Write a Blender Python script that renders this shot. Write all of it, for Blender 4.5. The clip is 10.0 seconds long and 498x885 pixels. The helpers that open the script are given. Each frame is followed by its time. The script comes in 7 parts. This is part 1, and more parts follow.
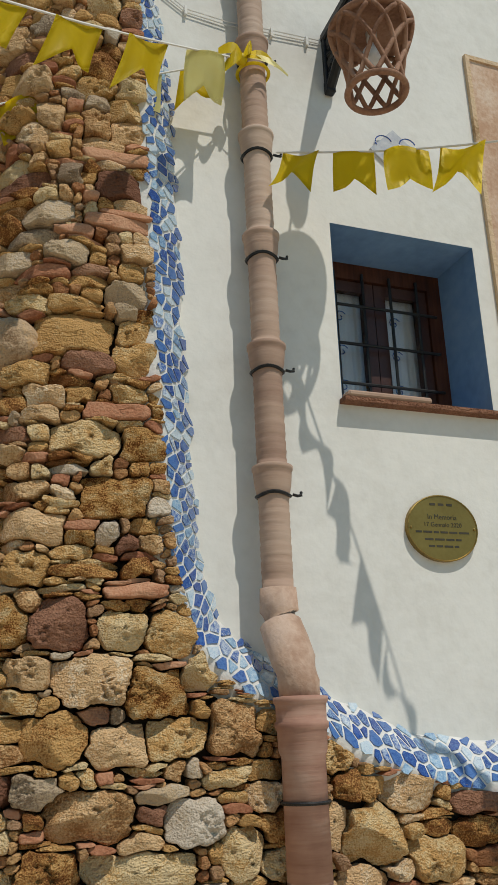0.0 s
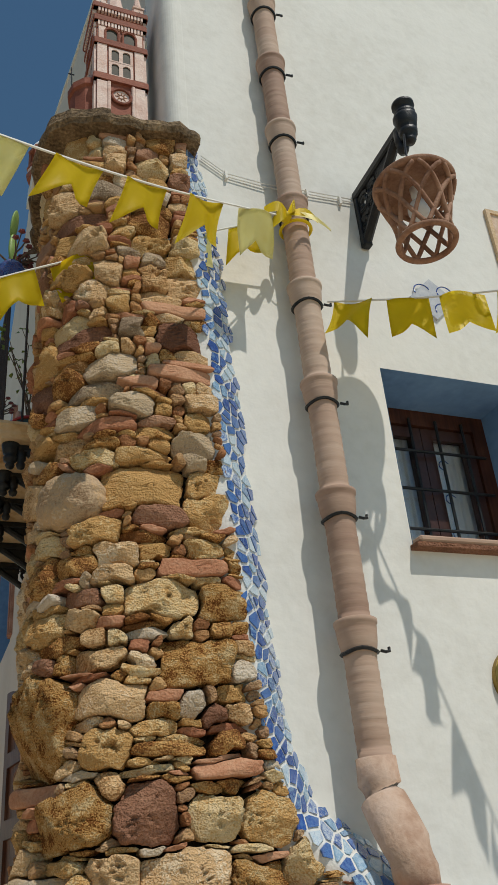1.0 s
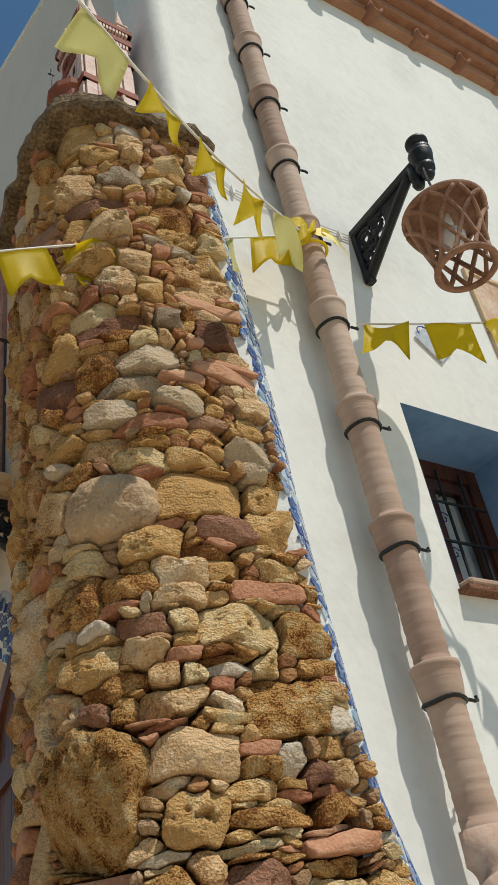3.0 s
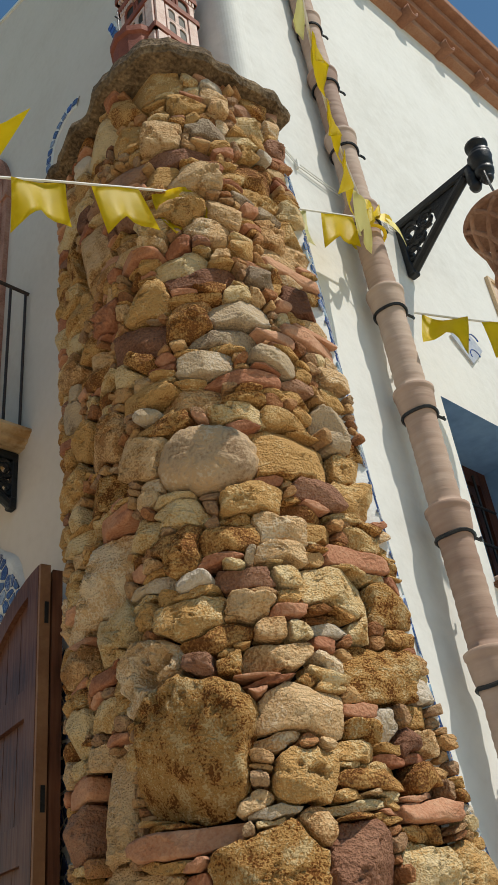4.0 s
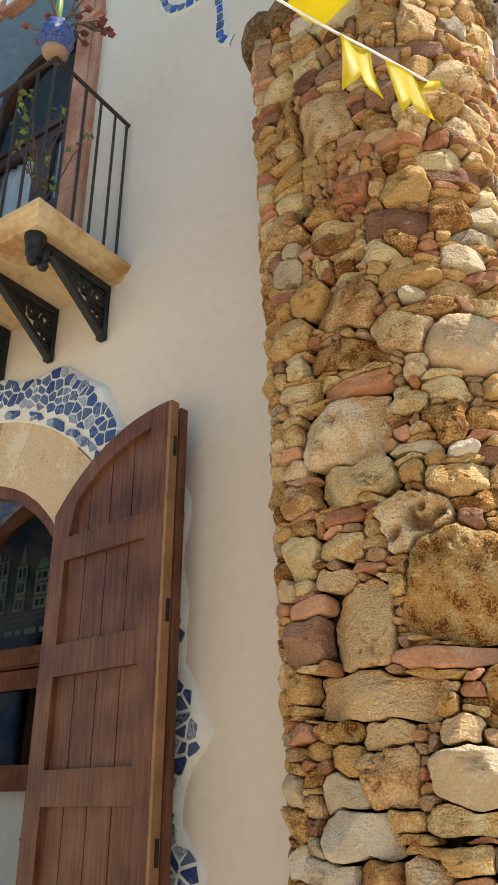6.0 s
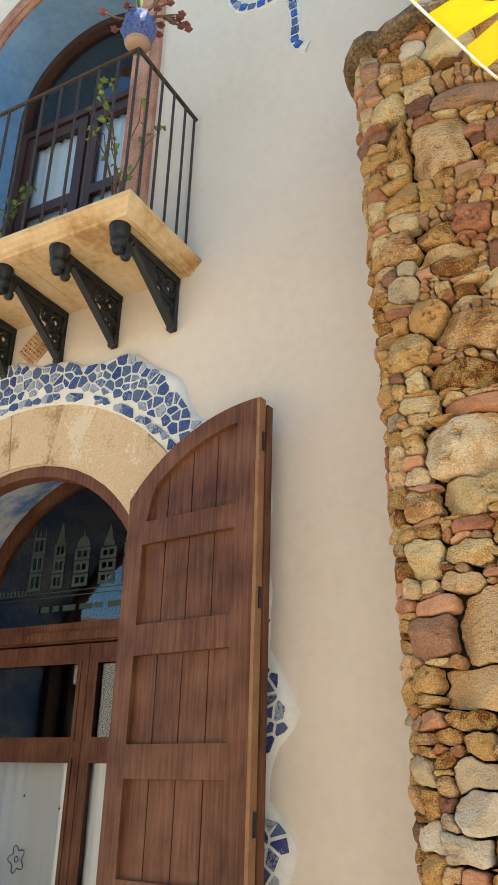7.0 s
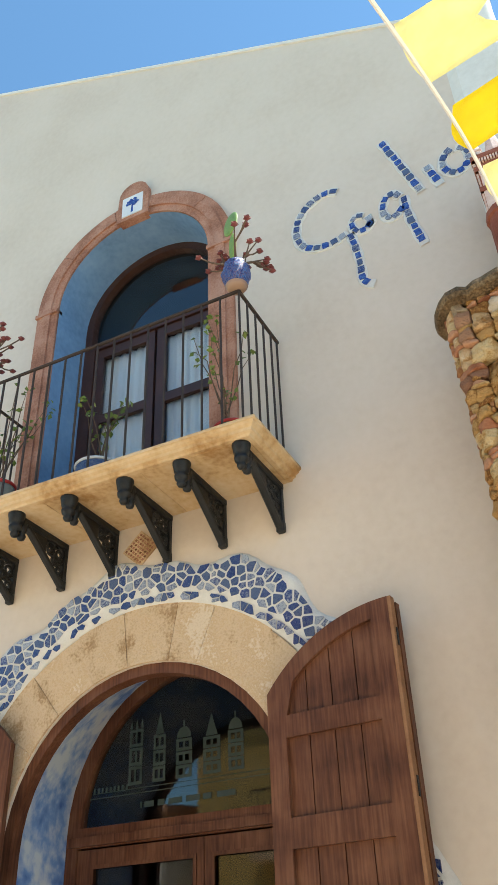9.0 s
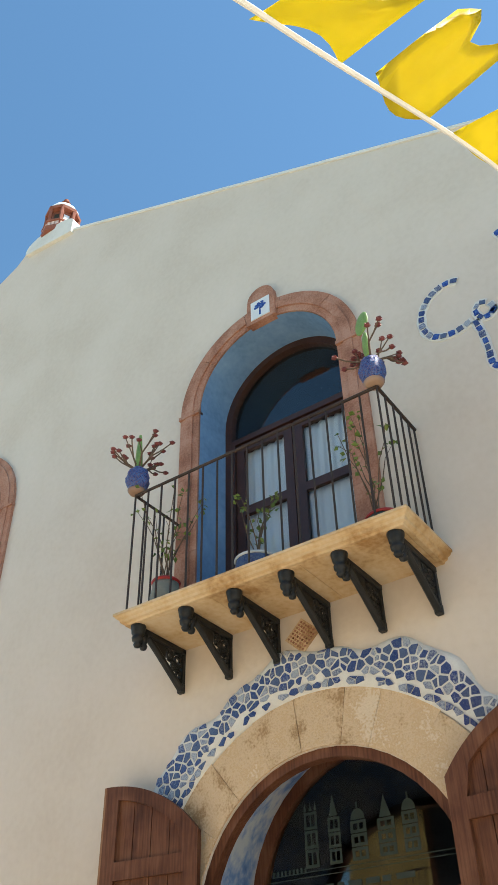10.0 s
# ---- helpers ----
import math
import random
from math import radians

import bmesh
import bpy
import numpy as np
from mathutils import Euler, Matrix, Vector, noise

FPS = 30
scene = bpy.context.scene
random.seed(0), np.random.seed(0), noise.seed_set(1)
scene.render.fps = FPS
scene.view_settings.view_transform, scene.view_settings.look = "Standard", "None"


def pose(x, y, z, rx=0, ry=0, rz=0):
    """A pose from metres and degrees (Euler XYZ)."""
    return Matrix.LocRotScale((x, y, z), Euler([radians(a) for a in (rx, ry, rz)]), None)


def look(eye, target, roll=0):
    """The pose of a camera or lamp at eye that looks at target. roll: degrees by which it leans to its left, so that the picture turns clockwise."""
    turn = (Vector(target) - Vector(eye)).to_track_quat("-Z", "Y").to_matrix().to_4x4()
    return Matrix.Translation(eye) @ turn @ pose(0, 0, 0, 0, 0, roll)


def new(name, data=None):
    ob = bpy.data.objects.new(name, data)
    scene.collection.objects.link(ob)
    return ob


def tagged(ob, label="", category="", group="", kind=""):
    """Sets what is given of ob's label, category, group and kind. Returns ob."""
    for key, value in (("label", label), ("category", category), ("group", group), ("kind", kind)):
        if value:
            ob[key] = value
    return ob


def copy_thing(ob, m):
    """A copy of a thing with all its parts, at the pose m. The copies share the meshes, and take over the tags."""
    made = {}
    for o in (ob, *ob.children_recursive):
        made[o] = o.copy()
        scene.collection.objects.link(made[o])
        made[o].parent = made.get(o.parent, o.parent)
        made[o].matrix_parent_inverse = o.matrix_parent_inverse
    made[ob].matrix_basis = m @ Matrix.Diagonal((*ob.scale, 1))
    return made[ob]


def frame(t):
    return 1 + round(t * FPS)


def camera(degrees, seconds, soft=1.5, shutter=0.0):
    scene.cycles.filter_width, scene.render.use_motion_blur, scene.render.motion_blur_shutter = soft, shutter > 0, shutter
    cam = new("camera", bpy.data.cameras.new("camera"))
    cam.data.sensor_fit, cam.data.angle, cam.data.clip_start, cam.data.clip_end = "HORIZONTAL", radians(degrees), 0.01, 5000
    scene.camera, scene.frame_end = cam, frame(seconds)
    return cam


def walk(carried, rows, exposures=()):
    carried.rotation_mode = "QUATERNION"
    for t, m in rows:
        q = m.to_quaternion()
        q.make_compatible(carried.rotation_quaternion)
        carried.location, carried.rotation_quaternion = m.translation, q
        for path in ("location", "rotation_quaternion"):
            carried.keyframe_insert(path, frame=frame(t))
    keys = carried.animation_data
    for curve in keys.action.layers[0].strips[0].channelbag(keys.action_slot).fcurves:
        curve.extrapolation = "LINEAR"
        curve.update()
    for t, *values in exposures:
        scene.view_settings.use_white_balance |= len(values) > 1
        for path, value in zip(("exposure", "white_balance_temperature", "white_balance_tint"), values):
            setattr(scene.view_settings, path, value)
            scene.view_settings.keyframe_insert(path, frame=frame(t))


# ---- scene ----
cam = camera(33.4, 10.0)

PATH = [
    (0, (-0.638, -3.182, 1.526), (0.028, -1.397, 2.136), -2.0),
    (0.3, (-0.715, -3.112, 1.525), (-0.075, -1.373, 2.279), -2.9),
    (0.5, (-0.779, -3.071, 1.559), (-0.129, -1.38, 2.405), -3.7),
    (1, (-0.93, -2.928, 1.598), (-0.236, -1.305, 2.538), -5.3),
    (1.5, (-1.023, -2.746, 1.621), (-0.308, -1.247, 2.735), -7.7),
    (2, (-1.1, -2.521, 1.636), (-0.351, -1.084, 2.809), -11.3),
    (2.2, (-1.156, -2.421, 1.63), (-0.379, -1.0, 2.802), -12.0),
    (3.3, (-1.485, -1.985, 1.626), (-0.374, -0.737, 2.725), -9.8),
    (3.5, (-1.55, -1.914, 1.64), (-0.412, -0.683, 2.731), -9.4),
    (4, (-1.764, -1.725, 1.629), (-0.564, -0.545, 2.708), -7.6),
    (4.5, (-2.022, -1.599, 1.601), (-0.7, -0.523, 2.647), -7.5),
    (5, (-2.224, -1.384, 1.546), (-0.792, -0.284, 2.405), -5.5),
    (5.5, (-2.414, -1.173, 1.537), (-0.956, -0.095, 2.38), -2.2),
    (5.7, (-2.496, -1.1, 1.523), (-1.029, -0.028, 2.36), -0.6),
    (6.8, (-3.073, -0.646, 1.48), (-1.484, 0.276, 2.271), 1.0),
    (7, (-3.149, -0.547, 1.486), (-1.555, 0.369, 2.273), 1.8),
    (7.5, (-3.45, -0.375, 1.468), (-1.857, 0.529, 2.273), 3.8),
    (8, (-3.731, -0.261, 1.482), (-2.143, 0.625, 2.314), 1.6),
    (8.5, (-3.891, -0.119, 1.481), (-2.36, 0.677, 2.494), -1.7),
    (9, (-4.072, -0.008, 1.48), (-2.573, 0.713, 2.59), -2.3),
    (9.5, (-4.333, 0.025, 1.469), (-2.837, 0.706, 2.609), -2.1),
    (9.6, (-4.391, 0.027, 1.459), (-2.914, 0.715, 2.62), -2.1),
    (10, (-4.556, 0.033, 1.424), (-3.267, 0.921, 2.669), -1.3),
]
walk(cam, [(t, look(eye, target, roll)) for t, eye, target, roll in PATH],
     [(0.0, -0.38), (1.0, -0.27), (2.2, -0.15), (3.5, 0.05), (4.5, 0.25), (5.0, 0.62), (5.5, 0.95), (7.0, 1.68), (7.5, 1.73), (8.0, 1.85), (8.5, 1.68), (9.0, 1.50), (9.5, 1.39), (10.0, 1.24)])

# ---- world, sun, exposure ----
YA = -0.295          # plane of the sunlit wall
SUN = Vector((0.21, -0.56, 1.02)).normalized()
world = bpy.data.worlds.new("world")
scene.world = world
world.use_nodes = True
wn = world.node_tree
sky = wn.nodes.new("ShaderNodeTexSky")
sky.sky_type = "NISHITA"
sky.sun_disc = False
sky.sun_elevation = math.asin(SUN.z)
sky.sun_rotation = math.atan2(SUN.x, SUN.y)
sky.altitude, sky.air_density, sky.dust_density, sky.ozone_density = 300, 1.0, 0.1, 1.1
tone = wn.nodes.new("ShaderNodeMix")
tone.data_type, tone.blend_type = "RGBA", "MULTIPLY"
tone.inputs["Factor"].default_value = 1.0
tone.inputs["B"].default_value = (0.785, 1.07, 1.075, 1)
wn.links.new(sky.outputs[0], tone.inputs["A"])
wn.links.new(tone.outputs["Result"], wn.nodes["Background"].inputs[0])
wn.nodes["Background"].inputs[1].default_value = 0.090
sun_data = bpy.data.lights.new("sun", "SUN")
sun_data.energy, sun_data.angle, sun_data.color = 3.6, radians(0.5), (1.0, 0.95, 0.86)
sun = new("sun", sun_data)
sun.matrix_world = look(SUN * 30, (0, 0, 0))


# ---- materials ----
def material(name, colours, rough=0.7, scale=6.0, fine=60.0, bump=0.2, metal=0.0, per_object=0.0, pits=0.0, coat=0.0, spec=0.4, detail=6.0, depth=0.01, fw=0.45, aniso=None, craggy=0.0, gain=0.9):
    """Colour from a ramp over two scales of noise at world size; bump from the fine scale; per_object shifts the ramp from piece to piece."""
    m = bpy.data.materials.new(name)
    m.use_nodes = True
    nt = m.node_tree
    b = nt.nodes["Principled BSDF"]
    geo = nt.nodes.new("ShaderNodeNewGeometry")
    n1, n2 = nt.nodes.new("ShaderNodeTexNoise"), nt.nodes.new("ShaderNodeTexNoise")
    for n, s in ((n1, scale), (n2, fine)):
        n.inputs["Scale"].default_value, n.inputs["Detail"].default_value = s, detail
        nt.links.new(geo.outputs["Position"], n.inputs["Vector"])
    if aniso:                         # grain or turning marks drawn out along one direction
        mp = nt.nodes.new("ShaderNodeMapping")
        mp.inputs["Scale"].default_value = aniso
        nt.links.new(geo.outputs["Position"], mp.inputs["Vector"])
        nt.links.new(mp.outputs[0], n2.inputs["Vector"])
    mix = nt.nodes.new("ShaderNodeMath")
    mix.operation = "MULTIPLY_ADD"
    nt.links.new(n2.outputs["Fac"], mix.inputs[0])
    mix.inputs[1].default_value = fw
    sub = nt.nodes.new("ShaderNodeMath")
    sub.operation = "MULTIPLY_ADD"
    nt.links.new(n1.outputs["Fac"], sub.inputs[0])
    sub.inputs[1].default_value, sub.inputs[2].default_value = gain, 0.5 - 0.5 * gain - 0.5 * fw
    nt.links.new(sub.outputs[0], mix.inputs[2])
    fac = mix.outputs[0]
    if per_object:
        oi = nt.nodes.new("ShaderNodeObjectInfo")
        isl = nt.nodes.new("ShaderNodeMath")
        isl.operation = "ADD"
        nt.links.new(oi.outputs["Random"], isl.inputs[0])
        nt.links.new(geo.outputs["Random Per Island"], isl.inputs[1])
        fr = nt.nodes.new("ShaderNodeMath")
        fr.operation = "FRACT"
        nt.links.new(isl.outputs[0], fr.inputs[0])
        bl = nt.nodes.new("ShaderNodeMix")
        bl.data_type = "FLOAT"
        bl.inputs["Factor"].default_value = per_object
        nt.links.new(fac, bl.inputs["A"])
        nt.links.new(fr.outputs[0], bl.inputs["B"])
        fac = bl.outputs["Result"]
    ramp = nt.nodes.new("ShaderNodeValToRGB")
    el = ramp.color_ramp.elements
    while len(el) < len(colours):
        el.new(0.5)
    lo, hi = (0.0, 1.0) if per_object > 0.5 else (0.25, 0.75)
    for i, c in enumerate(colours):
        el[i].position = lo + (hi - lo) * i / max(1, len(colours) - 1)
        el[i].color = (*c, 1)
    nt.links.new(fac, ramp.inputs[0])
    nt.links.new(ramp.outputs[0], b.inputs["Base Color"])
    b.inputs["Roughness"].default_value, b.inputs["Metallic"].default_value = rough, metal
    b.inputs["Specular IOR Level"].default_value, b.inputs["Coat Weight"].default_value = spec, coat
    if bump:
        bp = nt.nodes.new("ShaderNodeBump")
        bp.inputs["Strength"].default_value, bp.inputs["Distance"].default_value = bump, depth
        h = n2.outputs["Fac"]
        if craggy:                    # broken, layered relief at hand size
            n3 = nt.nodes.new("ShaderNodeTexNoise")
            n3.inputs["Scale"].default_value, n3.inputs["Detail"].default_value = fine * 0.28, 8.0
            n3.inputs["Distortion"].default_value = 0.6
            m3 = nt.nodes.new("ShaderNodeMapping")
            m3.inputs["Scale"].default_value = (0.7, 0.7, 1.5)
            nt.links.new(geo.outputs["Position"], m3.inputs["Vector"])
            nt.links.new(m3.outputs[0], n3.inputs["Vector"])
            cm = nt.nodes.new("ShaderNodeMath")
            cm.operation = "MULTIPLY_ADD"
            nt.links.new(n3.outputs["Fac"], cm.inputs[0])
            cm.inputs[1].default_value = craggy
            nt.links.new(h, cm.inputs[2])
            h = cm.outputs[0]
        if pits:                      # sparse holes of uneven size
            v = nt.nodes.new("ShaderNodeTexVoronoi")
            v.inputs["Scale"].default_value = fine * 0.5
            jit = nt.nodes.new("ShaderNodeMix")
            jit.data_type = "VECTOR"
            jit.inputs["Factor"].default_value = 0.03
            nt.links.new(geo.outputs["Position"], jit.inputs["A"])
            nt.links.new(n1.outputs["Color"], jit.inputs["B"])
            nt.links.new(jit.outputs["Result"], v.inputs["Vector"])
            mr = nt.nodes.new("ShaderNodeMapRange")
            mr.inputs["From Min"].default_value, mr.inputs["From Max"].default_value = 0.08, 0.34
            nt.links.new(v.outputs["Distance"], mr.inputs["Value"])
            pm = nt.nodes.new("ShaderNodeMath")
            pm.operation = "MULTIPLY_ADD"
            nt.links.new(mr.outputs[0], pm.inputs[0])
            pm.inputs[1].default_value = pits
            nt.links.new(h, pm.inputs[2])
            h = pm.outputs[0]
        nt.links.new(h, bp.inputs["Height"])
        nt.links.new(bp.outputs[0], b.inputs["Normal"])
    return m


def glass_material(name, tint=(0.9, 0.95, 0.95), rough=0.02):
    m = bpy.data.materials.new(name)
    m.use_nodes = True
    b = m.node_tree.nodes["Principled BSDF"]
    b.inputs["Base Color"].default_value = (*tint, 1)
    b.inputs["Transmission Weight"].default_value = 1.0
    b.inputs["Roughness"].default_value = rough
    return m


PLASTER = material("white_plaster", [(0.66, 0.64, 0.58), (0.74, 0.725, 0.67), (0.79, 0.775, 0.72)], 0.9, 1.6, 22, 0.25, spec=0.15)
CREAM = material("cream_plaster", [(0.625, 0.534, 0.444), (0.679, 0.592, 0.502), (0.715, 0.628, 0.542)], 0.9, 1.1, 18, 0.22, spec=0.15)
# mortar far darker than its ochre: the joints' shadow is in the colour
SHADED_MORTAR = material("shaded_mortar", [(0.032, 0.021, 0.013), (0.075, 0.052, 0.032)], 0.95, 12, 90, 0.6)
OCHRE = material("ochre_stone", [(0.26, 0.105, 0.034), (0.56, 0.285, 0.092), (0.72, 0.440, 0.175), (0.63, 0.340, 0.115), (0.80, 0.555, 0.265), (0.86, 0.66, 0.375)], 0.92, 16, 170, 0.9, per_object=0.50, pits=0.03, craggy=1.5, depth=0.024, spec=0.12, fw=1.2, gain=1.2)
CHIP = material("small_rubble", [(0.16, 0.07, 0.034), (0.42, 0.19, 0.085), (0.62, 0.37, 0.16), (0.36, 0.21, 0.12), (0.70, 0.50, 0.28)], 0.92, 14, 150, 0.9, per_object=0.7, craggy=1.3, depth=0.016, spec=0.12, fw=1.0, gain=1.2)
PALE = material("pale_stone", [(0.42, 0.215, 0.085), (0.70, 0.430, 0.205), (0.80, 0.560, 0.315), (0.70, 0.430, 0.205), (0.88, 0.69, 0.46)], 0.9, 14, 150, 0.9, per_object=0.45, pits=0.02, craggy=1.5, depth=0.022, spec=0.12, fw=1.1, gain=1.2)
GREY = material("grey_stone", [(0.24, 0.170, 0.110), (0.43, 0.330, 0.222), (0.50, 0.365, 0.220), (0.52, 0.420, 0.305), (0.61, 0.52, 0.41)], 0.88, 11, 140, 0.7, per_object=0.45, craggy=1.0, depth=0.016, spec=0.15, fw=1.0, gain=1.3)
BOULDER = material("brown_boulder", [(0.29, 0.185, 0.105), (0.40, 0.275, 0.165), (0.47, 0.335, 0.21), (0.50, 0.325, 0.17), (0.55, 0.42, 0.29)], 0.88, 9, 110, 0.6, craggy=0.8, depth=0.012, spec=0.15, fw=0.8, gain=1.4)
BROWN = material("brown_stone", [(0.19, 0.085, 0.050), (0.35, 0.175, 0.105), (0.47, 0.265, 0.160)], 0.9, 12, 130, 0.9, per_object=0.5, craggy=1.3, depth=0.02, spec=0.15, fw=1.0)
PITTED = material("pitted_stone", [(0.24, 0.090, 0.024), (0.56, 0.270, 0.080), (0.72, 0.420, 0.150), (0.60, 0.310, 0.098), (0.82, 0.590, 0.30)], 0.95, 22, 190, 1.0, per_object=0.12, pits=0.10, craggy=1.7, spec=0.1, depth=0.028, fw=1.6, gain=1.9)
BRICK = material("red_brick", [(0.26, 0.095, 0.048), (0.43, 0.195, 0.105), (0.54, 0.300, 0.180)], 0.9, 14, 120, 0.6, per_object=0.4, craggy=0.7, spec=0.2, fw=0.9)
TERRACOTTA = material("terracotta", [(0.30, 0.185, 0.130), (0.43, 0.295, 0.215), (0.52, 0.395, 0.305)], 0.8, 4, 55, 0.25, per_object=0.4, aniso=(0.10, 0.10, 1.0), fw=0.5)
TERRA_RED = material("red_terracotta", [(0.17, 0.048, 0.026), (0.26, 0.080, 0.046), (0.34, 0.130, 0.080)], 0.8, 8, 70, 0.3, per_object=0.2)
PINK_STONE = material("pink_stone", [(0.27, 0.115, 0.07), (0.41, 0.195, 0.125), (0.49, 0.27, 0.19)], 0.85, 5, 60, 0.3, gain=1.3, fw=0.7)
WOOD = material("dark_wood", [(0.060, 0.022, 0.012), (0.130, 0.050, 0.026), (0.195, 0.088, 0.048)], 0.5, 4, 70, 0.2, spec=0.22, aniso=(1.0, 1.0, 0.06), fw=0.7)
WOOD_DARK = material("dark_red_wood", [(0.035, 0.012, 0.008), (0.070, 0.024, 0.013), (0.11, 0.042, 0.022)], 0.5, 5, 70, 0.2, spec=0.22, aniso=(1.0, 1.0, 0.06), fw=0.7)
WOOD_EDGE = material("worn_wood", [(0.22, 0.10, 0.045), (0.33, 0.17, 0.08)], 0.6, 9, 60, 0.3)
WOOD_BLACK = material("blackish_wood", [(0.042, 0.017, 0.012), (0.075, 0.031, 0.021)], 0.4, 5, 50, 0.15)
IRON = material("black_iron", [(0.012, 0.013, 0.014), (0.028, 0.029, 0.03)], 0.45, 20, 160, 0.2, metal=0.3)
RUST_IRON = material("brown_iron", [(0.04, 0.028, 0.022), (0.075, 0.05, 0.038)], 0.6, 20, 120, 0.3, metal=0.3)
BLUE_WALL = material("blue_paint", [(0.13, 0.24, 0.41), (0.18, 0.32, 0.52), (0.24, 0.385, 0.575)], 0.85, 2.2, 22, 0.15, spec=0.2)
SKY_PAINT = material("painted_sky", [(0.07, 0.16, 0.46), (0.22, 0.36, 0.66), (0.66, 0.71, 0.77), (0.72, 0.75, 0.78)], 0.85, 3.0, 14, 0.1, spec=0.2)
LIMESTONE = material("limestone", [(0.38, 0.24, 0.125), (0.57, 0.405, 0.245), (0.66, 0.495, 0.325), (0.60, 0.42, 0.245), (0.72, 0.58, 0.42)], 0.9, 5, 60, 0.7, per_object=0.15, spec=0.2, fw=0.7, gain=1.4, craggy=0.8)
SLAB_STONE = material("balcony_stone", [(0.38, 0.215, 0.085), (0.58, 0.40, 0.215), (0.66, 0.50, 0.31), (0.70, 0.56, 0.38)], 0.85, 3.0, 26, 0.2, spec=0.25, fw=0.4, gain=1.1)
GROUT = material("white_grout", [(0.62, 0.60, 0.56), (0.76, 0.75, 0.71)], 0.9, 12, 80, 0.3)
TILE = material("blue_glaze", [(0.010, 0.028, 0.15), (0.025, 0.075, 0.31), (0.09, 0.19, 0.42), (0.018, 0.055, 0.25), (0.26, 0.42, 0.58), (0.58, 0.66, 0.70), (0.035, 0.10, 0.34), (0.15, 0.29, 0.50)], 0.2, 70, 190, 0.05, per_object=0.68, coat=0.4, spec=0.5, fw=0.8)
TILE_GREY = material("blue_white_glaze", [(0.008, 0.015, 0.085), (0.014, 0.030, 0.15), (0.10, 0.13, 0.21), (0.012, 0.03, 0.16), (0.42, 0.45, 0.48), (0.012, 0.025, 0.13), (0.06, 0.09, 0.20)], 0.25, 80, 200, 0.05, per_object=0.62, coat=0.3, spec=0.5, fw=0.9)
WHITE_GLAZE = material("white_glaze", [(0.70, 0.71, 0.72), (0.80, 0.80, 0.79)], 0.2, 8, 60, 0.03, coat=0.4)
COBALT = material("cobalt_glaze", [(0.012, 0.03, 0.20), (0.03, 0.075, 0.32), (0.10, 0.19, 0.42)], 0.25, 40, 120, 0.1, coat=0.4, fw=0.8)
YELLOW = material("yellow_plastic", [(0.74, 0.58, 0.010), (0.82, 0.66, 0.015)], 0.5, 6, 30, 0.05)
YELLOW_PALE = material("pale_yellow_plastic", [(0.80, 0.74, 0.30), (0.84, 0.80, 0.42)], 0.5, 6, 30, 0.05)
for ym in (YELLOW, YELLOW_PALE):      # thin plastic lets light through
    nt = ym.node_tree
    pb = nt.nodes["Principled BSDF"]
    tr = nt.nodes.new("ShaderNodeBsdfTranslucent")
    mx = nt.nodes.new("ShaderNodeMixShader")
    mx.inputs[0].default_value = 0.42
    nt.links.new(pb.inputs["Base Color"].links[0].from_socket, tr.inputs[0])
    nt.links.new(pb.outputs[0], mx.inputs[1])
    nt.links.new(tr.outputs[0], mx.inputs[2])
    nt.links.new(mx.outputs[0], nt.nodes["Material Output"].inputs[0])
STRING = material("white_cord", [(0.70, 0.68, 0.62), (0.80, 0.78, 0.73)], 0.8, 30, 200, 0.2)
CLOTH = material("white_curtain", [(0.74, 0.76, 0.78), (0.84, 0.85, 0.86)], 0.9, 3, 40, 0.2)
BRASS = material("brass", [(0.25, 0.165, 0.045), (0.36, 0.25, 0.075)], 0.42, 6, 60, 0.03, metal=0.85)
# black of engraved lines and motifs; also painted shade in the tower's openings
INK = material("engraving_opening_black", [(0.03, 0.025, 0.015), (0.06, 0.05, 0.03)], 0.7, 20, 80, 0)
LEAF = material("green_leaf", [(0.06, 0.11, 0.02), (0.14, 0.21, 0.04), (0.24, 0.30, 0.07)], 0.5, 20, 60, 0.1, per_object=0.7)
CACTUS = material("cactus_green", [(0.16, 0.27, 0.06), (0.27, 0.40, 0.11)], 0.5, 14, 70, 0.2)
RED_LEAF = material("red_rosette", [(0.13, 0.03, 0.035), (0.26, 0.07, 0.06)], 0.5, 20, 60, 0.1, per_object=0.6)
TWIG = material("brown_twig", [(0.09, 0.055, 0.035), (0.18, 0.12, 0.08)], 0.9, 20, 90, 0.3)
MURAL_BLUE = material("vase_glaze", [(0.010, 0.025, 0.14), (0.03, 0.11, 0.36), (0.16, 0.05, 0.07), (0.07, 0.21, 0.46), (0.015, 0.04, 0.22)], 0.35, 60, 150, 0.6, spec=0.4, fw=1.0, gain=1.6)
PAVING = material("street_paving", [(0.46, 0.375, 0.27), (0.56, 0.47, 0.35), (0.62, 0.53, 0.41)], 0.9, 3, 30, 0.3)
YELLOW_WALL = material("ochre_plaster", [(0.52, 0.36, 0.12), (0.62, 0.45, 0.17)], 0.9, 1.5, 25, 0.2)
# near black in place of wall colour: the gloom of unlit rooms, painted
UNLIT_BLACK = material("unlit_room_black", [(0.02, 0.02, 0.022), (0.035, 0.035, 0.04)], 0.9, 3, 30, 0)
ROOF_TILE = material("roof_tile", [(0.20, 0.085, 0.048), (0.31, 0.145, 0.080), (0.39, 0.215, 0.130)], 0.9, 9, 80, 0.5, per_object=0.4, fw=0.8)
FADED_PANEL = material("faded_pink_plaster", [(0.50, 0.31, 0.20), (0.60, 0.42, 0.30), (0.68, 0.54, 0.42)], 0.9, 5, 50, 0.3, fw=0.7, gain=1.4, spec=0.15)
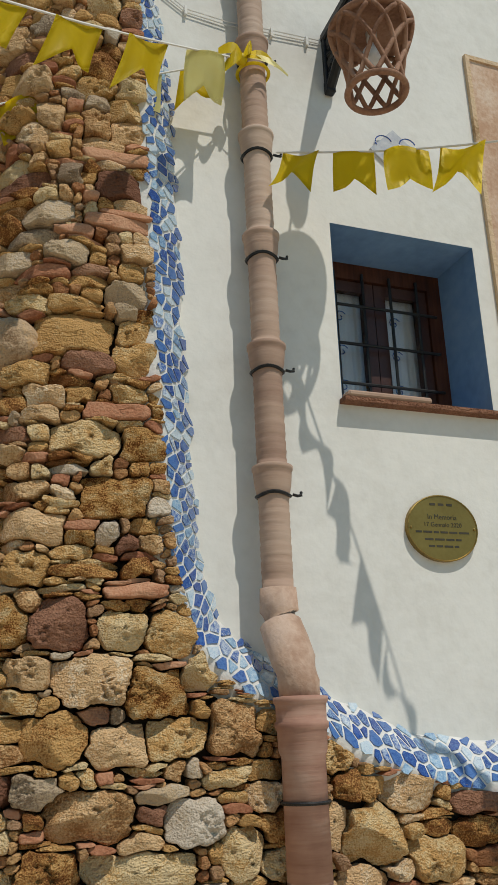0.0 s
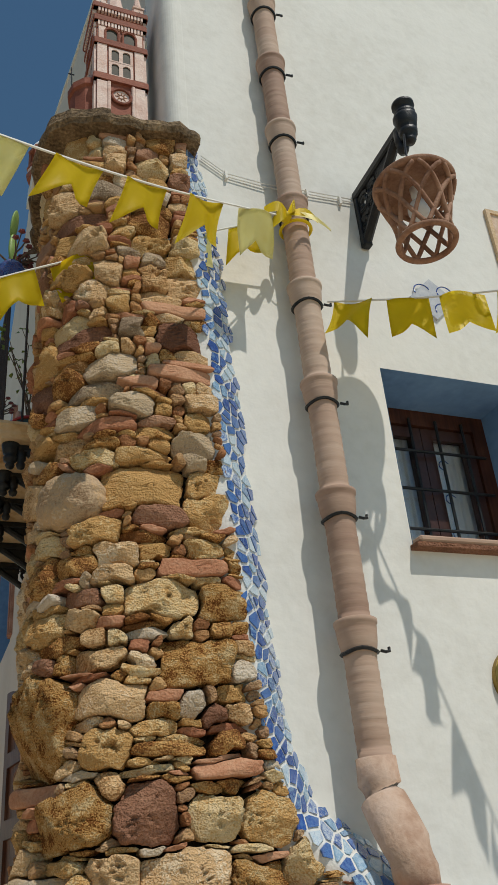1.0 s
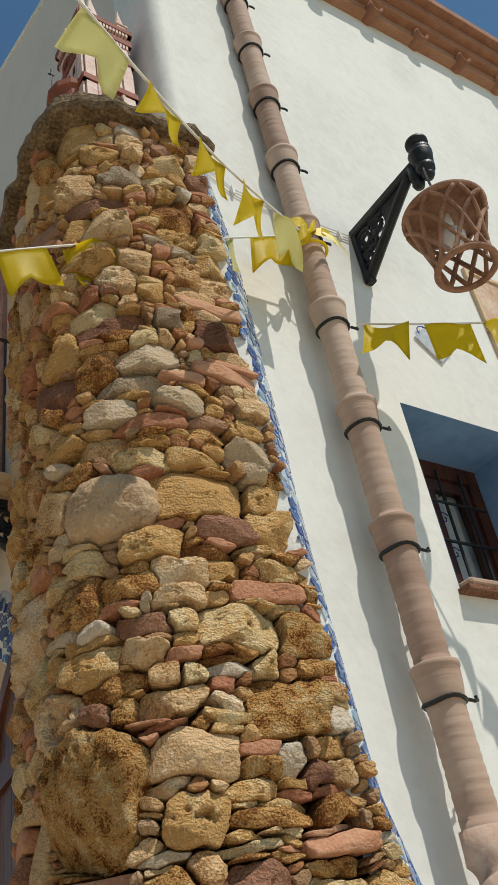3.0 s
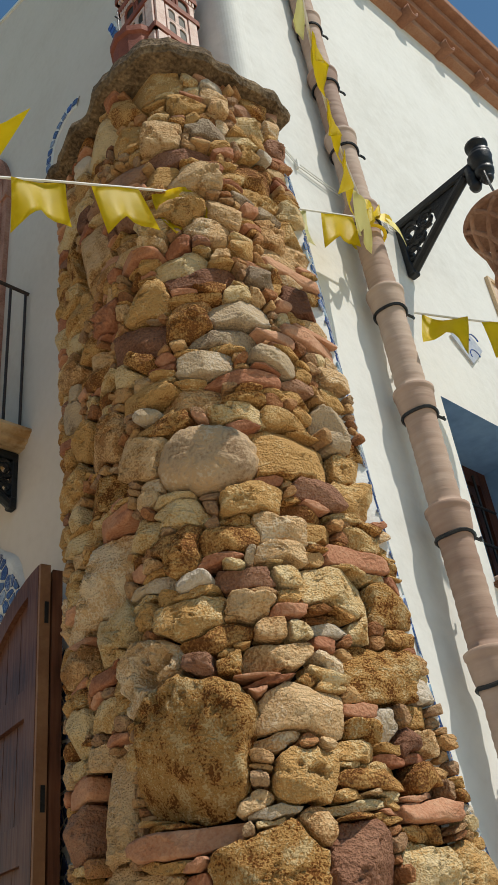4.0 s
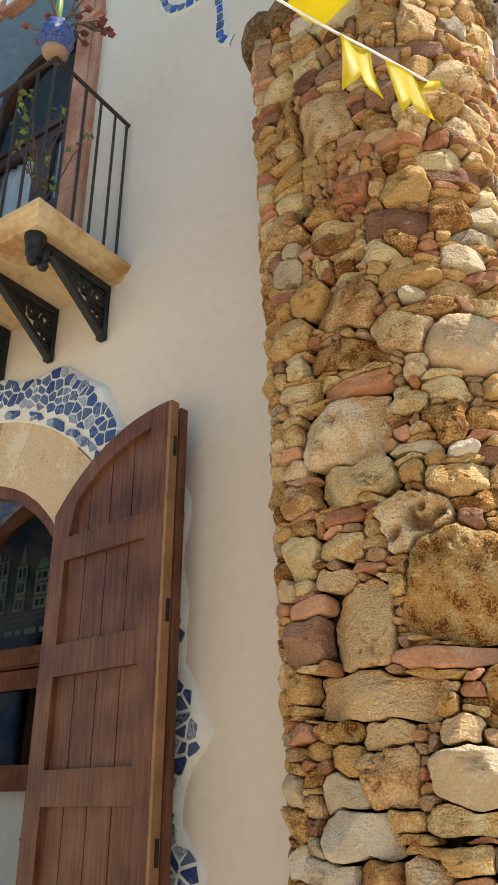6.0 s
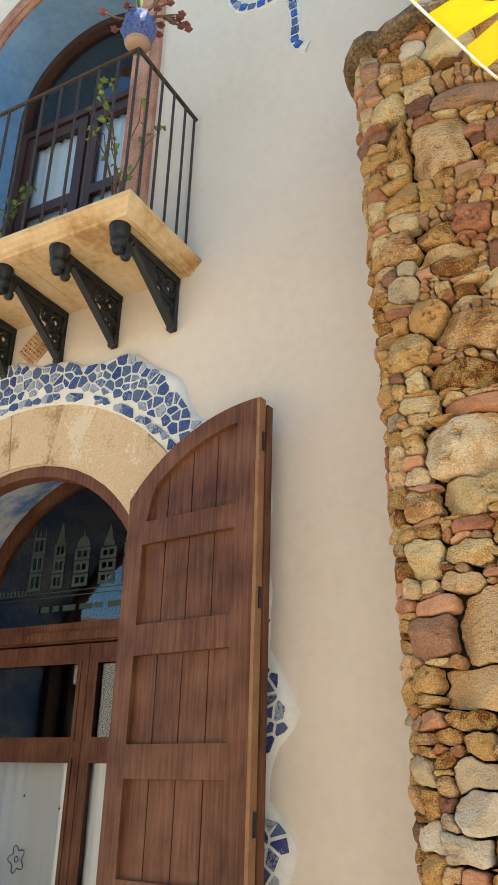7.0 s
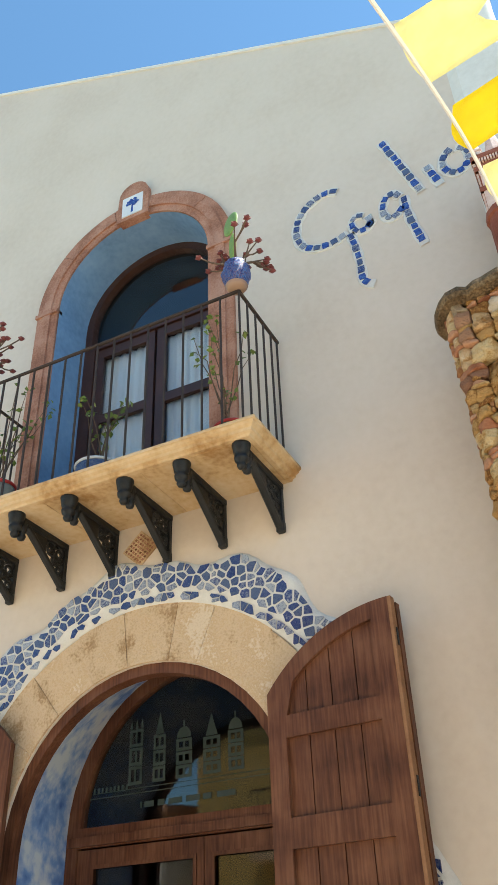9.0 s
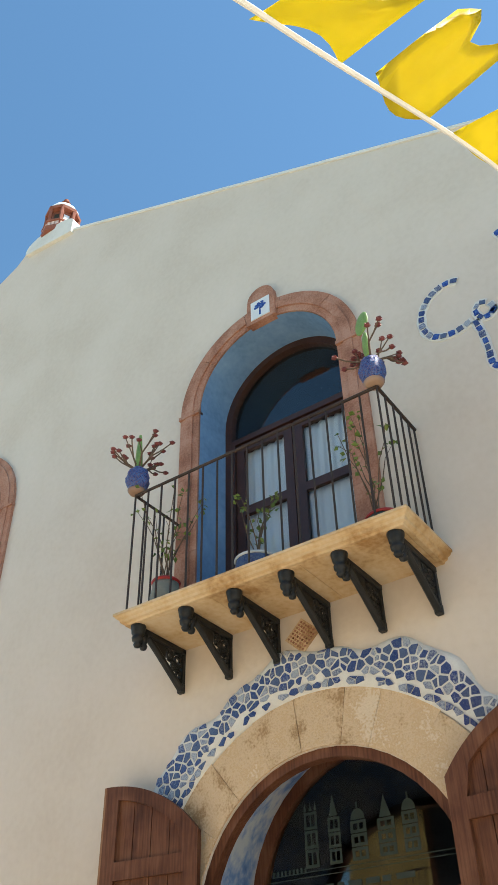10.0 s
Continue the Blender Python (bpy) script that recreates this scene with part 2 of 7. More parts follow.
PIPE_LOW = material("reddish_terracotta", [(0.27, 0.13, 0.09), (0.41, 0.23, 0.165), (0.51, 0.34, 0.26)], 0.8, 5, 55, 0.25, aniso=(0.10, 0.10, 1.0), fw=0.5)
LAMP_CLAY = material("brown_lamp_clay", [(0.20, 0.095, 0.055), (0.31, 0.165, 0.10), (0.40, 0.235, 0.155)], 0.85, 9, 70, 0.4, gain=1.2)
ELBOW_CLAY = material("pale_elbow_clay", [(0.40, 0.25, 0.17), (0.52, 0.365, 0.27), (0.58, 0.43, 0.335)], 0.8, 7, 60, 0.3, gain=1.3)
TOWER_PALE = material("pale_terracotta", [(0.58, 0.36, 0.28), (0.74, 0.56, 0.48), (0.82, 0.68, 0.60)], 0.85, 12, 90, 0.4)
PANE = glass_material("window_glass", (0.97, 0.985, 0.98))
ETCH = material("etched_glass", [(0.030, 0.050, 0.048), (0.050, 0.075, 0.072)], 0.5, 8, 80, 0)


# ---- mesh helpers ----
WORLD = set()        # things whose parts are built in world coordinates


def finish(bm, name, mat, parent=None, label="", smooth=False, m=None):
    if m is not None:
        bm.transform(m)
    bmesh.ops.recalc_face_normals(bm, faces=bm.faces)
    me = bpy.data.meshes.new(name)
    bm.to_mesh(me)
    bm.free()
    for p in me.polygons:
        p.use_smooth = smooth
    me.materials.append(mat)
    ob = new(name, me)
    if parent is not None:
        ob.parent = parent
        if parent in WORLD:
            ob.matrix_parent_inverse = parent.matrix_basis.inverted()
    if label:
        ob["label"] = label
    return ob


def part(name, bm, mat, parent, label="", smooth=False, m=None):
    return finish(bm, name, mat, parent, label, smooth, m)


def thing(name, label, category, at=(0, 0, 0), group="", kind=""):
    e = new(name)
    e.location = at
    return tagged(e, label, category, group, kind)


def wallA(u, v, w=0.0):
    return Vector((u, YA - w, v))


def wallB(u, v, w=0.0):
    return Vector((-w, u, v))


def plate(loops, w0, w1, place, bm=None):
    """A flat plate from 2D loops (outer first, then holes), between two distances out of a wall."""
    bm = bm or bmesh.new()
    edges, rings = [], []
    for loop in loops:
        vs = [bm.verts.new((u, v, 0)) for u, v in loop]
        rings.append(vs)
        edges += [bm.edges.new((vs[i], vs[(i + 1) % len(vs)])) for i in range(len(vs))]
    if len(loops) == 1:
        faces = [bm.faces.new(rings[0])]
    else:
        faces = [f for f in bmesh.ops.triangle_fill(bm, use_beauty=True, use_dissolve=False, edges=edges)["geom"] if isinstance(f, bmesh.types.BMFace)]
    back = {}
    for vs in rings:
        for v in vs:
            back[v] = bm.verts.new(place(v.co.x, v.co.y, w0))
    for f in faces:
        bm.faces.new([back[v] for v in reversed(f.verts)])
    for vs in rings:
        for i in range(len(vs)):
            a, b = vs[i], vs[(i + 1) % len(vs)]
            bm.faces.new((a, b, back[b], back[a]))
    for vs in rings:
        for v in vs:
            v.co = place(v.co.x, v.co.y, w1)
    return bm


def box(bm, lo, hi, bevel=0.0):
    lo, hi = Vector(lo), Vector(hi)
    r = bmesh.ops.create_cube(bm, size=1, matrix=Matrix.Translation((lo + hi) / 2) @ Matrix.Diagonal((*(hi - lo), 1)))
    if bevel:
        es = list({e for v in r["verts"] for e in v.link_edges})
        bmesh.ops.bevel(bm, geom=es, offset=bevel, segments=1, affect="EDGES")
    return bm


def rect(u0, v0, u1, v1):
    return [(u0, v0), (u1, v0), (u1, v1), (u0, v1)]


def arch(cu, v0, half, spring, n=24):
    """Outline of an arched opening: straight jambs from v0 to spring, then a half round."""
    a0 = math.asin(min(1.0, max(0.0, (v0 - spring) / half)))
    if a0 > 0:
        return [(cu + half * math.cos(a0 + (math.pi - 2 * a0) * i / n), spring + half * math.sin(a0 + (math.pi - 2 * a0) * i / n)) for i in range(n + 1)]
    pts = [(cu - half, v0), (cu + half, v0)]
    pts += [(cu + half * math.cos(math.pi * i / n), spring + half * math.sin(math.pi * i / n)) for i in range(n + 1)]
    return pts


def lathe(bm, profile, segs=24, m=None):
    """Turns (radius, height) pairs round z."""
    rings = []
    for r, z in profile:
        rings.append([bm.verts.new((r * math.cos(2 * math.pi * i / segs), r * math.sin(2 * math.pi * i / segs), z)) for i in range(segs)])
    for a, b in zip(rings, rings[1:]):
        for i in range(segs):
            j = (i + 1) % segs
            bm.faces.new((a[i], a[j], b[j], b[i]))
    if profile[0][0] > 1e-5:
        bm.faces.new(list(reversed(rings[0])))
    if profile[-1][0] > 1e-5:
        bm.faces.new(rings[-1])
    if m is not None:
        bmesh.ops.transform(bm, matrix=m, verts=[v for ring in rings for v in ring])
    return bm


def tube(bm, pts, r, segs=6, closed=False):
    """A round bar along points; r is a number or one radius a point."""
    pts = [Vector(p) for p in pts]
    rings = []
    for i, p in enumerate(pts):
        a = pts[i - 1] if (i or closed) else p
        b = pts[(i + 1) % len(pts)] if (i < len(pts) - 1 or closed) else p
        d = (b - a).normalized()
        side = d.cross(Vector((0.13, 0.21, 0.97)))
        if side.length < 1e-3:
            side = d.cross(Vector((1, 0, 0)))
        side.normalize()
        up = d.cross(side)
        rr = r[i] if isinstance(r, (list, tuple)) else r
        rings.append([bm.verts.new(p + rr * (math.cos(2 * math.pi * k / segs) * side + math.sin(2 * math.pi * k / segs) * up)) for k in range(segs)])
    pairs = list(zip(rings, rings[1:])) + ([(rings[-1], rings[0])] if closed else [])
    for a, b in pairs:
        for k in range(segs):
            bm.faces.new((a[k], a[(k + 1) % segs], b[(k + 1) % segs], b[k]))
    if not closed:
        bm.faces.new(list(reversed(rings[0])))
        bm.faces.new(rings[-1])
    return bm


def spiral(c, r0, r1, a0, turns, n, place):
    return [place(c[0] + (r0 + (r1 - r0) * i / n) * math.cos(a0 + 2 * math.pi * turns * i / n), c[1] + (r0 + (r1 - r0) * i / n) * math.sin(a0 + 2 * math.pi * turns * i / n)) for i in range(n + 1)]


def shards(step, inside, rnd, gap, lo, hi, warp=0.42):
    """Broken-tile polygons: cells of a jittered grid between lo and hi whose seeds satisfy inside(u, v), each cut back by gap."""
    nu, nv = int((hi[0] - lo[0]) / step) + 1, int((hi[1] - lo[1]) / step) + 1
    seed = {}
    for i in range(-2, nu + 2):
        for j in range(-2, nv + 2):
            seed[i, j] = (lo[0] + (i + 0.5 * (j % 2) + rnd.uniform(-warp, warp)) * step, lo[1] + (j + rnd.uniform(-warp, warp)) * step)
    out = []
    for i in range(nu):
        for j in range(nv):
            su, sv = seed[i, j]
            if not inside(su, sv):
                continue
            poly = [(su - step, sv - step), (su + step, sv - step), (su + step, sv + step), (su - step, sv + step)]
            for di in (-2, -1, 0, 1, 2):
                for dj in (-2, -1, 0, 1, 2):
                    if (di or dj) and (i + di, j + dj) in seed:
                        tu, tv = seed[i + di, j + dj]
                        nx, ny = tu - su, tv - sv
                        L = math.hypot(nx, ny)
                        nx, ny = nx / L, ny / L
                        lim = L / 2 - gap
                        nxt = []
                        for k in range(len(poly)):
                            a, b = poly[k], poly[(k + 1) % len(poly)]
                            da = (a[0] - su) * nx + (a[1] - sv) * ny - lim
                            db = (b[0] - su) * nx + (b[1] - sv) * ny - lim
                            if da <= 0:
                                nxt.append(a)
                            if da * db < 0:
                                f = da / (da - db)
                                nxt.append((a[0] + f * (b[0] - a[0]), a[1] + f * (b[1] - a[1])))
                        poly = nxt
                        if len(poly) < 3:
                            break
                if len(poly) < 3:
                    break
            if len(poly) >= 3:
                out.append(poly)
    return out


# ---- the two walls ----
DOOR_Y, DOOR_R, DOOR_S = 2.70, 0.95, 2.205
WIN_Y, WIN_R, WIN_S = 2.965, 0.735, 6.44
SLAB_Z = 4.20
roof_line = lambda y: 8.0 + 0.49 * y
outline = [(0.02, -0.3), (14.0, -0.3), (14.0, 9.0), (9.6, 9.6), (8.0, 10.6), (7.2, 11.0), (7.0, 11.2), (6.07, 10.97), (0.02, roof_line(0.02))]
door_hole = arch(DOOR_Y, 0.02, DOOR_R, DOOR_S)
win_hole = arch(WIN_Y, SLAB_Z - 0.02, WIN_R, WIN_S)
win2_hole = arch(7.15, SLAB_Z - 0.02, WIN_R, WIN_S)
bm = plate([outline, door_hole, win_hole, win2_hole], -0.09, 0, wallB)
plate([outline, arch(DOOR_Y, 0.02, DOOR_R + 0.14, DOOR_S + 0.22), win_hole, win2_hole], -0.40, -0.0905, wallB, bm)
wall_b = finish(bm, "wall_west", CREAM)
tagged(wall_b, "cream plastered house wall in shade", "wall", kind="structure")
eave_z = lambda x: 7.29 + 0.11 * (x - 1.33)
win_a = rect(0.858, 2.735, 1.606, 3.575)
wall_a = finish(plate([[(0.0, -0.3), (9.0, -0.3), (9.0, eave_z(9.0) + 0.06), (0.31, eave_z(0.31) + 0.06), (0.29, 7.75), (0.0, 7.75)], win_a], -0.36, 0, wallA), "wall_south", PLASTER)
tagged(wall_a, "white plastered house wall in full sun", "wall", kind="structure")
bm = bmesh.new()
prof = [(0.06, YA + 0.004), (0.03, YA - 0.0008), (0.0, YA - 0.002)] + [(-0.068 * math.sin(a), YA - 0.002 + 0.09 * (1 - math.cos(a))) for a in np.linspace(0.2, math.pi / 2, 9)] + [(-0.05, 0.08), (0.004, 0.16)]
lo = [bm.verts.new((x, y, 0)) for x, y in prof]
hi = [bm.verts.new((x, y, 8.03)) for x, y in prof]
for i in range(len(prof)):
    j = (i + 1) % len(prof)
    bm.faces.new((lo[i], lo[j], hi[j], hi[i]))
bm.faces.new(hi)
bm.faces.new(lo)
tagged(finish(bm, "wall_corner", PLASTER), "rounded plastered corner of the house", "wall", kind="structure")

# ground and the far side of the street
bm = bmesh.new()
box(bm, (-60, -60, -0.3), (60, 60, 0.0))
tagged(finish(bm, "ground", PAVING), "pale stone street paving", "ground", kind="structure")

# ---- stone buttress at the corner ----
XO = -0.268


def front_y(z):
    return -0.435 - 0.022 * (3.0 - z) if z > 1.2 else -0.475


def skin(s, z):
    """Point and outward direction on the buttress's face: s runs from the sunlit wall round the corner to the shaded wall."""
    yf = front_y(z) - 0.0
    r = 0.33
    L1 = r * math.pi / 2
    y1 = yf + r
    yr = 0.372 - 0.042 * max(0.0, 4.4 - z)
    L2 = math.hypot(0.06, yr - y1)
    if s <= 0:
        return Vector((XO - s, yf, z)), Vector((0, -1, 0))
    if s <= L1:
        a = s / r
        return Vector((XO - r * math.sin(a), y1 - r * math.cos(a), z)), Vector((-math.sin(a), -math.cos(a), 0))
    s -= L1
    if s <= L2:
        f = s / L2
        return Vector((XO - 0.33 + 0.06 * f, y1 + (yr - y1) * f, z)), Vector((-1, 0.12, 0)).normalized()
    s -= L2
    if s <= 0.19:
        a = s / 0.12
        return Vector((XO - 0.15 - 0.12 * math.cos(a), yr + 0.12 * math.sin(a), z)), Vector((-math.cos(a), math.sin(a), 0))
    return Vector((XO - 0.15 + (s - 0.19), yr + 0.12, z)), Vector((0, 1, 0))


EDGE_Z = [1.15, 1.21, 1.34, 1.50, 1.57, 1.65, 2.0, 2.8, 3.06, 3.88, 4.53]
EDGE_X = [1.80, 1.29, 0.75, 0.52, 0.38, 0.21, 0.10, 0.042, 0.03, 0.0, -0.03]


def right_edge(z):
    return 2.6 if z < 1.12 else float(np.interp(z, EDGE_Z, EDGE_X))


TOP = 4.55
bm = bmesh.new()
zs = [0.0, 0.5, 1.0, 1.12, 1.2, 1.3, 1.4, 1.5, 1.57, 1.65, 1.8, 2.0, 2.5, 3.0, 3.5, 4.0, TOP]
ss = [0.0, 0.1, 0.2, 0.3, 0.4, 0.5, 0.65, 0.8, 0.97, 1.05, 1.15, 1.3, 1.58]
rows = []
for z in zs:
    xr = right_edge(z)
    pts = [(xr, YA + 0.01), (xr, front_y(z) + 0.085), (xr * 0.6 - 0.08, front_y(z) + 0.085), (-0.2, front_y(z) + 0.085)]
    row = [bm.verts.new((x, y, z)) for x, y in pts]
    for s in ss:
        p, n = skin(s, z)
        row.append(bm.verts.new(p - n * 0.085))
    rows.append(row)
for a, b in zip(rows, rows[1:]):
    for i in range(len(a) - 1):
        bm.faces.new((a[i], a[i + 1], b[i + 1], b[i]))
bm.faces.new(rows[-1])
# core behind the stones, darkened to paint shadow into the joints
buttress = tagged(finish(bm, "stone_buttress", SHADED_MORTAR), "rounded corner buttress of ochre rubble stone and red brick", "buttress")


# kind: name, material, relief, squareness, plane cuts
KINDS = {
    "o": ("stone", OCHRE, 0.17, 4.6, 5),
    "p": ("stone", PALE, 0.15, 4.2, 4),
    "g": ("stone", GREY, 0.08, 3.0, 3),
    "R": ("boulder", BOULDER, 0.035, 2.15, 0),
    "n": ("stone", BROWN, 0.11, 5.0, 4),
    "t": ("stone", PITTED, 0.085, 5.0, 4),
    "h": ("hollow_stone", PALE, 0.12, 2.8, 1),
    "b": ("brick", BRICK, 0.05, 7.0, 1),
    "s": ("slab", OCHRE, 0.16, 3.6, 1),
    "r": ("slab", BRICK, 0.12, 4.0, 1),
    "c": ("chip", CHIP, 0.14, 3.0, 2),
}
CELL = 0.01
S0, S1, Z0, Z1 = -2.1, 1.5, 0.80, TOP
NS, NZ = int((S1 - S0) / CELL), int((Z1 - Z0) / CELL)
taken = np.zeros((NZ, NS), bool)
cell_s, cell_z = np.meshgrid(S0 + (np.arange(NS) + 0.5) * CELL, Z0 + (np.arange(NZ) + 0.5) * CELL)
for j in range(NZ):
    xr = right_edge(Z0 + (j + 0.5) * CELL)
    edge = -(xr - XO)
    taken[j, :max(0, int((edge - S0) / CELL))] = True
rs = random.Random(7)
placed = []


def set_stone(kind, s, z, w, h, tilt=0.0, proud=None, mark=True):
    """Beds one stone of the face, centred at (s, z), w wide and h high."""
    h = min(h, 0.060) if kind == "b" else h
    if mark:
        e = -(right_edge(z) - XO) + 0.004
        if s + w / 2 < e + 0.05:
            return
        if s - w / 2 < e:
            s, w = (s + w / 2 + e) / 2, s + w / 2 - e
        c, e = math.cos(radians(tilt)), math.sin(radians(tilt))
        du, dv = cell_s - s, cell_z - z
        taken[(np.abs(du * c + dv * e) < w / 2) & (np.abs(dv * c - du * e) < h / 2)] = True
    placed.append((kind, s, z, w, h, tilt, proud))


set_stone("o", 0.320, 4.491, 0.218, 0.143, -0)
set_stone("o", 0.199, 4.350, 0.133, 0.119, -7)
set_stone("o", 0.463, 4.430, 0.174, 0.148, 6)
set_stone("o", 0.604, 4.432, 0.264, 0.173, 18)
set_stone("o", 0.460, 4.271, 0.161, 0.127, 13)
set_stone("p", 0.303, 4.170, 0.145, 0.157, 8)
set_stone("g", 0.123, 4.218, 0.169, 0.084, -8)
set_stone("n", 0.239, 4.059, 0.229, 0.085, -5)
set_stone("p", 0.191, 3.935, 0.165, 0.126, 7)
set_stone("n", 0.547, 4.078, 0.356, 0.122, 20)
set_stone("o", 0.359, 3.879, 0.116, 0.074, -3)
set_stone("o", 0.291, 3.755, 0.181, 0.115, 6)
set_stone("p", 0.118, 3.764, 0.113, 0.135, 13)
set_stone("p", 0.199, 3.689, 0.150, 0.113, 4)
set_stone("n", 0.465, 3.852, 0.131, 0.105, 20)
set_stone("p", 0.726, 3.903, 0.253, 0.261, -6)
set_stone("p", 0.367, 3.673, 0.122, 0.123, -2)
set_stone("r", 0.294, 3.614, 0.091, 0.065, -2)
set_stone("b", 0.438, 3.616, 0.152, 0.083, 2)
set_stone("o", 0.284, 3.533, 0.163, 0.096, -3)
set_stone("n", 0.235, 3.460, 0.247, 0.077, -8)
set_stone("o", 0.412, 3.425, 0.163, 0.152, 9)
set_stone("g", 0.116, 3.327, 0.197, 0.106, -7)
set_stone("o", 0.301, 3.280, 0.146, 0.096, -1)
set_stone("n", 0.472, 3.291, 0.210, 0.122, 11)
set_stone("r", 0.609, 3.491, 0.151, 0.120, 11)
set_stone("o", 0.775, 3.473, 0.221, 0.097, 15)
set_stone("p", 0.726, 3.384, 0.204, 0.081, 20)
set_stone("g", 0.189, 3.226, 0.226, 0.070, -7)
set_stone("g", 0.252, 3.125, 0.176, 0.099, -0)
set_stone("o", 0.452, 3.197, 0.113, 0.079, 16)
set_stone("o", 0.695, 3.319, 0.177, 0.099, 20)
set_stone("o", 0.532, 3.188, 0.198, 0.059, 8)
set_stone("o", 0.450, 3.058, 0.205, 0.078, 7)
set_stone("p", 0.313, 3.012, 0.196, 0.077, -4)
set_stone("b", 0.137, 3.070, 0.210, 0.081, 1)
set_stone("s", 0.151, 3.004, 0.121, 0.026, 2)
set_stone("o", 0.184, 2.951, 0.168, 0.061, 1)
set_stone("s", 0.391, 2.941, 0.170, 0.044, 2)
set_stone("r", 0.281, 2.925, 0.055, 0.031, 5)
set_stone("p", 0.671, 3.033, 0.249, 0.146, 15)
set_stone("o", 0.816, 3.139, 0.156, 0.127, 18)
set_stone("p", 0.500, 2.878, 0.193, 0.136, 16)
set_stone("R", 0.277, 2.801, 0.287, 0.218, 4)
set_stone("t", 0.689, 2.857, 0.301, 0.111, 13)
set_stone("b", 0.669, 2.741, 0.297, 0.075, 6)
set_stone("s", 0.592, 2.660, 0.263, 0.027, 5)
set_stone("o", 0.490, 2.633, 0.141, 0.096, 20)
set_stone("o", 0.369, 2.653, 0.138, 0.070, -1)
set_stone("o", 0.167, 2.669, 0.189, 0.082, -7)
set_stone("o", 0.241, 2.555, 0.125, 0.074, -1)
set_stone("p", 0.094, 2.588, 0.155, 0.081, -0)
set_stone("o", 0.380, 2.546, 0.123, 0.117, -20)
set_stone("r", 0.286, 2.502, 0.129, 0.032, -5)
set_stone("o", 0.238, 2.475, 0.072, 0.035, -4)
set_stone("g", 0.196, 2.502, 0.039, 0.049, 0)
set_stone("p", 0.108, 2.518, 0.157, 0.060, 0)
set_stone("p", 0.731, 2.595, 0.316, 0.220, 0)
set_stone("g", 0.468, 2.482, 0.152, 0.039, 9)
set_stone("g", 0.344, 2.455, 0.072, 0.044, 4)
set_stone("n", 0.219, 2.441, 0.161, 0.063, -0)
set_stone("o", 0.363, 2.368, 0.174, 0.093, 1)
set_stone("p", 0.215, 2.375, 0.119, 0.065, 8)
set_stone("o", 0.687, 2.424, 0.288, 0.143, 3)
set_stone("o", 0.312, 2.299, 0.164, 0.049, -4)
set_stone("p", 0.174, 2.308, 0.085, 0.056, 0)
set_stone("o", 0.635, 2.371, 0.203, 0.063, 11)
set_stone("h", 0.502, 2.250, 0.227, 0.164, -4)
set_stone("n", 0.347, 2.246, 0.081, 0.064, -3)
set_stone("t", 0.392, 2.071, 0.294, 0.303, 13)
set_stone("p", 0.162, 2.237, 0.164, 0.071, -0)
set_stone("r", 0.194, 2.185, 0.154, 0.019, -0)
set_stone("r", 0.220, 2.164, 0.080, 0.022, 2)
set_stone("p", 0.113, 2.113, 0.212, 0.105, 4)
set_stone("p", 0.183, 2.055, 0.067, 0.026, 2)
set_stone("o", 0.140, 1.970, 0.147, 0.122, 12)
set_stone("p", 0.256, 1.937, 0.074, 0.038, -8)
set_stone("g", 0.223, 1.907, 0.113, 0.023, 0)
set_stone("b", 0.439, 1.881, 0.272, 0.060, 2)
set_stone("s", 0.500, 1.846, 0.154, 0.025, 1)
set_stone("r", 0.379, 1.839, 0.098, 0.021, -8)
set_stone("t", 0.247, 1.795, 0.239, 0.163, -8)
set_stone("p", 0.705, 1.998, 0.219, 0.247, 3)
set_stone("p", 0.797, 2.134, 0.152, 0.078, 8)
set_stone("p", 0.696, 1.809, 0.415, 0.124, 5)
set_stone("o", 0.760, 2.236, 0.168, 0.080, 9)
set_stone("r", 0.686, 2.160, 0.199, 0.026, 4)
set_stone("p", 0.624, 2.123, 0.121, 0.022, 5)
set_stone("o", -0.022, 2.841, 0.258, 0.160, 0)
set_stone("o", -0.263, 2.860, 0.200, 0.101, 0)
set_stone("n", -0.041, 2.716, 0.159, 0.081, 0)
set_stone("o", -0.246, 2.750, 0.204, 0.130, 0)
set_stone("g", 0.040, 3.149, 0.174, 0.084, 0)
set_stone("n", -0.190, 3.487, 0.230, 0.125, 0)
set_stone("p", -0.218, 3.745, 0.191, 0.109, 0)
set_stone("o", -0.052, 2.431, 0.249, 0.127, 0)
set_stone("t", -0.265, 2.418, 0.173, 0.119, 0)
set_stone("g", -0.001, 2.315, 0.149, 0.034, 0)
set_stone("p", 0.023, 2.233, 0.069, 0.052, 0)
set_stone("t", -0.159, 2.220, 0.243, 0.157, 0)
set_stone("o", -0.020, 2.030, 0.147, 0.047, 0)
set_stone("o", -0.063, 1.970, 0.209, 0.042, 0)
set_stone("t", 0.895, 4.033, 0.106, 0.243, 0)
set_stone("o", 0.909, 3.016, 0.172, 0.156, 0)
set_stone("p", 0.911, 3.484, 0.145, 0.147, 0)
set_stone("g", 0.918, 3.282, 0.141, 0.094, 0)
set_stone("p", 0.897, 2.414, 0.138, 0.099, 0)
set_stone("g", 0.390, 1.598, 0.276, 0.133, 0)
set_stone("p", 0.646, 1.599, 0.170, 0.145, 0)
set_stone("g", 0.768, 1.471, 0.217, 0.120, 0)
set_stone("o", 0.451, 1.498, 0.210, 0.064, 0)
set_stone("o", 0.922, 2.232, 0.127, 0.144, 0)
set_stone("b", -0.146, 3.609, 0.266, 0.085, 0)
set_stone("b", -0.147, 3.303, 0.252, 0.103, 0)
